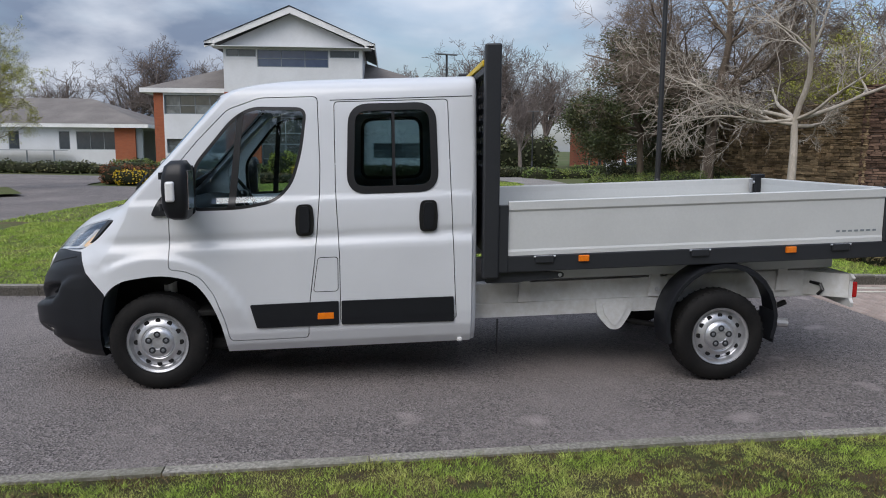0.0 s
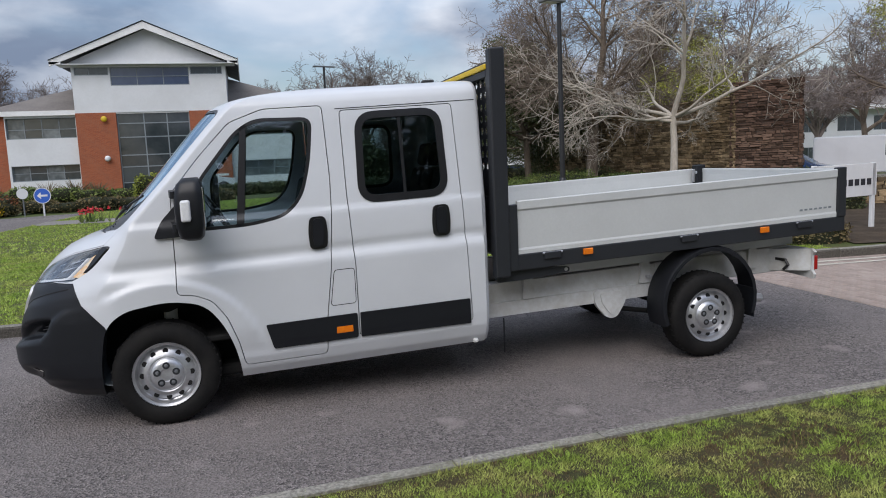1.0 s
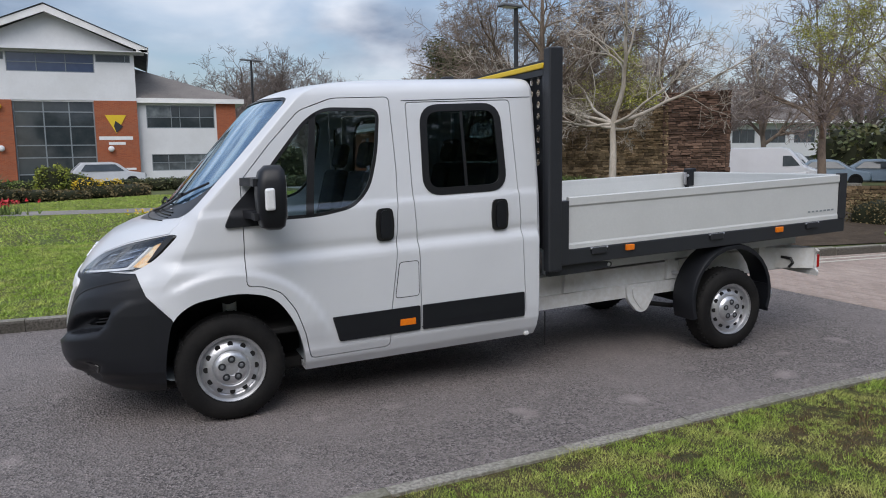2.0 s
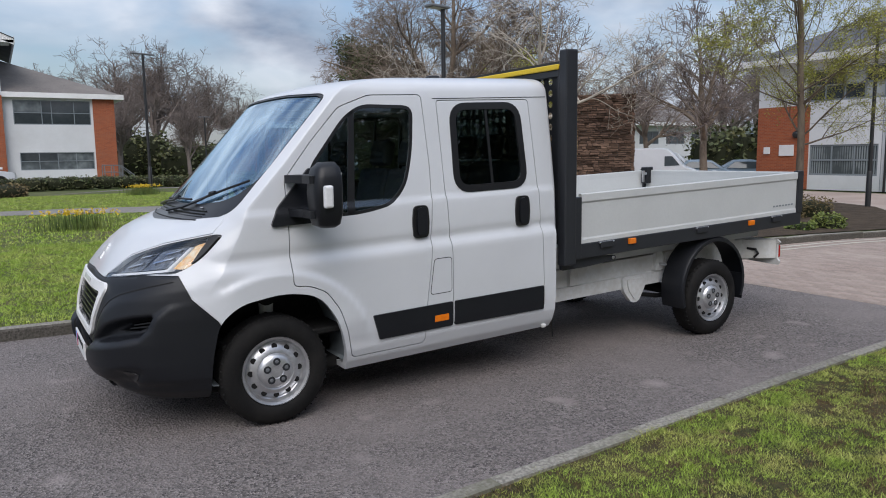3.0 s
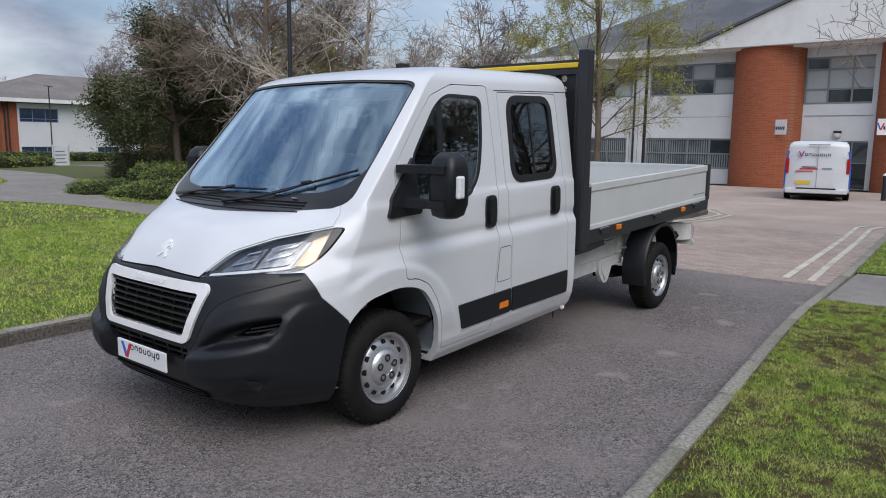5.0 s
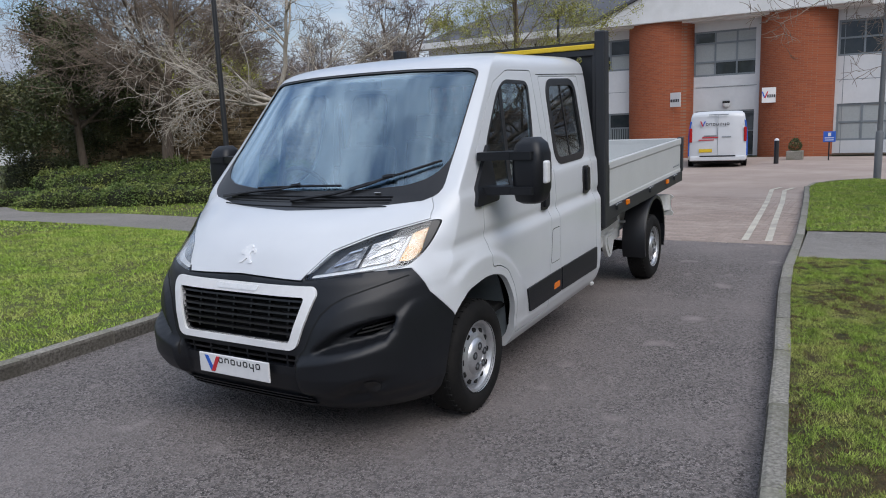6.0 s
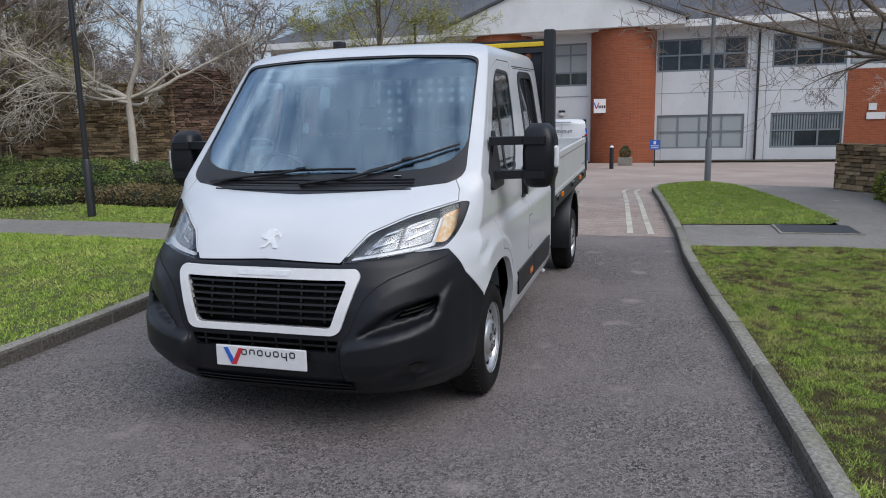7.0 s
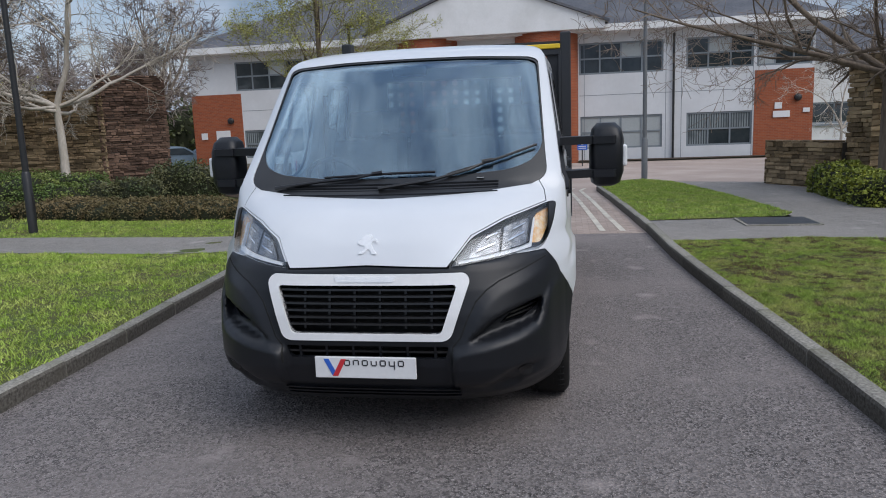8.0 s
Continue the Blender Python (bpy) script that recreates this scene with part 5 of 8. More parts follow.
    tp("fog_lamp", dress(cab_piece(-0.004, 0.012, ("INTERSECT", cut(fog, "x", -1.5, -0.3))), M_BLACK), parent=bumper, label="round blank fog lamp cover")
for k, z in enumerate((0.690, 0.724, 0.758, 0.792, 0.826, 0.858)):
    tp("grille_bar", dress(cab_piece(0.010, 0.04, ("INTERSECT", cut([(-0.47, z - 0.0048), (0.47, z - 0.0048), (0.47, z + 0.0048), (-0.47, z + 0.0048)], "x", -1.5, -0.5)), ("INTERSECT", cut(grow(GRILLE_IN, 0.006), "x", -1.6, -0.4))), M_BLACK), parent=bumper)
for k in range(6):
    y = -0.33 + k * 0.132
    tp("grille_rib", dress(cab_piece(0.045, 0.07, ("INTERSECT", cut([(y - 0.006, 0.66), (y + 0.006, 0.66), (y + 0.006, 0.875), (y - 0.006, 0.875)], "x", -1.5, -0.5)), ("INTERSECT", cut(grow(GRILLE_IN, 0.006), "x", -1.6, -0.4))), M_BLACK), parent=bumper)
for k in range(6):
    y = -0.35 + k * 0.14
    tp("slot_rib", dress(cab_piece(0.012, 0.045, ("INTERSECT", cut([(y - 0.006, 0.515), (y + 0.006, 0.515), (y + 0.006, 0.59), (y - 0.006, 0.59)], "x", -1.5, -0.5))), M_PLASTIC), parent=bumper)
tp("slot_bar", dress(cab_piece(0.012, 0.04, ("INTERSECT", cut([(-0.41, 0.547), (0.41, 0.547), (0.41, 0.557), (-0.41, 0.557)], "x", -1.5, -0.5))), M_BLACK), parent=bumper)
for z in (0.290, 0.312, 0.335):
    tp("lower_slat", dress(cab_piece(-0.010, 0.02, ("INTERSECT", cut([(-0.46, z), (0.46, z), (0.46, z + 0.009), (-0.46, z + 0.009)], "x", -1.5, -0.3))), M_PLASTIC), parent=bumper)
tp("badge_strip", dress(cab_piece(-0.018, 0.0, ("INTERSECT", cut(rounded([(-0.16, 0.925), (0.16, 0.925), (0.145, 0.900), (-0.145, 0.900)], 0.008, 3), "x", -1.5, -0.5))), M_SILVER), parent=bumper)
for o in SOLIDS.values():
    data = o.data
    bpy.data.objects.remove(o)
    bpy.data.meshes.remove(data)

# wheels


def wheel(x, y, s):
    w = thing("wheel", "", "", pose(x, y, 0.338, 0, 0, 0 if s < 0 else 180))
    w.parent = truck
    bm = bmesh.new()
    lathe(bm, [(0.205, 0.20), (0.205, 0.02), (0.225, 0.0), (0.26, -0.005), (0.30, 0.0), (0.322, 0.016), (0.336, 0.035), (0.338, 0.06), (0.3385, 0.10), (0.338, 0.15), (0.336, 0.175), (0.322, 0.195), (0.29, 0.21), (0.23, 0.215)], 64, closed=True)
    part("tyre", bm, M_TYRE, w, "black rubber tyre", 40)
    bm = bmesh.new()
    for k in range(4):
        yy = 0.045 + k * 0.04
        lathe(bm, [(0.3387, yy), (0.3387, yy + 0.003), (0.336, yy + 0.004), (0.336, yy - 0.001)], 48, closed=True)
    part("tread_groove", bm, M_DARK, w)
    bm = bmesh.new()
    for k in range(44):
        turn = pose(0, 0, 0, 0, math.degrees(k * math.tau / 44), 0)
        for y0, y1 in ((0.026, 0.062), (0.148, 0.184)):
            boxm(bm, -0.005, 0.005, y0, y1, 0.325, 0.3398, turn)
    bmesh.ops.recalc_face_normals(bm, faces=bm.faces[:])
    tagged(part("tread_pattern", bm, M_DARK, w), kind="stuff")
    bm = bmesh.new()
    lathe(bm, [(0.212, 0.002), (0.214, 0.012), (0.206, 0.016), (0.196, 0.02), (0.19, 0.035), (0.184, 0.05), (0.176, 0.055), (0.165, 0.045), (0.14, 0.028), (0.118, 0.022), (0.110, 0.026), (0.104, 0.018), (0.09, 0.004), (0.07, 0.0), (0.045, 0.0), (0.04, 0.006), (0.0, 0.008)], 56, caps=False)
    part("rim", bm, M_STEEL, w, "silver steel wheel rim", 35)
    for k in range(12):
        a = k * math.tau / 12
        bm = bmesh.new()
        lathe(bm, [(0.0, 0.030), (0.0175, 0.030), (0.0175, 0.044)], 10, Matrix.Translation((0.153 * math.cos(a), 0.001, 0.153 * math.sin(a))))
        part("vent_hole", bm, M_DARK, w)
    for k in range(5):
        a = k * math.tau / 5 + math.pi / 2
        bm = bmesh.new()
        lathe(bm, [(0.0, -0.003), (0.010, -0.003), (0.0135, 0.0), (0.0135, 0.02)], 6, Matrix.Translation((0.062 * math.cos(a), 0, 0.062 * math.sin(a))))
        part("wheel_nut", bm, M_GALV, w)
        # flat dark ring painting the shade of a recess round the nut
        bm = bmesh.new()
        lathe(bm, [(0.0135, -0.0008), (0.0235, -0.0018), (0.024, 0.004)], 14, Matrix.Translation((0.062 * math.cos(a), 0, 0.062 * math.sin(a))))
        part("nut_recess", bm, M_GREY, w)
    return w


for x in (0.0, 4.035):
    for s in (-1, 1):
        wheel(x, s * 0.995, s)

# load bed: dark frame, white hinged boards
bed = tp("bed_floor", bbox(2.40, 5.24, -0.96, 0.96, 0.80, 0.86, 0.004, 1), M_BEDWHITE, label="pale aluminium load bed floor")


def board(name, x0, x1, y0, y1, z0, z1, along_x=True):
    """A hinged side board: a hollow section with lipped top and bottom edges."""
    bm = bmesh.new()
    t = 0.028
    out = [(-t, z0), (-t, z0 + 0.03), (-t + 0.006, z0 + 0.045), (-t + 0.006, z1 - 0.075), (-t - 0.004, z1 - 0.06), (-t - 0.004, z1 - 0.006), (-t + 0.004, z1), (0.0, z1), (0.004, z1 - 0.01), (0.0, z1 - 0.06), (0.0, z0)]
    if along_x:
        s = 1 if y0 < 0 else -1
        prism(bm, [(y0 + s * (u + t), v) for u, v in out], "x", x0, x1)
    else:
        prism(bm, [(x0 - u - t, v) for u, v in out], "y", y0, y1)
    return tp(name, bm, M_BEDWHITE)


side_l = board("side_board", 2.445, 5.205, -1.0, 0, 0.852, 1.238)
side_r = board("side_board", 2.445, 5.205, 1.0, 0, 0.852, 1.238)
tail_b = board("tail_board", 5.275, 5.275, -0.965, 0.965, 0.852, 1.238, False)
for s in (-1, 1):
    bm = bbox(2.40, 5.285, s * 0.985 - 0.02, s * 0.985 + 0.02, 0.735, 0.850, 0.006, 2)
    tp("bed_rail", bm, M_GREY, label="anthracite bed edge rail")
    tp("corner_post", bbox(5.208, 5.285, s * 0.985 - 0.03, s * 0.985 + 0.03, 0.852, 1.25, 0.006, 2), M_GREY)
    tp("headboard_post", bbox(2.262, 2.375, s * 0.985 - 0.045, s * 0.985 + 0.045, 0.70, 2.315, 0.012, 2), M_GREY, label="tall anthracite headboard post")
    tp("front_bracket", bbox(2.375, 2.443, s * 0.985 - 0.028, s * 0.985 + 0.028, 0.735, 1.215, 0.006, 2), M_GREY)
tp("bed_rail", bbox(5.245, 5.285, -0.96, 0.96, 0.735, 0.850, 0.006, 2), M_GREY)

# marks on the bonnet and the show plate
bm = bmesh.new()
prism(bm, [(0.072, 1.078), (0.070, 1.092), (0.050, 1.100), (0.046, 1.112), (0.020, 1.128), (-0.006, 1.126), (-0.022, 1.112), (-0.016, 1.098), (-0.040, 1.104), (-0.058, 1.096), (-0.062, 1.078), (-0.050, 1.072), (-0.048, 1.088), (-0.028, 1.088), (-0.018, 1.070), (-0.034, 1.050), (-0.044, 1.030), (-0.062, 1.022), (-0.060, 1.014), (-0.030, 1.016), (-0.020, 1.034), (-0.002, 1.046), (0.014, 1.030), (0.030, 1.018), (0.058, 1.016), (0.056, 1.026), (0.034, 1.032), (0.020, 1.050), (0.026, 1.064), (0.052, 1.066)], "x", -0.012, 0.002)
for v in bm.verts:
    v.co.y, v.co.z = v.co.y * 0.78, 1.068 + (v.co.z - 1.068) * 0.78
    v.co.x += -0.79 + (v.co.z - 1.07) * 0.78 - 0.004
tp("bonnet_emblem", bm, M_SILVER, hood, "small bright silver emblem")
plate = tp("show_plate", bbox(-0.985, -0.973, -0.26, 0.26, 0.428, 0.538, 0.003, 1), M_WHITE, label="white show plate with red and blue mark and dark bars")
for s, mt in ((1, M_SIGNBLUE), (-1, M_SIGNRED)):
    bm = bmesh.new()
    prism(bm, [(0.155 + s * 0.045 - 0.013, 0.527), (0.155 + s * 0.045 + 0.013, 0.527), (0.155 + 0.014, 0.440), (0.155 - 0.014, 0.440)], "x", -0.9875 - (0.0005 if s < 0 else 0), -0.984)
    tp("mark", bm, mt, plate)


def glyph(k, h=0.032, w=0.032, t=0.0062):
    """A plain open mark in place of a letter: a ring, an arch or a cup by turns; it faces -x and runs towards -y."""
    bm = bmesh.new()
    kind = (0, 1, 0, 2, 0, 3, 0)[k]
    legs = {0: (1, 1, 1, 1), 1: (1, 1, 1, 0), 2: (1, 1, 0, 1), 3: (1, 1, 0, 1)}[kind]
    for on, (a, b, c, d) in zip(legs, ((0, t, 0.005, h - 0.005), (w - t, w, 0.005 if kind != 3 else -0.016, h - 0.005), (0.005, w - 0.005, h - t, h), (0.005, w - 0.005, 0, t))):
        if on:
            boxm(bm, 0, 0.003, -b, -a, c, d)
    bmesh.ops.recalc_face_normals(bm, faces=bm.faces[:])
    return bm


for k in range(7):
    y = 0.108 - k * 0.046
    tp("lettering", glyph(k), M_INK, plate).location = (-0.987, y, 0.456)

# door handles
for s, fd, rd in ((-1, near_f, near_r), (1, off_f, off_r)):
    for x0, x1, own in ((0.962, 1.092, fd), (1.815, 1.948, rd)):
        pad = rounded([(x0 + 0.008, 1.05), (x1 - 0.008, 1.05), (x1, 1.16), (x1 - 0.012, 1.268), (x0 + 0.012, 1.268), (x0, 1.16)], 0.035, 4)
        bm = bmesh.new()
        prism(bm, pad, "y", s * 0.975, s * 1.002)
        h = tp("door_handle", bm, M_BLACK, own, "black door handle")
        xm = (x0 + x1) / 2
        grip = rounded([(xm - 0.032, 1.07), (xm + 0.032, 1.07), (xm + 0.038, 1.16), (xm + 0.03, 1.255), (xm - 0.03, 1.255), (xm - 0.038, 1.16)], 0.025, 4)
        bm = bmesh.new()
        prism(bm, grip, "y", s * 1.0, s * 1.022)
        tp("grip", bm, M_PLASTIC, h)

# mirrors
for s, fd in ((-1, near_f), (1, off_f)):
    bm = bmesh.new()
    rows = [(1.215, 0.22, 0.30, 1.16, 1.29), (1.235, 0.18, 0.32, 1.135, 1.325), (1.30, 0.165, 0.33, 1.125, 1.345), (1.42, 0.16, 0.33, 1.125, 1.348), (1.50, 0.165, 0.33, 1.128, 1.345), (1.56, 0.18, 0.325, 1.14, 1.33), (1.595, 0.215, 0.305, 1.17, 1.295)]
    rings = []
    for z, x0, x1, y0, y1 in rows:
        o = rounded([(x0, s * (y0 + 0.02)), (x1, s * y0), (x1, s * y1), (x0, s * (y1 - 0.02))], 0.05, 5)
        rings.append([bm.verts.new((x, y, z)) for x, y in o])
    for a, b in zip(rings, rings[1:]):
        n = len(a)
        for k in range(n):
            bm.faces.new((a[k], a[(k + 1) % n], b[(k + 1) % n], b[k]))
    bm.faces.new(rings[0])
    bm.faces.new(rings[-1])
    bmesh.ops.recalc_face_normals(bm, faces=bm.faces[:])
    mir = tp("wing_mirror", bm, M_PLASTIC, label="tall black wing mirror on two arms", smooth=60)
    for z in (1.50, 1.30):
        bm = bmesh.new()
        prism(bm, rounded([(0.10, s * 0.955), (0.19, s * 0.955), (0.245, s * 1.17), (0.16, s * 1.17)], 0.02, 3), "z", z - 0.024, z + 0.024)
        prism(bm, rounded([(0.142, s * 1.15), (0.17, s * 1.15), (0.17, s * 1.29), (0.142, s * 1.28)], 0.01, 3), "z", z - 0.022, z + 0.022)
        tp("arm", bm, M_PLASTIC, mir)
    tp("mirror_lamp", bbox(0.20, 0.258, s * 1.338 - 0.018, s * 1.338 + 0.018, 1.335, 1.465, 0.014, 3), M_SILVER, mir, "white indicator lens")
    tp("mirror_glass", bbox(0.322, 0.333, min(s * 1.17, s * 1.30), max(s * 1.17, s * 1.30), 1.28, 1.53, 0.002, 1), M_CHROME, mir)


for pts, arm in ((((0.385, 1.352), (0.20, 1.360), (-0.05, 1.368), (-0.265, 1.370)), ((0.69, 1.296), (0.40, 1.33), (0.20, 1.345), (0.07, 1.366))), (((-0.335, 1.354), (-0.50, 1.395), (-0.66, 1.440), (-0.825, 1.49)), ((0.045, 1.29), (-0.25, 1.325), (-0.45, 1.372), (-0.555, 1.412)))):
    w = tp("wiper", tube(bmesh.new(), [screen_at(y, z, 0.018) for y, z in arm], [0.012, 0.009, 0.008, 0.008], 6), M_BLACK, screen, "black windscreen wiper")
    bm = bmesh.new()
    tube(bm, [screen_at(y, z, 0.014) for y, z in pts], 0.008, 6)
    tp("blade", bm, M_PLASTIC, w)
    y, z = arm[-1]
    bm = bmesh.new()
    tube(bm, [screen_at(y + 0.03, z - 0.004, 0.022), screen_at(y - 0.03, z + 0.004, 0.022)], 0.013, 6)
    tp("clip", bm, M_PLASTIC, w)
for k, z in enumerate((1.272, 1.288, 1.304, 1.320)):
    bm = tube(bmesh.new(), [screen_at(y, z, 0.001) for y in [-0.62 + 0.062 * i for i in range(21)]], 0.005, 5)
    tp("cowl_slat", bm, M_PLASTIC, screen)
tp("screen_label", bbox(-0.006, 0.006, -0.02, 0.02, 0, 0.001, 0), M_WHITE, screen).matrix_basis = Matrix.Translation((-0.285, -0.52, 1.33))

# inside the cab
cabin = tp("cabin_floor", bbox(-0.3, 2.17, -0.93, 0.93, 0.50, 0.54, 0.01, 1), M_DARK)
bm = bmesh.new()
prism(bm, rounded([(-0.20, 0.95), (-0.20, 1.24), (-0.02, 1.29), (0.20, 1.26), (0.30, 1.12), (0.24, 0.80), (0.0, 0.7)], 0.05, 4), "y", -0.80, 0.80)
tp("dashboard", bm, M_DARK, cabin, "dark grey dashboard")


def seat(x, y, w):
    se = tp("seat", bbox(x, x + 0.48, y - w / 2, y + w / 2, 0.80, 0.93, 0.04, 3), M_SEAT, cabin)
    tp("backrest", bbox(-0.06, 0.06, y - w / 2, y + w / 2, 0.0, 0.62, 0.045, 3, pose(x + 0.50, 0, 0.90, 0, 14, 0)), M_SEAT, se)
    tp("headrest", bbox(-0.045, 0.045, y - 0.13, y + 0.13, 0.64, 0.84, 0.04, 3, pose(x + 0.50, 0, 0.90, 0, 14, 0)), M_SEAT, se)
    tp("seat_base", bbox(x + 0.04, x + 0.44, y - w / 2 + 0.03, y + w / 2 - 0.03, 0.53, 0.80, 0.02, 1), M_DARK, se)


seat(0.45, 0.52, 0.50)
seat(0.45, -0.25, 0.44)
seat(0.45, -0.70, 0.42)
for y in (0.62, 0.2, -0.2, -0.62):
    seat(1.50, y, 0.40)
bm = bmesh.new()
tube(bm, [Vector((0.33 - 0.19 * math.sin(k * math.tau / 28) * 0.55, 0.52 + 0.19 * math.cos(k * math.tau / 28), 1.27 + 0.19 * math.sin(k * math.tau / 28) * 0.85)) for k in range(29)], 0.016, 8)
sw = tp("steering_wheel", bm, M_BLACK, cabin, "black steering wheel", 60)
tp("hub", bbox(0.27, 0.36, 0.45, 0.59, 1.20, 1.31, 0.03, 2), M_BLACK, sw)
tp("spoke", tube(bmesh.new(), [(0.30, 0.35, 1.27), (0.30, 0.69, 1.27)], 0.014, 6), M_BLACK, sw)
tp("column", tube(bmesh.new(), [(0.15, 0.52, 1.12), (0.33, 0.52, 1.26)], 0.035, 8), M_BLACK, sw)
tp("headlining", bbox(0.55, 2.15, -0.76, 0.76, 2.055, 2.07, 0.004, 1), M_TRIM, cabin)
tp("rear_lining", bbox(2.165, 2.18, -0.85, 0.85, 0.55, 1.42, 0.004, 1), M_TRIM, cabin)
tp("rear_window", bbox(2.200, 2.206, -0.63, 0.63, 1.43, 1.97, 0.0, 1), M_TINT, cab)
for y in (-0.90, 0.90):
    tp("pillar_trim", bbox(1.13, 1.24, y - 0.03, y + 0.03, 0.6, 1.35, 0.01, 1), M_TRIM, cabin)
    tp("belt", bbox(1.16, 1.165, y * 0.94 - 0.025, y * 0.94 + 0.025, 1.0, 1.85, 0, 1), M_DARK, cabin)
tp("mirror_pod", bbox(0.34, 0.42, -0.11, 0.11, 1.93, 2.0, 0.02, 2), M_DARK, screen)
tp("roof_aerial", tube(bmesh.new(), [(2.02, 0.1, 2.12), (2.03, 0.1, 2.20)], 0.012, 6), M_BLACK, cab)

# wheel-well linings
for s in (-1, 1):
    bm = bmesh.new()
    arch = rounded([(-0.42, 0.30), (-0.42, 0.5), (-0.36, 0.76), (-0.20, 0.87), (0.10, 0.89), (0.30, 0.82), (0.42, 0.68), (0.48, 0.5), (0.50, 0.36), (0.50, 0.30)], 0.12, 4)
    n = len(arch)
    for k in range(n - 1):
        a, b = arch[k], arch[k + 1]
        for y0, y1 in ((s * 0.62, s * 0.93),):
            vs = [bm.verts.new((a[0], y0, a[1])), bm.verts.new((b[0], y0, b[1])), bm.verts.new((b[0], y1, b[1])), bm.verts.new((a[0], y1, a[1]))]
            bm.faces.new(vs)
    bmesh.ops.remove_doubles(bm, verts=bm.verts[:], dist=1e-4)
    ext = bmesh.ops.extrude_face_region(bm, geom=bm.faces[:])["geom"]
    for v in ext:
        if isinstance(v, bmesh.types.BMVert):
            v.co = (v.co.x * 1.02, v.co.y, v.co.z + 0.008)
    bmesh.ops.recalc_face_normals(bm, faces=bm.faces[:])
    tp("wheel_liner", bm, M_FRAME, label="grey wheel arch liner", smooth=50)
    tp("liner_back", bbox(-0.46, 0.52, s * 0.60 - 0.01, s * 0.60 + 0.01, 0.2, 0.9, 0.0, 1), M_DARK)
    tp("suspension_strut", tube(bmesh.new(), [(0.03, s * 0.72, 0.4), (0.03, s * 0.74, 0.86)], 0.045, 10), M_CHASSIS)
    tp("drive_shaft", tube(bmesh.new(), [(0.0, s * 0.2, 0.33), (0.0, s * 0.85, 0.33)], 0.04, 8), M_DARK)

# bed fittings
for s in (-1, 1):
    for x in (2.64, 3.77, 4.82):
        h = tp("board_hinge", bbox(x, x + 0.13, s * 1.012 - 0.014, s * 1.012 + 0.014, 0.797, 0.848, 0.005, 1), M_GREY)
        tp("hinge_pin", tube(bmesh.new(), [(x - 0.012, s * 1.014, 0.842), (x + 0.142, s * 1.014, 0.842)], 0.008, 6), M_STEEL, h)
    for x in (2.95, 4.475):
        tp("side_marker", bbox(x, x + 0.075, s * 1.012 - 0.012, s * 1.012 + 0.012, 0.795, 0.840, 0.004, 1), M_AMBER, label="amber side marker lamp")
    # subframe under the bed
    tp("subframe_rail", bbox(2.40, 5.0, s * 0.72 - 0.03, s * 0.72 + 0.03, 0.628, 0.80, 0.004, 1), M_BEDWHITE)
    bm = bmesh.new()
    prism(bm, [(s * 0.58, 0.60), (s * 0.70, 0.60), (s * 0.70, 0.455), (s * 0.715, 0.45), (s * 0.715, 0.345), (s * 0.60, 0.345), (s * 0.60, 0.36), (s * 0.69, 0.36), (s * 0.69, 0.44), (s * 0.58, 0.45)], "x", 2.22, 3.72)
    tp("chassis_rail", bm, M_CHASSIS, label="white pressed steel chassis rail")
    tp("chassis_rail", bbox(3.72, 5.0, s * 0.66 - 0.05, s * 0.66 + 0.05, 0.40, 0.61, 0.01, 2), M_CHASSIS)
    for x in (2.62, 3.62, 4.62):
        bm = bmesh.new()
        prism(bm, [(x - 0.05, 0.46), (x - 0.035, 0.64), (x + 0.035, 0.64), (x + 0.05, 0.46)], "y", s * 0.70, s * 0.735)
        br = tp("bracket", bm, M_CHASSIS)
        tp("bolt", tube(bmesh.new(), [(x, s * 0.72, 0.62), (x, s * 0.72, 0.70)], 0.012, 6), M_STEEL, br)
    bm = bmesh.new()
    prism(bm, rounded([(3.16, 0.455), (3.46, 0.455), (3.44, 0.34), (3.36, 0.215), (3.28, 0.215), (3.18, 0.33)], 0.04, 4), "y", s * 0.70, s * 0.74)
    prism(bm, rounded([(3.21, 0.43), (3.41, 0.43), (3.39, 0.35), (3.33, 0.25), (3.30, 0.25), (3.23, 0.34)], 0.03, 4), "y", s * 0.74, s * 0.752)
    tp("spring_hanger", bm, M_CHASSIS, label="white pressed spring hanger")
    bm = bmesh.new()
    tube(bm, [(3.33, s * 0.62, 0.28), (3.7, s * 0.62, 0.20), (4.03, s * 0.62, 0.17), (4.4, s * 0.62, 0.22), (4.72, s * 0.62, 0.34)], 0.022, 6)
    tp("leaf_spring", bm, M_DARK)
    # mudguard: a curved band with a rolled outer lip
    bm = bmesh.new()
    prev = None
    for k in range(19):
        a = math.radians(200 - k * 220 / 18)
        r = 0.43
        c = (4.035 + r * math.cos(a), 0.30 + r * math.sin(a) * 1.02)
        nrm = (math.cos(a), math.sin(a))
        sec = [(s * 0.775, 0.0), (s * 0.985, 0.0), (s * 1.005, -0.012), (s * 1.005, -0.040), (s * 0.992, -0.040), (s * 0.985, -0.014), (s * 0.775, -0.010)]
        ring = [bm.verts.new((c[0] + nrm[0] * o, y, c[1] + nrm[1] * o)) for y, o in sec]
        if prev:
            for i in range(len(sec)):
                bm.faces.new((prev[i], ring[i], ring[(i + 1) % len(sec)], prev[(i + 1) % len(sec)]))
        else:
            bm.faces.new(ring)
        prev = ring
    bm.faces.new(prev[::-1])
    bmesh.ops.recalc_face_normals(bm, faces=bm.faces[:])
    mg = tp("mudguard", bm, M_PLASTIC, label="black plastic rear mudguard", smooth=40)
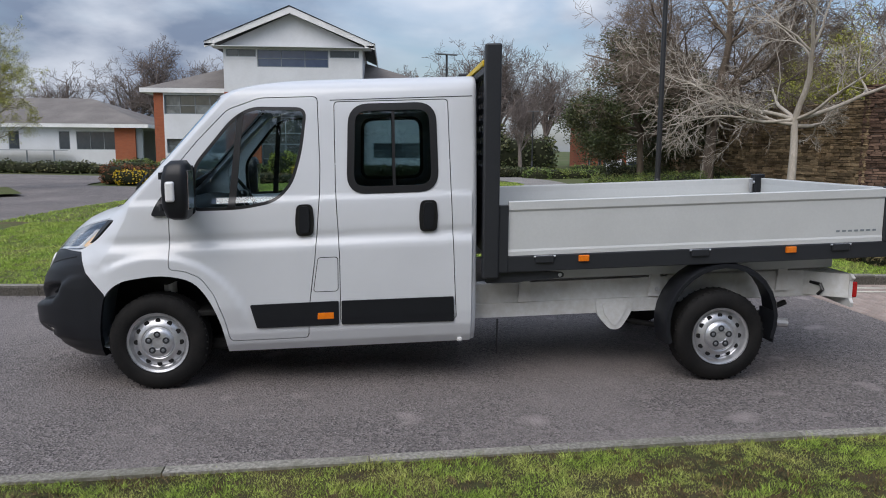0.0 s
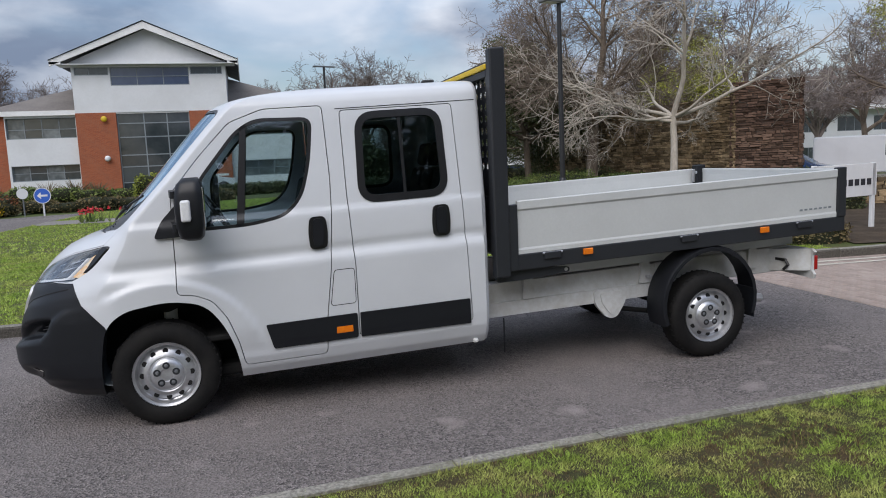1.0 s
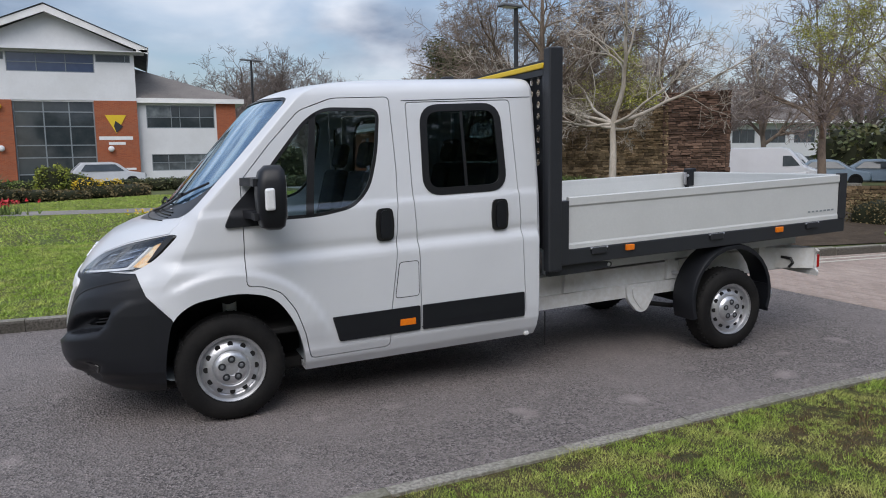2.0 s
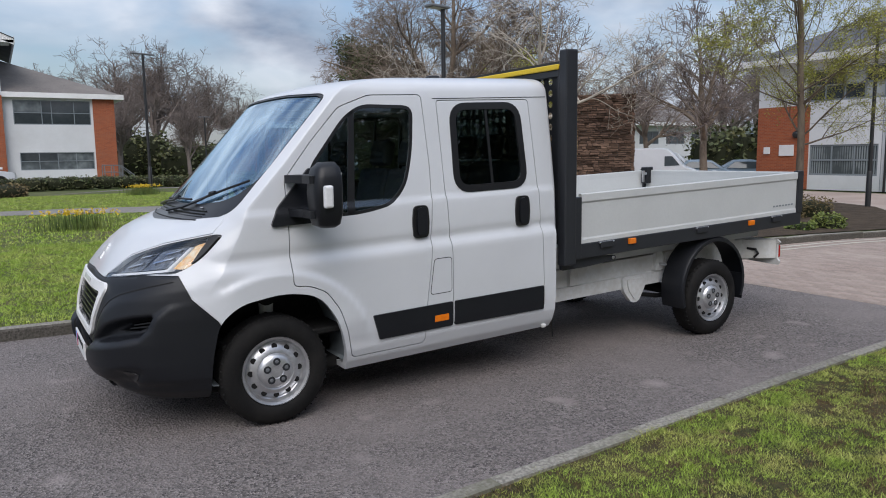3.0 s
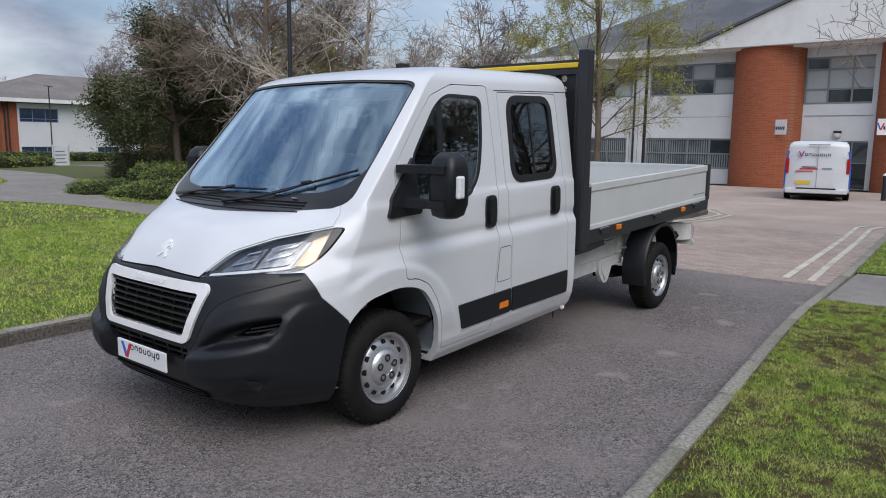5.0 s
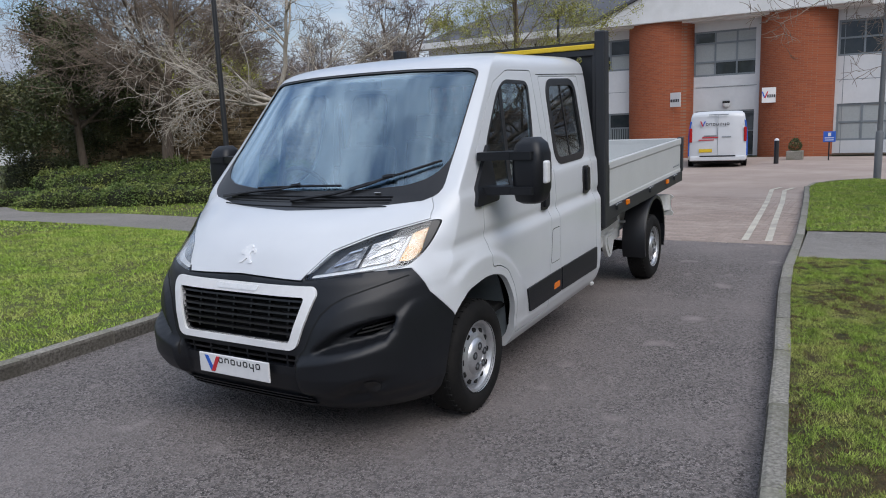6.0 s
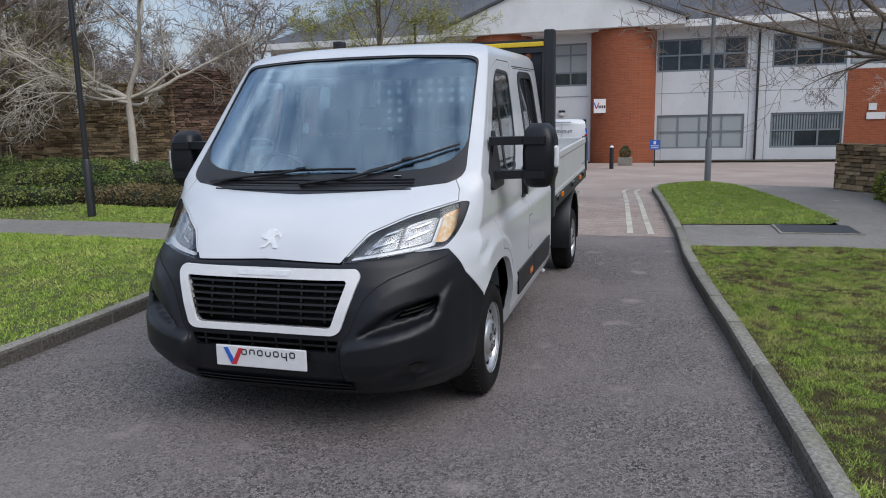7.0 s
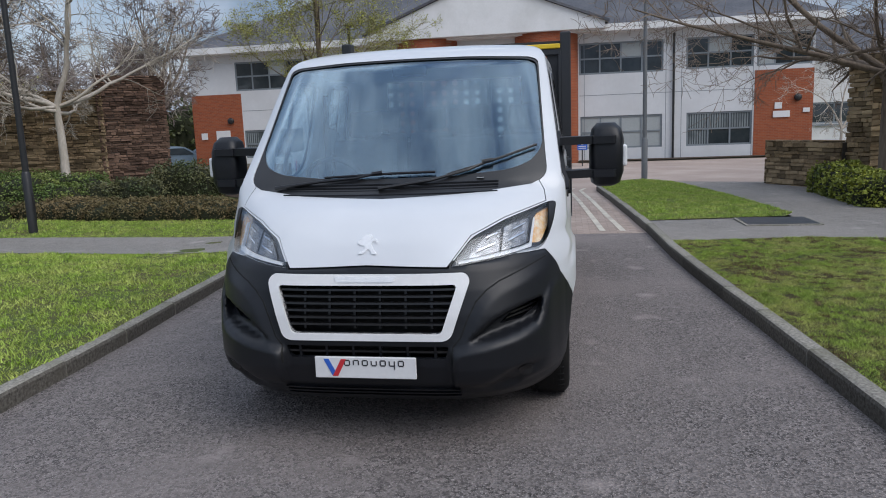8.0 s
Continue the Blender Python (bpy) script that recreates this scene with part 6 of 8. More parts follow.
    tp("mud_flap", bbox(4.425, 4.437, min(s * 0.78, s * 1.0), max(s * 0.78, s * 1.0), 0.125, 0.36, 0.003, 1), M_PLASTIC, mg)
    tp("guard_stay", tube(bmesh.new(), [(3.63, s * 0.6, 0.50), (3.63, s * 0.8, 0.52)], 0.014, 6), M_STEEL, mg)
    # tail lamp bracket
    bm = bmesh.new()
    prism(bm, [(4.72, s * 0.60), (4.72, s * 0.63), (4.98, s * 0.885), (5.04, s * 0.93), (5.04, s * 0.60)], "z", 0.42, 0.60)
    lb = tp("lamp_bracket", bm, M_CHASSIS)
    bm = bmesh.new()
    prism(bm, [(s * 0.55, 0.60), (s * 0.93, 0.60), (s * 0.965, 0.575), (s * 0.935, 0.55), (s * 0.935, 0.42), (s * 0.96, 0.39), (s * 0.95, 0.355), (s * 0.55, 0.37)], "x", 5.03, 5.055)
    tp("end_plate", bm, M_CHASSIS, lb)
    tp("tail_lamp", bbox(5.055, 5.10, min(s * 0.62, s * 0.93), max(s * 0.62, s * 0.93), 0.42, 0.54, 0.012, 2), M_RED, lb, "red tail lamp")
    bm = tube(bmesh.new(), [(4.84, s * 0.74, 0.52), (4.88, s * 0.81, 0.51), (4.89, s * 0.83, 0.47), (4.87, s * 0.80, 0.43)], 0.013, 6)
    tp("cable", bm, M_BLACK, lb)
    bm = tube(bmesh.new(), [(4.45, s * 0.8, 0.24), (4.62, s * 0.84, 0.23)], 0.035, 10)
    tp("step_bracket", bm, M_STEEL, lb)
    bm = bmesh.new()
    prism(bm, rounded([(2.29, 0.655), (2.29, 0.735), (2.60, 0.735), (2.86, 0.712), (2.86, 0.675), (2.55, 0.655)], 0.02, 3), "y", s * 0.93, s * 0.96)
    arm = tp("hinge_plate", bm, M_GREY)
    tp("pin", tube(bmesh.new(), [(2.83, s * 0.965, 0.695), (2.83, s * 0.955, 0.695)], 0.014, 8), M_STEEL, arm)
    # the corner latch of the far and near boards
latch = tp("board_latch", bbox(5.185, 5.285, 0.880, 0.985, 1.085, 1.275, 0.008, 1), M_PLASTIC, label="dark corner latch")
tp("latch_bolt", tube(bmesh.new(), [(5.17, 0.90, 1.20), (5.185, 0.90, 1.20)], 0.016, 8), M_STEEL, latch)
tp("latch_lever", bbox(5.150, 5.185, 0.915, 0.935, 1.10, 1.235, 0.005, 1), M_STEEL, latch)
for x in (2.75, 3.35, 3.95, 4.55, 5.1):
    tp("crossmember", bbox(x - 0.03, x + 0.03, -0.94, 0.94, 0.745, 0.80, 0.004, 1), M_GREY)
tp("rear_axle", tube(bmesh.new(), [(4.035, -0.8, 0.19), (4.035, 0.8, 0.19)], 0.05, 10), M_DARK)
tp("exhaust", tube(bmesh.new(), [(1.2, 0.3, 0.25), (2.6, 0.35, 0.24), (3.6, 0.4, 0.26)], 0.06, 10), M_DARK)
tp("underbody", bbox(-0.5, 2.15, -0.8, 0.8, 0.22, 0.30, 0.02, 1), M_DARK)
tp("spare_carrier", bbox(3.75, 4.3, -0.5, 0.5, 0.28, 0.42, 0.05, 2), M_DARK)
tp("ground_strap", tube(bmesh.new(), [(2.42, -0.7, 0.33), (2.42, -0.7, 0.06)], 0.006, 5), M_BLACK)
tp("jack_point", bbox(2.09, 2.13, -0.975, -0.945, 0.242, 0.272, 0.008, 1), M_CHASSIS)
for k in range(7):
    y = -1.0
    x = 4.85 + k * 0.046
    tp("board_lettering", bbox(x + 0.003, x + 0.030, -0.9965, -0.993, 0.930, 0.944, 0), M_FRAME, side_l)

# headboard with a pierced plate and a yellow top beam
bm = bmesh.new()
cells = []
y0, y1, z0, z1 = -0.94, 0.94, 1.28, 2.24
holes_y = [-0.80 + 0.10 * k for k in range(17)]
holes_z = [1.50 + 0.085 * k for k in range(9)]
ys = sorted({y0, y1, *[h - 0.026 for h in holes_y], *[h + 0.026 for h in holes_y]})
zs = sorted({z0, z1, *[h - 0.026 for h in holes_z], *[h + 0.026 for h in holes_z]})
for a, b in zip(ys, ys[1:]):
    for c, d in zip(zs, zs[1:]):
        my, mz = (a + b) / 2, (c + d) / 2
        hole = any(abs(my - h) < 0.02 for h in holes_y) and any(abs(mz - h) < 0.02 for h in holes_z)
        if not hole:
            bm.faces.new([bm.verts.new((2.30, y, z)) for y, z in ((a, c), (b, c), (b, d), (a, d))])
        else:
            r = 0.026
            ring = [(my + r * math.cos(k * math.tau / 12), mz + r * math.sin(k * math.tau / 12)) for k in range(12)]
            for q, cy, cz in ((0, b, d), (3, a, d), (6, a, c), (9, b, c)):
                pts = [(cy, cz)] + [ring[(q + i) % 12] for i in range(3, -1, -1)]
                bm.faces.new([bm.verts.new((2.30, y, z)) for y, z in pts])
bmesh.ops.remove_doubles(bm, verts=bm.verts[:], dist=1e-5)
ext = bmesh.ops.extrude_face_region(bm, geom=bm.faces[:])["geom"]
bmesh.ops.translate(bm, verts=[v for v in ext if isinstance(v, bmesh.types.BMVert)], vec=(0.004, 0, 0))
bmesh.ops.recalc_face_normals(bm, faces=bm.faces[:])
plate = tp("headboard_plate", bm, M_GREY, label="dark pierced headboard plate")
tp("headboard_lower", bbox(2.285, 2.31, -0.94, 0.94, 0.86, 1.28, 0.004, 1), M_GREY, plate)
for y in (-0.94, -0.31, 0.31, 0.94):
    tp("headboard_upright", bbox(2.265, 2.298, y - 0.02, y + 0.02, 0.86, 2.2, 0.003, 1), M_GREY, plate)
tp("top_beam", bbox(2.25, 2.33, -0.94, 0.94, 2.175, 2.215, 0.008, 2), M_YELLOW, plate, "yellow headboard top beam")
tp("load_stop", bbox(2.262, 2.375, -0.94, 0.94, 2.12, 2.175, 0.006, 1), M_GREY, plate)

# ---- trees, hedges and turf ----


class Buf:
    """Collects vertices and faces for one large mesh."""

    def __init__(self):
        self.v, self.f = [], []

    def tube(self, pts, radii, seg):
        base, side = len(self.v), None
        for i, p in enumerate(pts):
            d = (pts[min(i + 1, len(pts) - 1)] - pts[max(i - 1, 0)]).normalized()
            if side is None:
                side = d.cross(Vector((0.31, 0.17, 0.93))).normalized()
            side = (side - d * side.dot(d)).normalized()
            up = d.cross(side)
            for k in range(seg):
                a = k * math.tau / seg
                q = p + (side * math.cos(a) + up * math.sin(a)) * radii[i]
                self.v.append((q.x, q.y, q.z))
        for i in range(len(pts) - 1):
            for k in range(seg):
                a, b = base + i * seg + k, base + i * seg + (k + 1) % seg
                self.f.append((a, b, b + seg, a + seg))

    def leaf(self, p, size, up=None):
        """One small folded leaf at p, turned at random."""
        a = Vector((random.gauss(0, 1), random.gauss(0, 1), random.gauss(0, 0.6))).normalized()
        b = a.cross(Vector((random.gauss(0, 1), random.gauss(0, 1), random.gauss(0, 1)))).normalized()
        i = len(self.v)
        for q in (p, p + a * size * 0.5 + b * size * 0.32, p + a * size, p + a * size * 0.5 - b * size * 0.32):
            self.v.append((q.x, q.y, q.z))
        self.f.append((i, i + 1, i + 2, i + 3))

    def mesh(self, name, material, smooth=False):
        me = bpy.data.meshes.new(name)
        me.from_pydata(self.v, [], self.f)
        me.materials.append(material)
        if smooth:
            me.polygons.foreach_set("use_smooth", [True] * len(me.polygons))
        return me


def rnd(a, b):
    return random.uniform(a, b)


def grow_limb(bufs, p, d, length, radius, level, cfg, tips):
    """A wandering limb with side shoots; bufs: one for thick wood, one for twigs."""
    n = max(3, int(cfg["seg"][level]))
    pts, radii, dirs = [p.copy()], [radius], [d.copy()]
    wob, lift = cfg["wob"][level], cfg["lift"][level]
    for i in range(n):
        d = (d + Vector((rnd(-wob, wob), rnd(-wob, wob), rnd(-wob, wob) + lift))).normalized()
        p = p + d * (length / n)
        pts.append(p.copy())
        radii.append(max(cfg["tip"], radius * (1 - 0.82 * (i + 1) / n)))
        dirs.append(d.copy())
    thick = radius > cfg["thick"]
    (bufs[0] if thick else bufs[1]).tube(pts, radii, 8 if radius > 0.08 else (5 if radius > 0.02 else 3))
    if level + 1 < len(cfg["kids"]):
        for k in range(cfg["kids"][level]):
            s = rnd(cfg["from"][level], 1.0)
            i = min(n - 1, int(s * n))
            q = pts[i].lerp(pts[i + 1], s * n - i)
            side = dirs[i].cross(Vector((rnd(-1, 1), rnd(-1, 1), rnd(-1, 1)))).normalized()
            ang = radians(rnd(*cfg["angle"][level]))
            nd_ = (dirs[i] * math.cos(ang) + side * math.sin(ang)).normalized()
            grow_limb(bufs, q, nd_, length * rnd(*cfg["len"][level]) * (1.15 - 0.5 * s), max(cfg["tip"], radii[i] * rnd(0.45, 0.7)), level + 1, cfg, tips)
    else:
        tips.extend(pts[1:])


def tree(m, cfg, label, leaves=None, name="tree", start=None):
    t = thing(name, label, "tree", m)
    wood, twig, tips = Buf(), Buf(), []
    trunk = Buf()
    pts, radii = [], []
    p, d = Vector((0, 0, -0.1)), Vector(cfg.get("lean", (0, 0, 1))).normalized()
    n = 8
    for i in range(n + 1):
        pts.append(p.copy())
        radii.append(cfg["r"] * (1.25 if i == 0 else 1 - 0.35 * i / n))
        d = (d + Vector((rnd(-0.05, 0.05), rnd(-0.05, 0.05), 0.01))).normalized()
        p = p + d * (cfg["bole"] / n)
    trunk.tube(pts, radii, 12)
    for k in range(cfg["limbs"]):
        a = k * math.tau / cfg["limbs"] + rnd(-0.4, 0.4)
        tilt = radians(rnd(*cfg["tilt"]))
        s = rnd(cfg.get("low", 0.8), 1.0)
        i = min(n - 1, int(s * n))
        q = pts[i].lerp(pts[i + 1], s * n - i)
        grow_limb((wood, twig), q, Vector((math.cos(a) * math.sin(tilt), math.sin(a) * math.sin(tilt), math.cos(tilt))), cfg["limb"] * rnd(0.75, 1.2), cfg["r"] * cfg.get("slim", 1.0) * rnd(0.38, 0.6), 0, cfg, tips)
    for v, length, k in cfg.get("aims", ((d, cfg["limb"] * 1.1, 0.62),)):
        grow_limb((wood, twig), pts[-1], Vector(v).normalized(), length, cfg["r"] * k, 0, cfg, tips)
    part("trunk", trunk.mesh("trunk", cfg["bark"], True), None, t)
    tagged(part("branchwork", wood.mesh("branchwork", cfg["bark"], True), None, t), kind="stuff")
    tagged(part("crown", twig.mesh("crown", cfg["twig"]), None, t), kind="stuff")
    if leaves:
        crown = Buf()
        count, size, material, spread = leaves
        for k in range(count):
            q = random.choice(tips) + Vector((rnd(-1, 1), rnd(-1, 1), rnd(-1, 1))) * spread
            crown.leaf(q, size * rnd(0.6, 1.3))
        tagged(part("foliage", crown.mesh("foliage", material), None, t), kind="stuff")
    return t


PALE = dict(r=0.115, bole=2.35, limbs=2, tilt=(70, 100), limb=1.6, low=0.93, aims=(((0.80, -0.55, 0.30), 4.6, 0.5), ((-0.85, 0.5, 0.42), 3.6, 0.5), ((-0.7, 0.2, 0.02), 2.9, 0.42), ((0.25, -0.1, 1.0), 4.2, 0.66), ((0.3, -0.8, 0.12), 2.9, 0.38), ((-0.25, 0.75, 0.7), 3.4, 0.45)), kids=[9, 7, 6, 0], seg=[12, 8, 6, 4], wob=[0.20, 0.30, 0.34, 0.35], lift=[0.03, 0.0, -0.03, 0], angle=[(30, 75), (30, 75), (30, 75)], len=[(0.35, 0.65), (0.4, 0.7), (0.4, 0.75)], tip=0.0042, thick=0.012, bark=M_BARKPALE, twig=M_BARKPALE, lean=(0.03, 0.0, 1))
PALE["from"] = [0.3, 0.25, 0.2]
random.seed(11)
tree(pose(11.05, 10.65, 0.2), PALE, "small bare tree with pale trunk and contorted branches")
DARK = dict(r=0.20, bole=3.0, limbs=11, tilt=(38, 84), limb=4.0, low=0.74, kids=[9, 8, 6, 4, 0], seg=[10, 7, 5, 4, 3], wob=[0.14, 0.20, 0.26, 0.3, 0.3], lift=[0.045, 0.01, -0.02, -0.02, 0], angle=[(25, 62), (28, 68), (28, 70), (28, 70)], len=[(0.35, 0.62), (0.4, 0.68), (0.4, 0.7), (0.45, 0.75)], tip=0.0042, thick=0.02, bark=M_BARK, twig=M_TWIG, lean=(0.10, -0.03, 1))
DARK["from"] = [0.22, 0.15, 0.12, 0.1]
random.seed(21)
tree(pose(10.85, 14.9, 0.2), DARK, "large bare spreading tree with dense brown twigs before the stone wall")
random.seed(8)
EVER = dict(DARK, r=0.13, bole=2.5, limbs=11, tilt=(20, 98), limb=2.15, low=0.74, kids=[6, 5, 3, 0], seg=[6, 5, 4, 3], twig=M_BARK, lean=(0.02, 0.02, 1))
ever = tree(pose(9.7, 17.0, 0.2), EVER, "dark evergreen tree with small glossy leaves", (60000, 0.075, M_EVER, 0.26))
random.seed(19)
closer = tree(pose(15.5, -16.5, -0.3, 0, 0, 40) @ Matrix.Scale(1.9, 4), dict(EVER, kids=[5, 4, 3, 0]), "dark evergreen tree closing the far verge", (13000, 0.15, M_EVER, 0.34))
for x, y, r in ((9.0, -17.5, 160), (2.5, -17.0, 250), (-4.0, -18.0, 90), (-11.0, -17.0, 10)):
    copy_thing(closer, pose(x, y, -0.3, 0, 0, r))
copy_thing(ever, pose(11.9, 21.3, 0.1, 0, 0, 140))["label"] = "dark evergreen tree behind the first, with small leaves"
random.seed(31)
BUDS = dict(DARK, slim=0.5, r=0.10, bole=5.4, limbs=24, tilt=(38, 72), limb=2.5, low=0.34, kids=[8, 5, 4, 0], seg=[8, 6, 5, 4], wob=[0.09, 0.14, 0.2, 0.25], lift=[0.05, 0.03, 0.0, 0], thick=0.012, tip=0.0036, lean=(0, 0, 1), bark=M_BARK, twig=M_BUDTWIG)
BUDS["from"] = [0.2, 0.15, 0.1]
bud = tree(pose(16.31, 6.04, 0.0), BUDS, "young tree in first yellow-green spring leaf", (42000, 0.042, M_BUD, 0.09))
copy_thing(bud, pose(-14.8, 24.6, 0.0, 0, 0, 70))["label"] = "young tree in spring leaf beside the far road"
random.seed(17)
RIGHT = dict(DARK, r=0.27, bole=2.4, limbs=2, tilt=(45, 70), limb=2.6, low=0.9, aims=(((-0.12, 1.0, 0.24), 5.4, 0.27), ((0.05, 1.0, 0.62), 5.6, 0.28), ((0.3, 1.0, 0.50), 4.6, 0.17), ((-0.7, 0.55, 0.55), 3.6, 0.20), ((0.4, -0.4, 1.0), 4.0, 0.5), ((-0.5, -0.6, 0.8), 4.0, 0.45), ((0.8, 0.4, 0.5), 3.6, 0.35)), wob=[0.12, 0.22, 0.28, 0.3, 0.3], lift=[0.02, 0.0, -0.01, -0.02, 0], kids=[8, 5, 5, 3, 0], lean=(0, 0.04, 1))
tree(pose(27.0, -11.6, -0.2), dict(PALE, r=0.07, bole=1.3, limb=1.5, kids=[7, 5, 4, 0], aims=(((0.3, -0.5, 1.0), 3.0, 0.6), ((-0.4, 0.5, 1.0), 2.8, 0.6), ((0.0, -0.7, 0.7), 2.4, 0.5), ((0.1, 0.1, 1.0), 3.4, 0.6))), "small pale bare tree before the set-back wing")
tree(pose(11.3, -7.25, 0.0), RIGHT, "bare tree with low drooping branches beside the stone pier")
random.seed(5)
MID = dict(DARK, r=0.2, bole=3.2, limbs=7, tilt=(15, 55), limb=4.2, kids=[8, 7, 6, 0], seg=[7, 5, 4, 3], tip=0.011, thick=0.03, twig=M_TWIGFAR, lean=(0, 0, 1))
mid = tree(pose(26.0, 16.8, -0.2), MID, "tall bare tree beside the car park")
copy_thing(mid, pose(33.5, 27.0, -0.3, 0, 0, 100))
copy_thing(mid, pose(24.5, 26.0, -0.2, 0, 0, 200) @ Matrix.Scale(1.1, 4))
copy_thing(mid, pose(18.5, 24.5, -0.2, 0, 0, 310) @ Matrix.Scale(0.95, 4))

random.seed(52)
WILLOW = dict(MID, r=0.17, bole=2.0, limbs=8, tilt=(15, 60), limb=3.4, tip=0.006, thick=0.02, lift=[0.06, 0.0, -0.06, 0])
tree(pose(17.6, 20.6, -0.1), WILLOW, "leafy yellow-green spring tree behind the stone wall", (24000, 0.085, M_BUD, 0.22))

# far bare trees: three forms, many copies
far = []
for seed, label in ((3, "tall bare winter tree far behind the offices"), (9, "broad bare winter tree far behind the offices"), (14, "slender bare winter tree far behind the offices")):
    random.seed(seed)
    F = dict(MID, r=0.38, bole=4.5, limbs=9, tilt=(12, 60 if seed == 9 else 42), limb=6.2, kids=[8, 7, 5, 0], tip=0.015, thick=0.06, bark=M_TWIGFAR, wob=[0.12, 0.18, 0.25, 0.3], lift=[0.05, 0.04, 0.02, 0])
    far.append(tree(pose(-36 + 5 * seed / 3, 92, -0.5), F, label))
    far[-1]["group"] = "bare trees round the business park"
random.seed(77)
for x, y, sc in ((-48, 90, 1.1), (-42, 96, 0.95), (-27, 90, 1.2), (-22, 95, 1.0), (-17, 92, 1.05), (-54, 98, 1.0), (9, 82, 1.0), (14, 80, 1.15), (19, 86, 1.05), (13, 92, 1.2), (4, 90, 1.05), (24, 100, 1.1), (37, 128, 1.15), (49, 130, 0.85), (9, 70, 0.75), (14.5, 66, 0.62),
                 (46, 92, 1.0), (56, 88, 1.1), (64, 80, 1.0), (72, 76, 1.1), (58, 70, 0.8), (47, 46, 0.75), (58, 40, 0.9), (68, 30, 1.0), (76, 50, 1.1), (62, 56, 0.9), (40, 42, 0.6), (-64, 84, 1.0), (-70, 70, 1.1), (34, 45, 0.62), (58, -30, 1.0), (44, -22, 0.9), (50, -14, 0.8), (-60, -50, 1.1), (-30, -60, 1.0), (10, -60, 1.1), (35, -50, 1.0), (-80, 10, 1.1), (-75, -20, 1.0)):
    copy_thing(random.choice(far), pose(x, y, -0.6, 0, 0, rnd(0, 360)) @ Matrix.Scale(sc * rnd(0.92, 1.08), 4))["group"] = "bare trees round the business park"


def hedge(name, label, spots, leaf, material, density=900, category="hedge", rag=0.06):
    """A leafy mass from overlapping mounds (x, y, rx, ry, height), with a near-black core painting the shade inside."""
    t = thing(name, label, category)
    core = bmesh.new()
    b = Buf()
    for x, y, rx, ry, h in spots:
        z0, h = lawn_z(x, y) - 0.26, h + 0.14
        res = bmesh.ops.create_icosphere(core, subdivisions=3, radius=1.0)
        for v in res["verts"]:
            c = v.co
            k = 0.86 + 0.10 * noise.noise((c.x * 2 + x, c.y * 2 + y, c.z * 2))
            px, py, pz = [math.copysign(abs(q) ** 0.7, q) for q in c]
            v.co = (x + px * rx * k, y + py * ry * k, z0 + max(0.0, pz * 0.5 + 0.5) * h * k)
        area = 2 * (rx + ry) * h * 1.2 + math.pi * rx * ry
        for i in range(int(area * density)):
            while True:
                c = Vector((random.gauss(0, 1), random.gauss(0, 1), random.gauss(0, 1))).normalized()
                if c.z > -0.75:
                    break
            px, py, pz = [math.copysign(abs(q) ** 0.7, q) for q in c]
            k = 0.90 + 0.12 * noise.noise((c.x * 3 + x, c.y * 3 + y, c.z * 3)) + rnd(-rag, rag)
            b.leaf(Vector((x + px * rx * k, y + py * ry * k, z0 + max(0.0, pz * 0.5 + 0.5) * h * k)), leaf * rnd(0.6, 1.3))
    # solid filler whose near-black colour stands in for shade between the leaves
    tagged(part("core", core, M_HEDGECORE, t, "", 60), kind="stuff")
    tagged(part("foliage", b.mesh("foliage", material), None, t), kind="stuff")
    return t


M_RUSSET = surf("russet leaf", (0.26, 0.085, 0.035), (0.15, 0.06, 0.03), (0.2, 0.11, 0.05), big=1.5, fine=9, rough=0.7, per_island=0.4)
# Near-black: the shade deep in a hedge, put into the core's colour.
M_HEDGECORE = surf("near-black hedge shade", (0.02, 0.025, 0.012), (0.03, 0.03, 0.015), big=2, fine=30, rough=0.95)
random.seed(2)
hedge("hedge", "low clipped brown winter hedge along the lawn", [(8.75 + 0.012 * (k - 6) ** 2, 4.0 + 0.55 * k, 0.75, 0.6, 0.50 + rnd(-0.04, 0.05)) for k in range(12)], 0.045, M_HEDGEBROWN, 1500)
hedge("hedge", "clipped green hedge in front of the stone wall", [(10.4 + rnd(-0.2, 0.3), 8.6 + 0.66 * k, 0.55, 0.6, 0.72 + rnd(-0.14, 0.12)) for k in range(10)], 0.055, M_EVER, 1100)
hedge("shrub_bed", "rounded green evergreen shrubs massed on the lawn", [(8.45 - 0.25 * k + off_x + rnd(-0.2, 0.2), 10.3 + 0.95 * k + rnd(-0.3, 0.3), 0.85 + rnd(-0.15, 0.2), 0.75 + rnd(-0.1, 0.25), tall + rnd(-0.10, 0.16)) for off_x, tall in ((0.0, 0.50), (1.25, 0.80), (2.5, 0.98)) for k in range(7)] + [(9.4, 10.4, 0.75, 0.7, 0.98), (8.9, 11.3, 0.8, 0.7, 0.90)], 0.048, M_HEDGE, 900, "shrub")
hedge("shrub", "dark rounded shrub at the end of the stone wall", [(13.2, 8.9, 0.75, 0.8, 1.05), (13.9, 8.2, 0.5, 0.5, 0.8)], 0.06, M_EVER, 1100, "shrub", 0.12)
hedge("shrub", "large dark evergreen shrubs below the trees", [(11.7, 16.6, 0.9, 1.0, 1.15), (10.3, 20.5, 1.0, 1.1, 1.2), (12.0, 21.5, 1.1, 1.1, 1.2), (11.9, 15.0, 0.6, 0.8, 0.9)], 0.07, M_EVER, 620, "shrub", 0.12)
hedge("hedge", "yellow-green variegated hedge below the stone wall", [(9.4 + 0.55 * k, -6.35 - 0.03 * k, 0.55, 0.5, 0.72 + rnd(-0.06, 0.08)) for k in range(6)], 0.07, M_GOLD, 700)
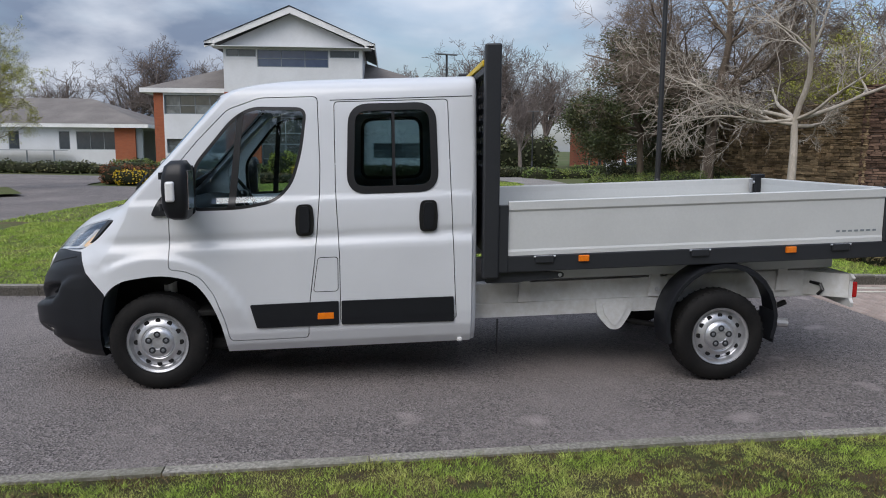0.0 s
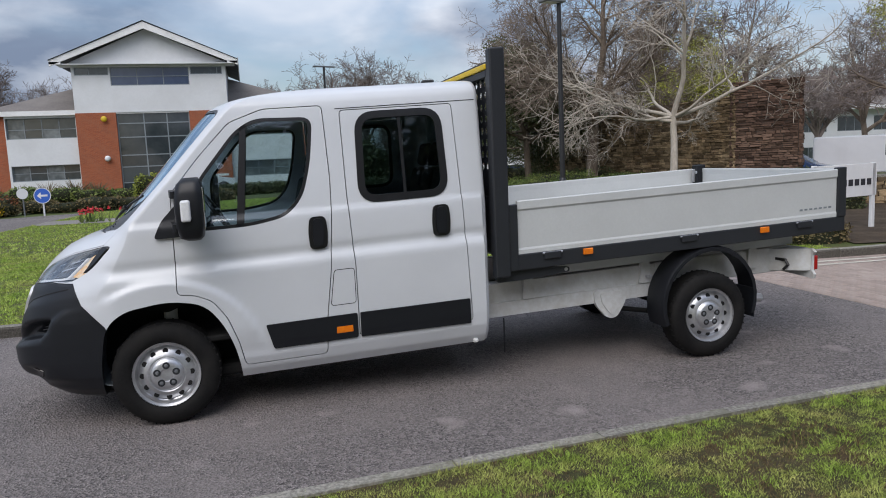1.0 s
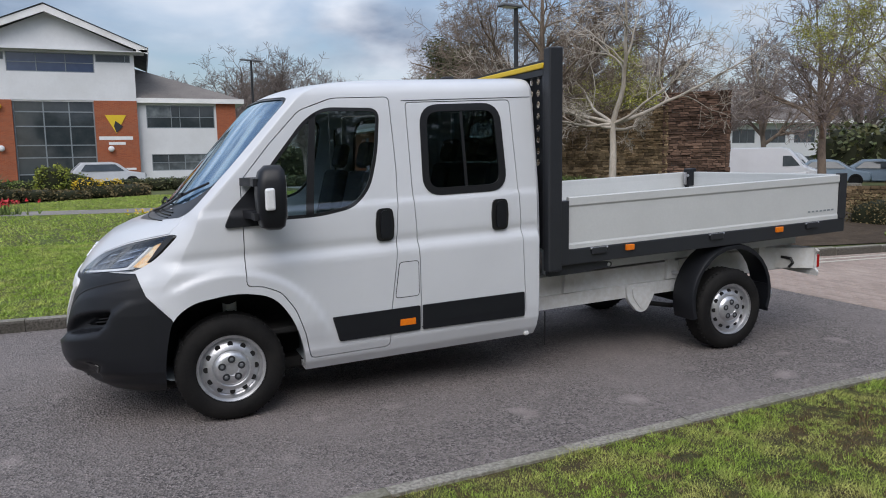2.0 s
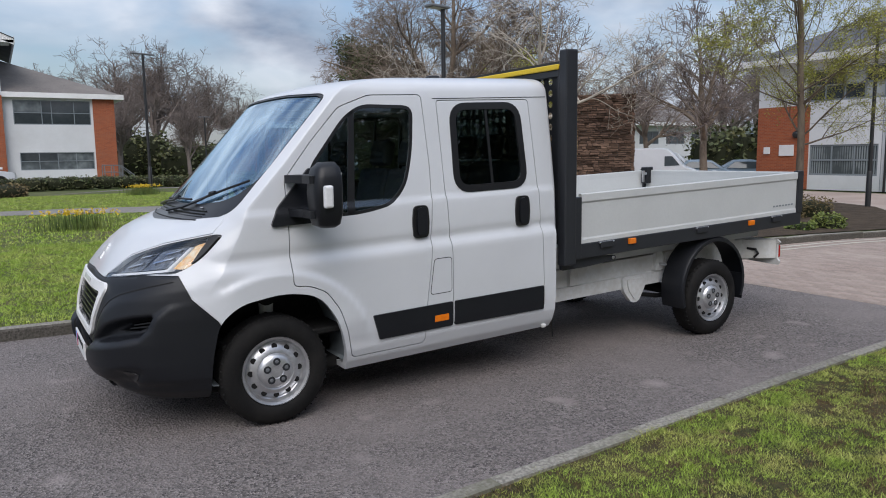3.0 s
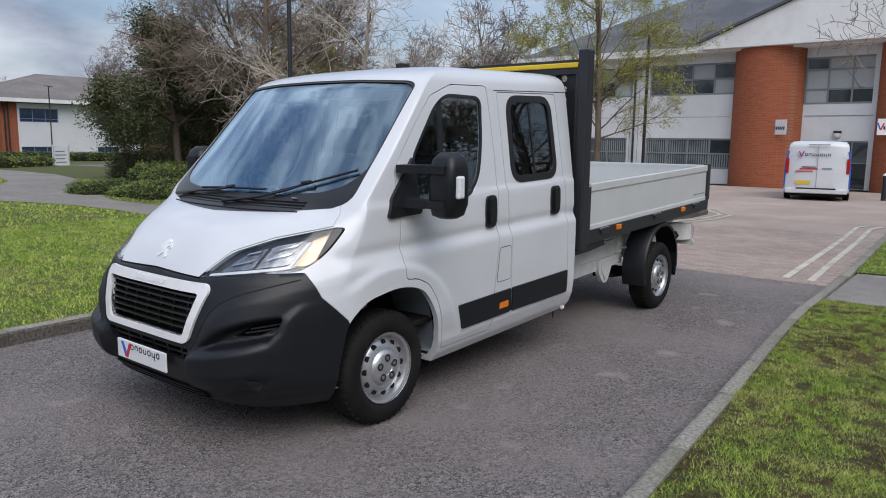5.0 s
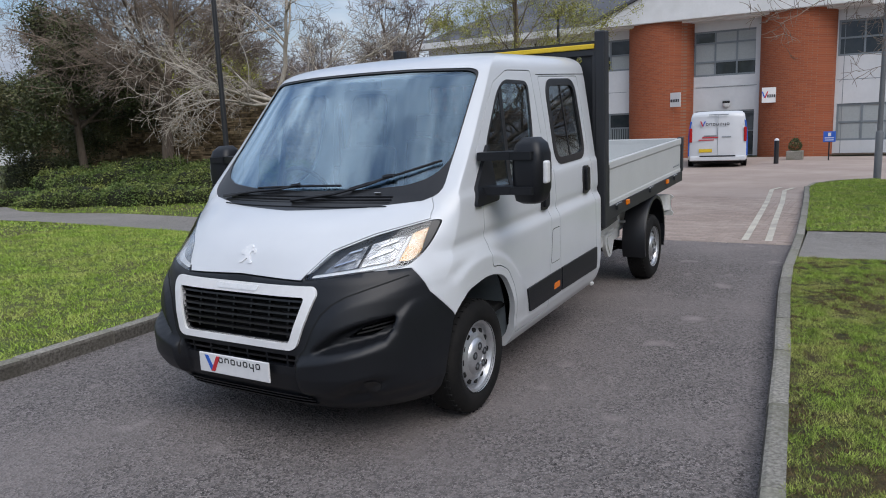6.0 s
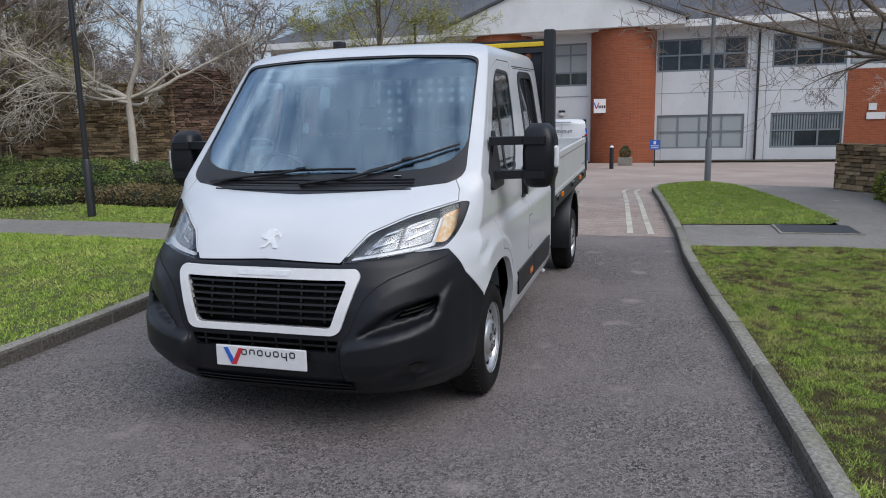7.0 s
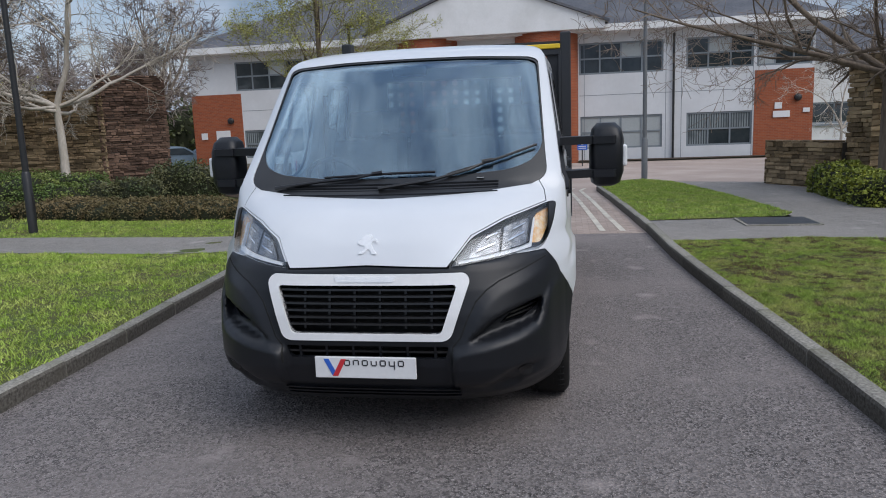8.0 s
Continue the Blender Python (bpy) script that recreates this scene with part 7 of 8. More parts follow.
hedge("shrub", "low leafy shrub at the kerb corner", [(13.4, 3.5, 0.35, 0.3, 0.45), (12.6, 3.6, 0.3, 0.28, 0.3)], 0.06, M_HEDGE, 1200, "shrub")
hedge("shrub", "reddish budding shrub in the corner bed", [(14.5, 5.5, 0.6, 0.6, 0.75), (15.6, 5.3, 0.5, 0.5, 0.6)], 0.06, M_HEDGEBROWN, 700, "shrub", 0.2)
hedge("hedge", "low dark hedge beyond the far road", [(-1 + 1.3 * k, 40.6 + 0.35 * k, 0.9, 0.55, 0.65) for k in range(11)], 0.13, M_EVER, 150)
hedge("hedge", "bright green clipped hedge by the far road", [(9.6 + 1.1 * k, 33.5 + 0.6 * k, 0.8, 0.6, 0.7) for k in range(4)], 0.11, M_HEDGE, 220)
hedge("shrub_bed", "planted bed of mixed shrubs before the gabled office", [(-17 + 1.25 * k, 46.5 + rnd(-1.5, 1.0), 0.95, 0.8, 0.7 + rnd(-0.25, 0.5)) for k in range(11)], 0.14, M_HEDGE, 120, "shrub")
hedge("shrub_bed", "low brown and green ground cover along the far kerb", [(-11.4 + 1.3 * k, 29.3 + 0.35 * k + rnd(-0.4, 1.4), 0.95, 0.8, 0.35 + rnd(-0.1, 0.25)) for k in range(9)], 0.12, M_HEDGEBROWN, 120, "shrub")
hedge("shrub", "round bright green shrub before the office", [(-5.2, 41.5, 0.95, 0.9, 1.5)], 0.14, M_GOLD, 160, "shrub")
hedge("shrub", "low russet shrub in the far traffic bed", [(-11.3, 29.8, 0.8, 0.6, 0.85), (-10.0, 30.1, 0.7, 0.6, 0.75)], 0.12, M_RUSSET, 150, "shrub", 0.16)
hedge("shrub", "yellow flowering shrub by the far road", [(-2.9, 33.2, 0.7, 0.5, 0.85), (-1.9, 33.4, 0.6, 0.5, 0.8), (-10.4, 28.9, 0.8, 0.5, 0.62)], 0.10, M_YELLOW, 160, "shrub")
hedge("hedge", "dark low hedge before the white building", [(-44 + 1.9 * k, 51.6 - 0.52 * k + rnd(-0.4, 0.4), 1.3, 0.8, 0.62 + rnd(-0.1, 0.2)) for k in range(16)], 0.16, M_EVER, 70)
hedge("hedge", "low clipped hedge along the brick office", [(24.5 + 1.9 * k, 80.5, 1.3, 0.9, 1.0) for k in range(9)], 0.16, M_HEDGE, 70)
hedge("scrub", "dense dark scrub between the distant trees", [(6 + 3.0 * k + rnd(-1, 1), 78 + rnd(-3, 6), 2.3, 2.0, 2.6 + rnd(-0.6, 1.4)) for k in range(5)] + [(-60 + 4 * k, 100, 2.6, 2, 3.0 + rnd(-1, 1.5)) for k in range(12)] + [(46 + 4 * k, 72 - k, 2.6, 2, 3.2 + rnd(-1, 1.5)) for k in range(8)] + [(8.4 + 2.4 * k, 76 + rnd(-2, 3), 2.2, 1.8, 4.8 + rnd(-0.8, 1.6)) for k in range(5)] + [(43 + 1.8 * k, 29.5 - 1.2 * k, 2.0, 1.6, 4.4 + rnd(-0.8, 1.2)) for k in range(4)], 0.42, M_EVER, 14, "shrub", 0.15)

random.seed(61)
hedge("shrub", "dark leafy bushes beyond the low stone wall", [(20.5 + 1.3 * k, -10.6 - 0.7 * k, 1.0, 0.9, 0.8 + rnd(-0.2, 0.3)) for k in range(5)], 0.10, M_EVER, 260, "shrub", 0.14)

# daffodils
random.seed(13)
for cx, cy, n, lab in ((0.0, 11.3, 60, "clump of yellow daffodils on the lawn"), (3.7, 26.2, 90, "ring of pale daffodils round the lamp post")):
    t = thing("daffodil_clump", lab, "flowers")
    lv, fl = Buf(), Buf()
    for k in range(n * 5):
        x, y = cx + random.gauss(0, 0.32), cy + random.gauss(0, 0.22)
        z = lawn_z(x, y)
        lv.tube([Vector((x, y, z)), Vector((x + rnd(-0.06, 0.06), y + rnd(-0.06, 0.06), z + rnd(0.2, 0.36)))], [0.008, 0.003], 3)
    for k in range(n):
        x, y = cx + random.gauss(0, 0.3), cy + random.gauss(0, 0.2)
        for j in range(6):
            fl.leaf(Vector((x, y, lawn_z(x, y) + 0.36 + rnd(-0.05, 0.05))), 0.05)
    tagged(part("foliage", lv.mesh("foliage", M_HEDGE), None, t), kind="stuff")
    tagged(part("bloom_cluster", fl.mesh("bloom_cluster", M_YELLOW), None, t), kind="stuff")

# turf blades


def inside(poly, x, y):
    hit = False
    for (x0, y0), (x1, y1) in zip(poly, poly[1:] + poly[:1]):
        if (y0 > y) != (y1 > y) and x < x0 + (y - y0) / (y1 - y0) * (x1 - x0):
            hit = not hit
    return hit


def turf(name, poly, bounds, count, label, hmin, hmax, width, skip=(), worn=0.42, material=M_BLADE):
    rng = random.Random(len(poly) + count)
    v, f, tv, tf = [], [], [], []
    x0, x1, y0, y1 = bounds
    made = 0
    while made < count:
        x, y = rng.uniform(x0, x1), rng.uniform(y0, y1)
        made += 1
        if not inside(poly, x, y) or any(inside(q, x, y) for q in skip):
            continue
        bare = 0.5 * noise.noise((x * 1.6, y * 1.6, 4.0)) + 0.8 * noise.noise((x * 5.5, y * 5.5, 9.0)) + 0.65 * noise.noise((x * 14, y * 14, 2.0))
        if bare > worn + 0.34 and rng.random() < 0.6:
            continue
        dry = bare > worn and rng.random() < min(0.88, (bare - worn) * 3.0)
        clump = max(0.25, 0.85 + 1.1 * noise.noise((x * 8, y * 8, 5.0)))
        z = lawn_z(x, y)
        a = rng.uniform(0, math.tau)
        h = rng.uniform(hmin, hmax) * clump * (0.95 + 0.6 * noise.noise((x * 2.2, y * 2.2, 1.0)))
        lx, ly = rng.gauss(0, 0.8) * h, rng.gauss(0, 0.8) * h
        cx, cy = math.cos(a) * width, math.sin(a) * width
        vs, fs = (tv, tf) if dry else (v, f)
        if dry:
            h, lx, ly = h * 1.1, lx * 1.3, ly * 1.3
        i = len(vs)
        vs += [(x - cx, y - cy, z - 0.004), (x + cx, y + cy, z - 0.004), (x + lx, y + ly, z + h)]
        fs.append((i, i + 1, i + 2))
    me = bpy.data.meshes.new(name)
    me.from_pydata(v, [], f)
    me.materials.append(material)
    ob = tagged(new(name, me), label, "grass", "", "stuff")
    if len(tf) > 500:
        me = bpy.data.meshes.new("thatch")
        me.from_pydata(tv, [], tf)
        me.materials.append(M_THATCH)
        tagged(new("thatch", me), "dry brown scuffed thatch among the grass", "grass", "", "stuff")
    return ob


turf("grass", lawn_right, (-2.5, 7.6, -4.6, -2.2), 420000, "short mown grass with worn patches on the verge", 0.008, 0.026, 0.0024, (), 0.10, M_VERGE)
turf("grass", lawn_right, (-14, 6.0, -9.0, -2.6), 60000, "short mown grass on the wider verge", 0.02, 0.05, 0.006, ([(-2.5, -4.6), (7.6, -4.6), (7.6, -2.0), (-2.5, -2.0)],), 0.3, M_VERGE)
turf("grass", lawn_left, (-5.5, 9.0, 2.3, 9.0), 260000, "short mown grass on the lawn", 0.012, 0.042, 0.006, (path,), 0.80)
turf("grass", lawn_left, (-6.5, 9.0, 9.0, 28.0), 120000, "short mown grass across the far lawn", 0.02, 0.045, 0.012, (path,), 0.8)
turf("grass", lawn_island, (7, 17.2, -4.7, -1.6), 70000, "short striped grass on the island", 0.015, 0.04, 0.006, (), 0.7)

# ---- walls of stone ----


def stone_run(owner, p0, p1, z0, z1, depth, course, lengths, pieces, rng, face=1, red=False):
    """Rough courses of stone on one face of a wall; the first so many stones are pieces of their own, the rest is one mesh."""
    p0, p1 = Vector(p0), Vector(p1)
    along_, total = (p1 - p0).normalized(), (p1 - p0).length
    out = Vector((along_.y, -along_.x)) * face
    ang = math.degrees(math.atan2(along_.y, along_.x))
    rest, z, made = Buf(), z0, 0
    while z < z1 - 0.02:
        h = min(rng.uniform(*course), z1 - z)
        u = -rng.uniform(0, lengths[0])
        while u < total:
            w = rng.uniform(*lengths)
            a, b = max(0.0, u), min(total, u + w)
            u += w
            if b - a < 0.04:
                continue
            c = p0 + along_ * ((a + b) / 2) + out * (rng.uniform(-0.022, 0.026))
            m = pose(c.x, c.y, z + h / 2, rng.uniform(-1.5, 1.5), rng.uniform(-1.2, 1.2), ang + rng.uniform(-1.5, 1.5)) @ Matrix.Diagonal((b - a - 0.012, depth, h - 0.010, 1))
            if made < pieces:
                ob = new("stone", rng.choice(STONES[9:] if red else STONES[:9]))
                ob.parent, ob.matrix_basis = owner, m
                made += 1
            else:
                me = rng.choice(STONES[:9])
                i = len(rest.v)
                rest.v += [tuple(m @ v.co) for v in me.vertices]
                rest.f += [tuple(i + k for k in f.vertices) for f in me.polygons]
        z += h
    if rest.v:
        tagged(part("stones", rest.mesh("stones", M_PIERS if red else M_STONES), None, owner), kind="stuff")


STONES = []
srng = random.Random(6)
for k in range(18):
    bm = bmesh.new()
    boxm(bm, -0.5, 0.5, -0.5, 0.5, -0.5, 0.5)
    bmesh.ops.bevel(bm, geom=bm.edges[:], offset=0.07, segments=1, affect="EDGES")
    for v in bm.verts:
        v.co += Vector((srng.uniform(-0.05, 0.05), srng.uniform(-0.10, 0.10), srng.uniform(-0.11, 0.11)))
    bmesh.ops.recalc_face_normals(bm, faces=bm.faces[:])
    STONES.append(finish(bm, "stone", M_STONE if k < 9 else M_PIER))

wall = thing("stone_wall", "tall brown ragstone garden wall with a raised end pier", "wall", None, "", "structure")
A, B, C, D = (14.22, 9.88), (13.20, 11.0), (12.75, 16.2), (12.4, 24.0)


def core(owner, p0, p1, z0, z1, t, name="core"):
    p0, p1 = Vector(p0), Vector(p1)
    d = (p1 - p0).normalized()
    n = Vector((d.y, -d.x)) * t / 2
    bm = bmesh.new()
    prism(bm, [tuple(p0 + n), tuple(p1 + n), tuple(p1 - n), tuple(p0 - n)], "z", z0, z1)
    return part(name, bm, M_JOINT, owner)


core(wall, A, B, -0.2, 3.28, 0.36)
core(wall, B, C, -0.2, 2.95, 0.32)
core(wall, C, D, -0.2, 2.85, 0.32)
off = lambda p, q, s: [tuple(Vector(a) + Vector(((Vector(q) - Vector(p)).normalized().y, -(Vector(q) - Vector(p)).normalized().x)) * s) for a in (p, q)]
for p, q, h, n in ((A, B, 3.3, 90), (B, C, 2.96, 200), (C, D, 2.86, 0)):
    reach = (Vector(q) - Vector(p)).normalized() * 0.14
    a, b = off(Vector(p) - reach * (p == B), Vector(q) + reach * (q == B), -0.155)
    stone_run(wall, a, b, -0.1, h, 0.12, (0.045, 0.085) if p == A else (0.04, 0.10), (0.10, 0.30) if p == A else (0.09, 0.42), n, srng, 1, p == A)
a, b = off(A, (A[0] + 0.30, A[1] + 0.28), 0.0)
stone_run(wall, (A[0] - 0.1, A[1] - 0.12), (A[0] + 0.22, A[1] + 0.20), -0.1, 3.3, 0.12, (0.06, 0.12), (0.1, 0.3), 0, srng, 1, True)
stone_run(wall, off(A, B, 0.155)[0], off(A, B, 0.155)[1], -0.1, 3.3, 0.12, (0.06, 0.12), (0.13, 0.45), 0, srng, 1, True)
core(wall, (A[0], A[1]), (17.4, 7.6), -0.3, 0.72, 0.28)
stone_run(wall, (A[0] - 0.08, A[1] - 0.15), (17.3, 7.46), -0.2, 0.74, 0.10, (0.06, 0.12), (0.13, 0.4), 0, srng)
d = Vector((17.4 - A[0], 7.6 - A[1])).normalized()
bm = bmesh.new()
boxm(bm, 0, 3.3, -0.2, 0.2, 0.74, 0.80, pose(A[0], A[1], 0, 0, 0, math.degrees(math.atan2(d.y, d.x))))
bmesh.ops.recalc_face_normals(bm, faces=bm.faces[:])
part("coping", bm, M_KERB, wall, "pale coping stone")

low_wall = thing("stone_wall", "low brown ragstone wall with a tall stone pier", "wall", None, "", "structure")
P, Q, R = (15.0, -6.0), (12.75, -6.95), (12.45, -7.1)
core(low_wall, P, Q, -0.2, 0.98, 0.34)
stone_run(low_wall, off(P, Q, 0.15)[0], off(P, Q, 0.15)[1], -0.15, 1.03, 0.12, (0.06, 0.13), (0.15, 0.5), 60, srng)
stone_run(low_wall, off(P, Q, -0.15)[0], off(P, Q, -0.15)[1], -0.15, 1.03, 0.12, (0.06, 0.13), (0.15, 0.5), 30, srng)
stone_run(low_wall, (15.03, -6.2), (15.12, -5.82), -0.15, 1.03, 0.12, (0.06, 0.13), (0.15, 0.4), 20, srng)
core(low_wall, (12.7, -7.1), (12.2, -7.3), -0.2, 2.78, 0.30)
for a, b in (((12.78, -6.93), (12.1, -7.18)), ((12.12, -7.12), (12.05, -7.42)), ((12.78, -6.98), (12.7, -7.3))):
    stone_run(low_wall, a, b, -0.15, 2.8, 0.12, (0.06, 0.13), (0.15, 0.4), 20, srng)

# ---- lamp posts, signs, street furniture ----


def lamp_post(x, y, z, h, r, material, head, label, turn=0.0, base=1.1):
    t = thing("lamp_post", label, "lamp post", pose(x, y, z, 0, 0, turn), "lamp posts round the business park")
    part("pole", tube(bmesh.new(), [(0, 0, base), (0, 0, h)], [r * 0.72, r * 0.6], 12), material, t, "", 40)
    part("pole_base", tube(bmesh.new(), [(0, 0, -0.1), (0, 0, base), (0, 0, base + 0.05)], [r, r, r * 0.7], 12), material, t, "", 40)
    part("access_door", bbox(-r * 0.45, r * 0.45, -r * 1.02, -r * 0.9, 0.3, 0.75, 0.004, 1), material, t)
    if head == "flat":
        hd = part("lamp_head", bbox(-0.42, 0.10, -0.13, 0.13, h - 0.01, h + 0.05, 0.02, 2), M_GALV, t)
        part("lens", bbox(-0.36, -0.04, -0.10, 0.10, h - 0.016, h - 0.009, 0.002, 1), M_WHITE, hd)
    else:
        hd = part("lamp_head", bbox(-0.5, 0.5, -0.07, 0.07, h, h + 0.06, 0.02, 2), M_GALV, t)
    return t


lamp_post(6.98, 8.32, 0.0, 4.71, 0.075, M_POST, "flat", "black lamp post with flat grey lantern on the lawn", 12)
lamp_post(17.1, -3.1, 0.0, 4.95, 0.085, M_GALV, "flat", "grey steel lamp post on the grass island", 90)
lamp_post(19.9, 6.2, -0.1, 5.2, 0.075, M_POST, "flat", "black lamp post beside the car park", 30)
lamp_post(4.1, 26.6, 0.2, 5.6, 0.08, M_POST, "wide", "tall black lamp post on the far lawn", 20)
lamp_post(14.2, 58.5, -0.4, 5.5, 0.09, M_POST, "wide", "distant black lamp post by the hedge", 0)
lamp_post(18.9, 47.5, -0.1, 5.0, 0.06, M_POST, "wide", "distant black lantern post by the offices", 40)

# car park name board on posts
nb = name_board(pose(10.75, 4.72, 0.66, 0, 0, 12), 1.75, 0.58, label="white name board on posts in the planted corner")
for x in (-0.80, 0.80):
    part("post", bbox(x - 0.045, x + 0.045, 0.0, 0.06, -0.62, 0.59, 0.006, 1), M_WHITE, nb)
board2 = name_board(pose(15.3, 38.0, 0.0, 0, 0, 18), 1.1, 1.15, label="white office directory board on two legs", logo=False)
for x in (-0.5, 0.5):
    part("post", bbox(x - 0.05, x + 0.05, 0.0, 0.06, -0.6, 1.2, 0.006, 1), M_WHITE, board2)
for k in range(4):
    part("lettering", bbox(-0.4, 0.32 - 0.1 * (k % 2), -0.004, 0.001, 0.2 + 0.2 * k, 0.26 + 0.2 * k, 0), M_FRAME, board2)

kl = thing("road_sign", "round blue traffic sign with white arrow on a white post", "sign", pose(-7.7, 27.6, 0.0))
bm = bmesh.new()
lathe(bm, [(0.0, -0.02), (0.30, -0.02), (0.30, 0.02), (0.0, 0.02)], 28, Matrix.Translation((0, 0, 0.85)))
part("disc", bm, M_SIGNBLUE, kl, "", 40)
bm = bmesh.new()
lathe(bm, [(0.30, -0.024), (0.325, -0.024), (0.325, 0.02), (0.30, 0.02)], 28, Matrix.Translation((0, 0, 0.85)), closed=True)
part("rim", bm, M_WHITE, kl, "", 40)
bm = bmesh.new()
prism(bm, [(-0.2, 0.85), (-0.05, 0.99), (-0.05, 0.89), (0.2, 0.89), (0.2, 0.81), (-0.05, 0.81), (-0.05, 0.71)], "y", -0.03, -0.021)
part("arrow", bm, M_WHITE, kl)
part("post", tube(bmesh.new(), [(0, 0.04, 0), (0, 0.04, 0.8)], 0.035, 8), M_WHITE, kl)
sg = thing("road_sign", "plain white round sign back on a post", "sign", pose(-8.6, 28.2, 0.0))
bm = bmesh.new()
lathe(bm, [(0.0, -0.02), (0.22, -0.02), (0.22, 0.02), (0.0, 0.02)], 20, Matrix.Translation((0, 0, 0.95)))
part("disc", bm, M_PANEL, sg)
part("post", tube(bmesh.new(), [(0, 0.04, 0), (0, 0.04, 0.9)], 0.03, 8), M_GALV, sg)

bs = thing("parking_sign", "small blue parking sign on a post", "sign", pose(28.0, -1.55, -0.22, 0, 0, -90))
part("panel", bbox(-0.21, 0.21, -0.02, 0.0, 0.70, 1.10, 0.004, 1), M_SIGNBLUE, bs)
for z, w in ((0.76, 0.15), (0.84, 0.16)):
    part("lettering", bbox(-w, w, -0.024, -0.019, z, z + 0.03, 0), M_WHITE, bs)
part("symbol", bbox(-0.05, 0.05, -0.024, -0.019, 0.92, 1.05, 0), M_WHITE, bs)
part("post", tube(bmesh.new(), [(0, 0.02, 0), (0, 0.02, 0.9)], 0.025, 8), M_POST, bs)
bol = thing("bollard", "black bollard with white cap by the entrance", "bollard", pose(26.0, 0.08, -0.2))
part("post", tube(bmesh.new(), [(0, 0, 0), (0, 0, 0.85)], 0.085, 14), M_POST, bol, "", 40)
part("cap", tube(bmesh.new(), [(0, 0, 0.85), (0, 0, 0.90), (0, 0, 0.93)], [0.085, 0.07, 0.02], 14), M_WHITE, bol, "", 40)
pot = thing("planter", "square grey planter with a clipped bush", "planter", pose(29.0, -0.3, -0.24))
part("box", bbox(-0.3, 0.3, -0.3, 0.3, 0, 0.36, 0.02, 1), M_KERB, pot)
b = Buf()
random.seed(40)
for k in range(900):
    c = Vector((random.gauss(0, 1), random.gauss(0, 1), random.gauss(0, 1))).normalized()
    hh = c.z * 0.5 + 0.5
    b.leaf(Vector((c.x * 0.27 * (1.1 - 0.6 * hh), c.y * 0.27 * (1.1 - 0.6 * hh), 0.36 + hh * 0.5)), 0.06)
tagged(part("bush", b.mesh("bush", M_EVER), None, pot), kind="stuff")
wl_ = thing("wall_lamp", "round bulkhead lamp above the entrance", "lamp", pose(32.96, 3.0, 2.12, 0, 0, -90))
bm = bmesh.new()
lathe(bm, [(0.0, -0.10), (0.10, -0.09), (0.15, -0.05), (0.16, 0.0)], 20)
part("lens", bm, M_WHITE, wl_, "", 50)
part("hood", bbox(-0.16, 0.16, -0.11, 0.0, 0.06, 0.17, 0.02, 1), M_POST, wl_)
for y, z, w, h, lab in ((-10.9, 1.55, 0.75, 0.3, "white wall notice on the brick bay"), (-10.75, 1.95, 0.32, 0.3, "small white wall notice on the brick bay"), (-12.0, 1.75, 0.3, 0.2, "small white wall notice on the brick bay"), (18.5, 1.5, 0.35, 0.35, "small white wall notice on the brick bay"), (17.4, 1.4, 0.8, 0.55, "white wall notice on the brick bay")):
    n = thing("wall_notice", lab, "sign", pose(32.94, y, z, 0, 0, -90), "notices on the brick bays")
    part("panel", bbox(-w / 2, w / 2, -0.02, 0.02, 0, h, 0.003, 1), M_WHITE, n)
al = thing("alarm_box", "dark round alarm sounder on the brick bay", "alarm", pose(32.94, -11.6, 2.45, 0, 0, -90))
bm = bmesh.new()
lathe(bm, [(0.0, -0.14), (0.12, -0.13), (0.17, -0.08), (0.17, 0.0)], 16)
part("case", bm, M_POST, al, "", 50)
al = copy_thing(al, pose(32.94, 16.9, 2.45, 0, 0, -90))

dr = thing("drain_cover", "dark square inspection cover in the footway", "drain cover", pose(6.95, -4.0, 0.08))
part("frame", bbox(-0.42, 0.42, -0.52, 0.52, -0.02, 0.012, 0.004, 1), M_KERB, dr)
part("lid", bbox(-0.38, 0.38, -0.48, 0.48, 0.005, 0.018, 0.003, 1), M_POST, dr)

bed_soil = [(9.6, 3.3), (12.5, 2.95), (14.5, 2.65), (15.6, 2.72), (16.9, 3.6), (20.1, 6.1), (20.9, 8.0), (20.3, 11.5), (16, 10.5), (12.5, 7.0), (10.4, 5.6)]
sheet("planting_bed", bed_soil, M_SOIL, lambda x, y: lawn_z(x, y) + 0.02, "bare mulched planting bed at the corner", 1.0)
strip_bed = [(31.5, -13), (32.9, -13), (32.9, -1.5), (31.2, -1.4), (31.2, -1.0)]
sheet("planting_bed", strip_bed, M_SOIL, lambda x, y: gz(x, y) + 0.06, "narrow leaf-strewn bed along the office wall", 2.0)

# ---- other vehicles ----


def small_wheel(owner, x, y, r, s):
    w = part("wheel", bmesh.new(), M_TYRE, owner)
    bm = bmesh.new()
    lathe(bm, [(r * 0.62, 0.18), (r * 0.62, 0.0), (r * 0.9, -0.005), (r, 0.03), (r, 0.16), (r * 0.9, 0.19)], 24, pose(x, y, r, 0, 0, 0 if s < 0 else 180), closed=True)
    bm.to_mesh(w.data)
    bm.free()
    rim = bmesh.new()
    lathe(rim, [(r * 0.64, 0.01), (r * 0.58, 0.03), (r * 0.3, 0.02), (0.0, 0.015)], 20, pose(x, y, r, 0, 0, 0 if s < 0 else 180))
    part("rim", rim, M_STEEL, w, "", 40)


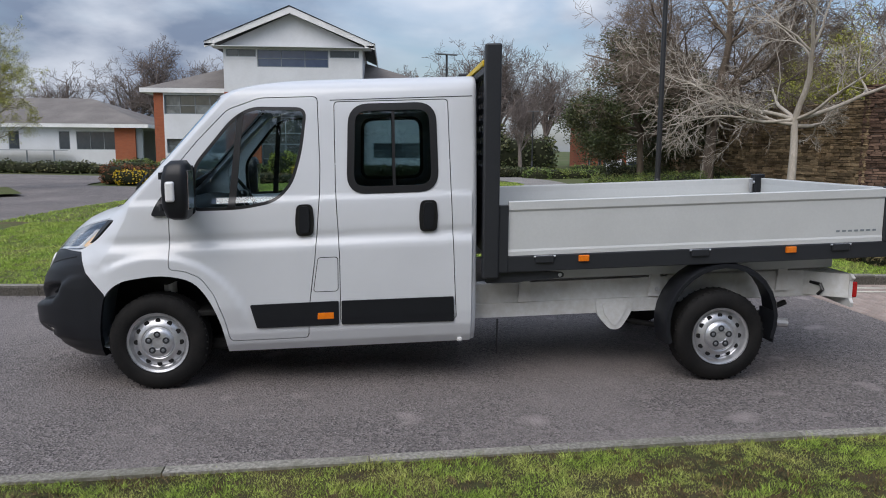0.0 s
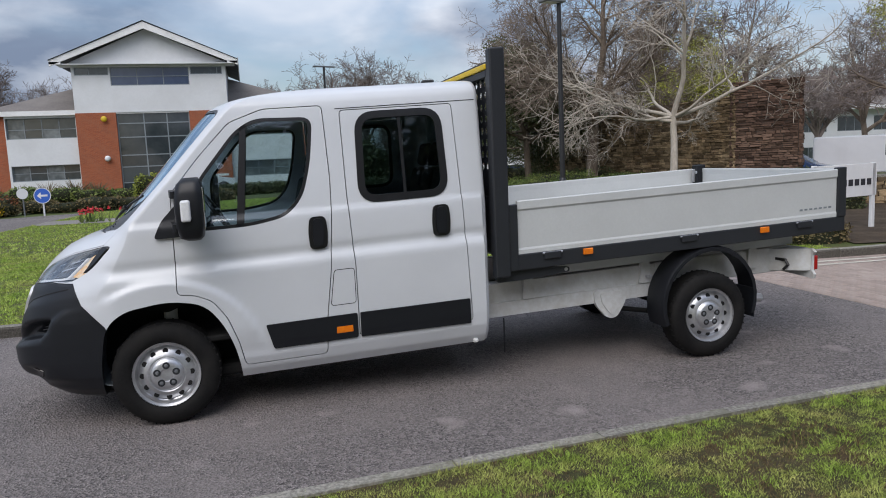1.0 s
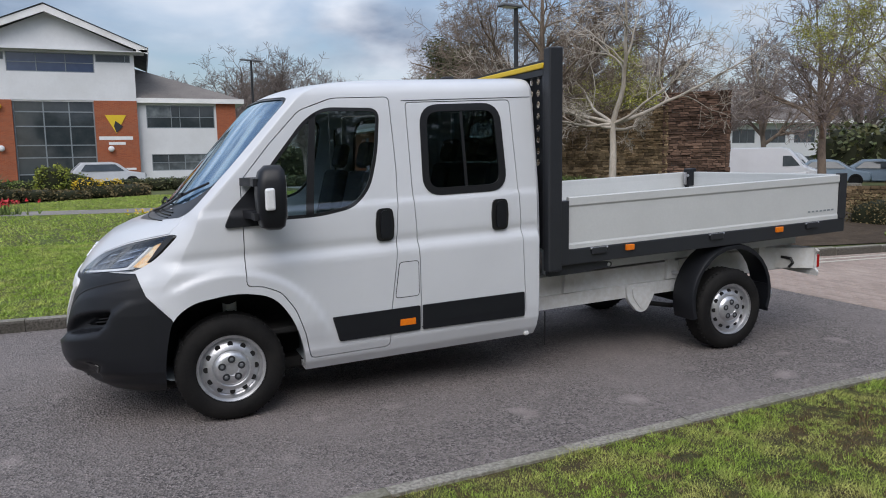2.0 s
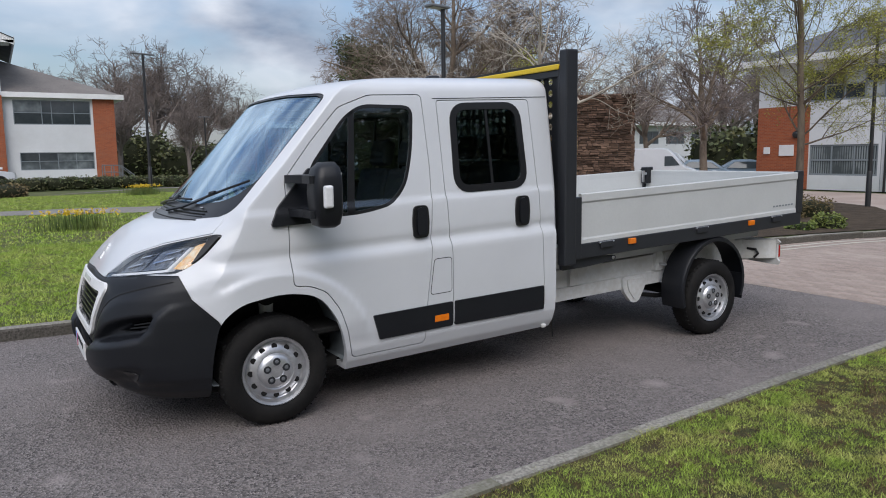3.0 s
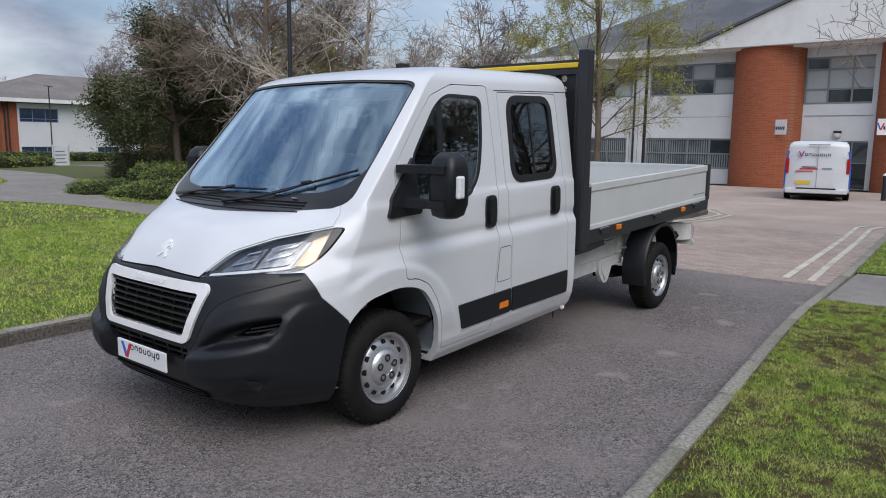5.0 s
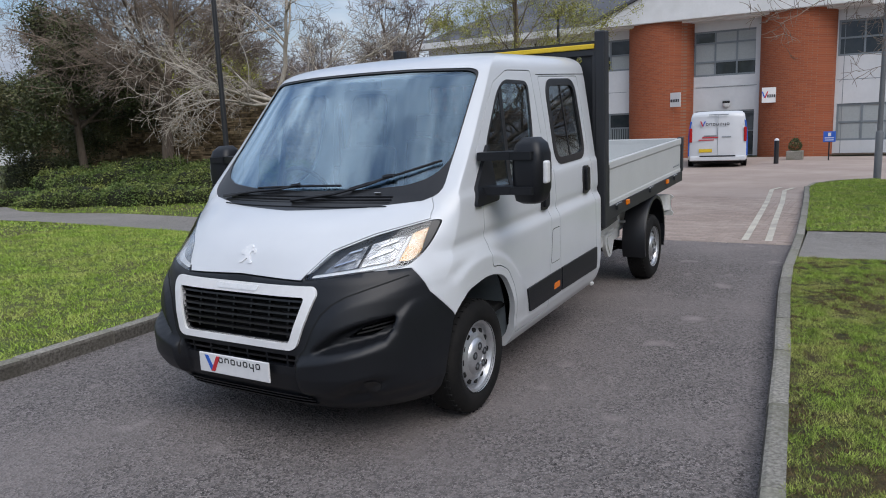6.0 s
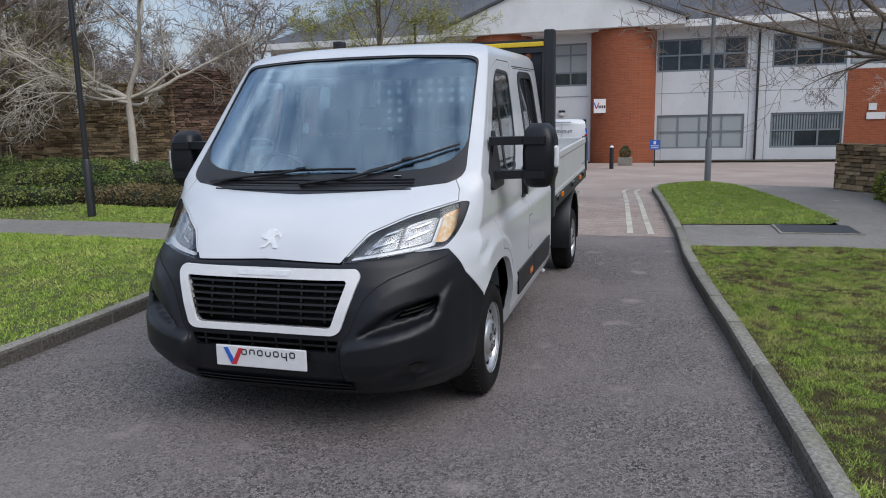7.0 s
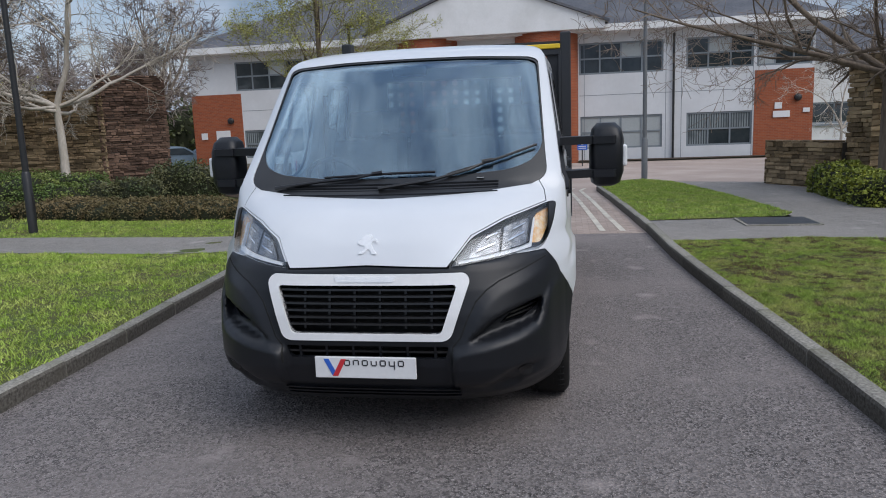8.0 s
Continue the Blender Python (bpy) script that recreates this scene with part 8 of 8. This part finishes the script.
def vehicle(name, label, category, m, profile, width, glassy, wheels, paint, roof_in=0.12, belt=1.0, r=0.33, lamps=()):
    """A parked vehicle from its side outline (x, z), narrowed above the belt line."""
    t = thing(name, label, category, m)
    bm = bmesh.new()
    prism(bm, rounded(profile, 0.10, 4), "y", -width / 2, width / 2)
    bmesh.ops.subdivide_edges(bm, edges=[e for e in bm.edges if abs(e.verts[0].co.y - e.verts[1].co.y) > 0.5], cuts=6)
    top = max(v.co.z for v in bm.verts)
    x_lo, x_hi = min(v.co.x for v in bm.verts), max(v.co.x for v in bm.verts)

    def shape(c):
        k = 1 - roof_in * max(0.0, (c.z - belt) / (top - belt)) ** 1.4
        q = abs(c.y) / (width / 2)
        sx = 1 - 0.05 * q ** 4
        mid = (x_lo + x_hi) / 2
        return Vector((mid + (c.x - mid) * sx, c.y * k, c.z - 0.03 * q ** 4 * max(0.0, (c.z - belt) / (top - belt))))

    for v in bm.verts:
        v.co = shape(v.co)
    bmesh.ops.bevel(bm, geom=[e for e in bm.edges if len(e.link_faces) == 2 and e.calc_face_angle(0) > 1.0], offset=0.05, segments=3, affect="EDGES")
    body = part("body", bm, paint, t, "", 40)
    for kind, poly in glassy:
        if kind == "side":
            for s in (-1, 1):
                gb = bmesh.new()
                prism(gb, rounded(poly, 0.05, 3), "y", s * (width / 2 - 0.03), s * (width / 2 + 0.004))
                for v in gb.verts:
                    v.co = shape(v.co)
                part("window", gb, M_PANE, t)
        else:
            gb = bmesh.new()
            (xa, za), (xb, zb), inset = poly
            nrm = Vector((zb - za, xa - xb)).normalized() * (0.012 if kind == "front" else -0.012)
            hw = width / 2 - inset
            v = [gb.verts.new(shape(Vector((x + nrm.x * s2, y, z + nrm.y * s2)))) for s2 in (1, -1) for x, y, z in ((xa, -hw, za), (xa, hw, za), (xb, hw, zb), (xb, -hw, zb))]
            for f in ((0, 1, 2, 3), (7, 6, 5, 4), (0, 4, 5, 1), (1, 5, 6, 2), (2, 6, 7, 3), (3, 7, 4, 0)):
                gb.faces.new([v[i] for i in f])
            bmesh.ops.recalc_face_normals(gb, faces=gb.faces[:])
            part("windscreen", gb, M_PANE, t)
    for x in wheels:
        for s in (-1, 1):
            ab = bmesh.new()
            lathe(ab, [(0.0, -0.004), (r * 1.18, -0.004), (r * 1.18, 0.02), (0, 0.02)], 24, pose(x, s * width / 2, r, 0, 0, 0 if s < 0 else 180))
            part("wheel_arch", ab, M_DARK, t)
            small_wheel(t, x, s * (width / 2 + 0.012), r, s)
    for x0, x1, y0, y1, z0, z1, mt, nm in lamps:
        for s in (-1, 1):
            part(nm, bbox(x0, x1, min(s * y0, s * y1), max(s * y0, s * y1), z0, z1, 0.015, 1), mt, t)
    return t


VAN = [(0.05, 0.28), (0.0, 0.5), (0.0, 0.95), (0.06, 1.12), (0.75, 1.32), (1.55, 1.98), (1.75, 2.05), (4.80, 2.06), (4.95, 1.95), (5.02, 1.1), (5.03, 0.42), (4.95, 0.30)]
delivery = vehicle("delivery_van", "white delivery van with blue side graphics parked by the entrance", "van", pose(28.77, 2.655, -0.2, 0, 0, 190), [(x, z - 0.06) for x, z in VAN], 1.98,
        [("front", ((0.80, 1.36 - 0.06), (1.50, 1.90), 0.18)), ("side", [(0.95, 1.28), (1.55, 1.84), (2.35, 1.84), (2.35, 1.22)])], (0.95, 3.95), M_PAINT, 0.13, 1.1, 0.33)



def tail_x(y):
    """How far back the rounded tail of the parked van reaches at that distance from its middle."""
    return 2.515 * (2 - 0.05 * (abs(y) / 0.99) ** 4)


for y0, y1, z0, z1, mt, nm, lab in ((-0.62, -0.18, 0.56, 0.68, M_YELLOW, "rear_plate", "yellow plate"), (-0.006, 0.006, 0.46, 1.86, M_FRAME, "door_gap", ""), (-0.52, 0.02, 1.06, 1.10, M_SIGNRED, "lettering", "red lettering bar"),
                                  (-0.46, -0.04, 1.13, 1.15, M_INK, "lettering", ""), (-0.64, -0.12, 0.98, 1.01, M_SIGNRED, "lettering", "red lettering bar"), (0.14, 0.44, 1.08, 1.11, M_FRAME, "lettering", ""), (-0.30, 0.34, 1.86, 1.89, M_FRAME, "top_lamp", "")):
    part(nm, bbox(tail_x(max(abs(y0), abs(y1))) - 0.02, tail_x(min(abs(y0), abs(y1))) + 0.008, y0, y1, z0, z1, 0), mt, delivery, lab)
for s in (-1, 1):
    part("tail_lamp", bbox(tail_x(0.93) - 0.03, tail_x(0.90) + 0.012, min(s * 0.86, s * 0.955), max(s * 0.86, s * 0.955), 0.92, 1.42, 0.012, 1), M_RED, delivery, "narrow red tail lamp")
    part("hinge", bbox(tail_x(0.8) - 0.01, tail_x(0.8) + 0.02, s * 0.83 - 0.02, s * 0.83 + 0.02, 1.50, 1.56, 0.004, 1), M_PAINT, delivery)
    bm = bmesh.new()
    skin = [(0.999, 0.42), (0.999, 1.08), (0.975, 1.35), (0.925, 1.66)]
    for (ya, za), (yb, zb) in zip(skin, skin[1:]):
        prism(bm, [(4.86, za), (4.86, zb), (3.2 - 0.5 * (zb - 0.42), zb), (3.2 - 0.5 * (za - 0.42), za)], "y", s * (ya - 0.05), s * ya)
        for v in bm.verts[-8:]:
            k = (v.co.z - za) / (zb - za)
            v.co.y += s * (yb - ya) * k
    part("side_graphic", bm, M_SIGNBLUE, delivery, "deep blue side graphic")
part("rear_bumper", bbox(4.86, 5.075, -0.93, 0.93, 0.26, 0.42, 0.03, 2), M_PAINT, delivery)
part("bumper_step", bbox(4.90, 5.085, -0.60, 0.60, 0.40, 0.445, 0.01, 1), M_PLASTIC, delivery)
part("underside", bbox(0.4, 4.8, -0.85, 0.85, 0.14, 0.24, 0.02, 1), M_DARK, delivery)
for k, mt in ((-1, M_SIGNRED), (1, M_SIGNBLUE)):
    bm = bmesh.new()
    prism(bm, [(-0.50 + k * 0.075 - 0.02, 1.66), (-0.50 + k * 0.075 + 0.02, 1.66), (-0.48, 1.48), (-0.52, 1.48)], "x", 4.99, 5.036 - 0.002 * k)
    part("mark", bm, mt, delivery)
for k in range(7):
    ob = part("lettering", glyph(k, 0.085, 0.085, 0.020), M_INK, delivery)
    ob.matrix_basis = pose(5.038, -0.40 + 0.115 * k, 1.50, 0, 0, 180)

BIG = [(0.05, 0.30), (0.0, 0.6), (0.05, 1.05), (0.75, 1.30), (1.45, 2.12), (1.75, 2.42), (2.2, 2.52), (5.9, 2.52), (5.99, 2.35), (6.0, 0.5), (5.9, 0.35)]
pv = vehicle("panel_van", "large plain white panel van in the car park", "van", pose(33.7, 23.5, -0.27, 0, 0, 128) @ Matrix.Scale(0.87, 4), BIG, 2.05,
             [("front", ((0.82, 1.38), (1.46, 2.08), 0.2)), ("side", [(0.95, 1.35), (1.5, 1.98), (2.0, 1.98), (2.0, 1.3)])], (0.95, 4.9), M_PAINT, 0.10, 1.2, 0.36)
CAR = [(0.05, 0.26), (0.0, 0.48), (0.05, 0.72), (0.95, 0.92), (1.75, 1.42), (2.2, 1.50), (3.2, 1.48), (3.95, 1.02), (4.25, 0.92), (4.3, 0.5), (4.2, 0.28)]
CAR_GLASS = [("front", ((1.02, 0.97), (1.72, 1.40), 0.14)), ("side", [(1.25, 0.96), (1.85, 1.38), (3.1, 1.38), (3.6, 1.0)]), ("rear", ((3.92, 1.03), (3.24, 1.46), 0.14))]
blue = surf("dark blue car paint", (0.02, 0.04, 0.10), (0.025, 0.05, 0.12), big=2, fine=10, rough=0.25, coat=0.6)
silver = surf("silver car paint", (0.60, 0.61, 0.63), (0.57, 0.58, 0.60), big=2, fine=10, rough=0.3, metal=0.2, coat=0.5)
pale = surf("pale blue car paint", (0.30, 0.38, 0.46), (0.28, 0.36, 0.44), big=2, fine=10, rough=0.3, metal=0.3, coat=0.5)
SUV = [(0.05, 0.34), (0.0, 0.6), (0.06, 0.95), (1.05, 1.10), (1.75, 1.62), (2.1, 1.70), (3.9, 1.68), (4.45, 1.15), (4.5, 0.6), (4.42, 0.36)]
SUV_GLASS = [("front", ((1.10, 1.14), (1.74, 1.58), 0.15)), ("side", [(1.35, 1.12), (1.9, 1.56), (3.7, 1.56), (4.0, 1.14)]), ("rear", ((4.42, 1.2), (3.94, 1.64), 0.15))]
vehicle("suv", "silver estate car parked before the gabled office", "car", pose(-0.2, 46.6, 0.0, 0, 0, 187), SUV, 1.85, SUV_GLASS, (0.95, 3.55), silver, 0.2, 1.0, 0.36)
car = vehicle("car", "pale silver-blue car in the car park", "car", pose(37.6, 23.3, -0.30, 0, 0, 128), CAR, 1.75, CAR_GLASS, (0.85, 3.45), pale, 0.22, 0.9, 0.31)
for x, y in ((39.4, 21.4), (41.2, 19.5), (43.0, 17.6)):
    copy_thing(car, pose(x, y, -0.32, 0, 0, 128))
for o in [q for q in scene.collection.objects if q.name.split(".")[0] in ("car", "panel_van") and q.parent is None]:
    o["group"] = "vehicles in the car park"
vehicle("car", "dark blue car beside the stone wall", "car", pose(26.0, 21.0, -0.20, 0, 0, 128), CAR, 1.75, CAR_GLASS, (0.85, 3.45), blue, 0.22, 0.9, 0.31)
pv2 = copy_thing(pv, pose(36.2, 25.2, -0.30, 0, 0, 128) @ Matrix.Scale(0.88, 4))

# small things before and on the gabled office
for x, z, mt, nm, lab, cat in ((-9.15, 5.54, M_YELLOW, "alarm_box", "round yellow alarm sounder on the brick pier", "alarm"), (-9.15, 2.71, M_WHITE, "wall_lamp", "round white bulkhead lamp on the brick pier", "lamp"), (-2.36, 2.61, M_WHITE, "wall_lamp", "round white bulkhead lamp on the brick pier", "lamp")):
    q = thing(nm, lab, cat, pose(x, 51.82, z))
    bm = bmesh.new()
    lathe(bm, [(0.0, -0.16), (0.13, -0.15), (0.20, -0.09), (0.21, 0.0)], 18)
    part("case", bm, mt, q, "", 50)
    part("bracket", bbox(-0.05, 0.05, -0.02, 0.1, -0.05, 0.05, 0.004, 1), M_POST, q)
random.seed(44)
tl = thing("tulip_clump", "small clump of red and pink tulips on the lawn", "flowers")
lv, fl = Buf(), Buf()
for k in range(26):
    x, y = -4.0 + random.gauss(0, 0.26), 17.7 + random.gauss(0, 0.16)
    z = lawn_z(x, y)
    h = rnd(0.28, 0.42)
    lv.tube([Vector((x, y, z)), Vector((x + rnd(-0.03, 0.03), y, z + h))], [0.008, 0.006], 4)
    for j in range(4):
        lv.tube([Vector((x, y, z)), Vector((x + rnd(-0.1, 0.1), y + rnd(-0.1, 0.1), z + rnd(0.12, 0.24)))], [0.016, 0.003], 3)
    for j in range(5):
        a = j * math.tau / 5
        fl.leaf(Vector((x + 0.02 * math.cos(a), y + 0.02 * math.sin(a), z + h)), 0.085)
tagged(part("foliage", lv.mesh("foliage", M_HEDGE), None, tl), kind="stuff")
tagged(part("bloom_cluster", fl.mesh("bloom_cluster", M_SIGNRED), None, tl), kind="stuff")
M_STRAP = surf("bronze strap leaf", (0.16, 0.11, 0.055), (0.09, 0.085, 0.03), (0.20, 0.15, 0.08), big=1.0, fine=8, rough=0.6, per_island=0.4)
for cx, cy, h in ((-13.8, 47.5, 1.2), (-12.2, 47.0, 1.35), (-10.6, 47.4, 1.5), (-9.2, 46.8, 1.3)):
    ph = thing("flax_plant", "spiky bronze flax plant in the office bed", "plant", None, "flax plants before the gabled office")
    b = Buf()
    for k in range(70):
        a, lean = rnd(0, math.tau), rnd(0.15, 0.95)
        d = Vector((math.cos(a) * lean, math.sin(a) * lean, 1)).normalized()
        o = Vector((cx + rnd(-0.15, 0.15), cy + rnd(-0.15, 0.15), 0.0))
        ln = h * rnd(0.7, 1.1)
        b.tube([o, o + d * ln * 0.55, o + d * ln + Vector((math.cos(a), math.sin(a), 0)) * lean * 0.25 - Vector((0, 0, lean * 0.2))], [0.035, 0.03, 0.004], 3)
    tagged(part("leaves", b.mesh("leaves", M_STRAP), None, ph), kind="stuff")
rail = thing("handrail", "grey tubular handrail beside the sloping path", "handrail", pose(4.9, 46.6, 0.15))
for y in (0.0, 1.2):
    part("rail", tube(bmesh.new(), [(-0.1, y, 1.15), (0.9, y, 1.12), (1.7, y, 0.45)], 0.03, 8), M_GALV, rail, "", 40)
    part("rail", tube(bmesh.new(), [(-0.1, y, 0.70), (0.8, y, 0.68), (1.4, y, 0.25)], 0.022, 8), M_GALV, rail, "", 40)
    for x, h in ((-0.1, 1.15), (0.45, 1.13), (0.95, 1.08)):
        part("post", tube(bmesh.new(), [(x, y, -0.15), (x, y, h)], 0.028, 8), M_GALV, rail, "", 40)

# ---- block paving: single pavers nearest the asphalt, then a joined field ----
paved = bpy.data.objects["road_paved"]
PAVER = []
prng = random.Random(3)
for k in range(4):
    bm = bbox(-0.097, 0.097, -0.047, 0.047, -0.03, 0.0, 0.006, 1)
    PAVER.append(finish(bm, "paver", M_PAVER))
field = Buf()
made = 0
for i in range(64):
    x = 6.72 + i * 0.1
    for j in range(26):
        y = -2.0 + j * 0.2 + (0.1 if i % 2 else 0.0)
        if not (-2.02 + 0.04 * (x - 6.6) < y < 2.86 - 0.045 * max(0, x - 8)):
            continue
        m = pose(x, y, gz(x, y) + prng.uniform(0.0, 0.0035), prng.uniform(-0.5, 0.5), prng.uniform(-0.5, 0.5), 90 + prng.uniform(-1, 1))
        if made < 300:
            ob = new("paver", prng.choice(PAVER))
            ob.parent, ob.matrix_basis = paved, m
            made += 1
        else:
            me = PAVER[0]
            n = len(field.v)
            field.v += [tuple(m @ v.co) for v in me.vertices]
            field.f += [tuple(n + q for q in f.vertices) for f in me.polygons]
tagged(part("paver_field", field.mesh("paver_field", M_PAVERS), None, paved), kind="stuff")
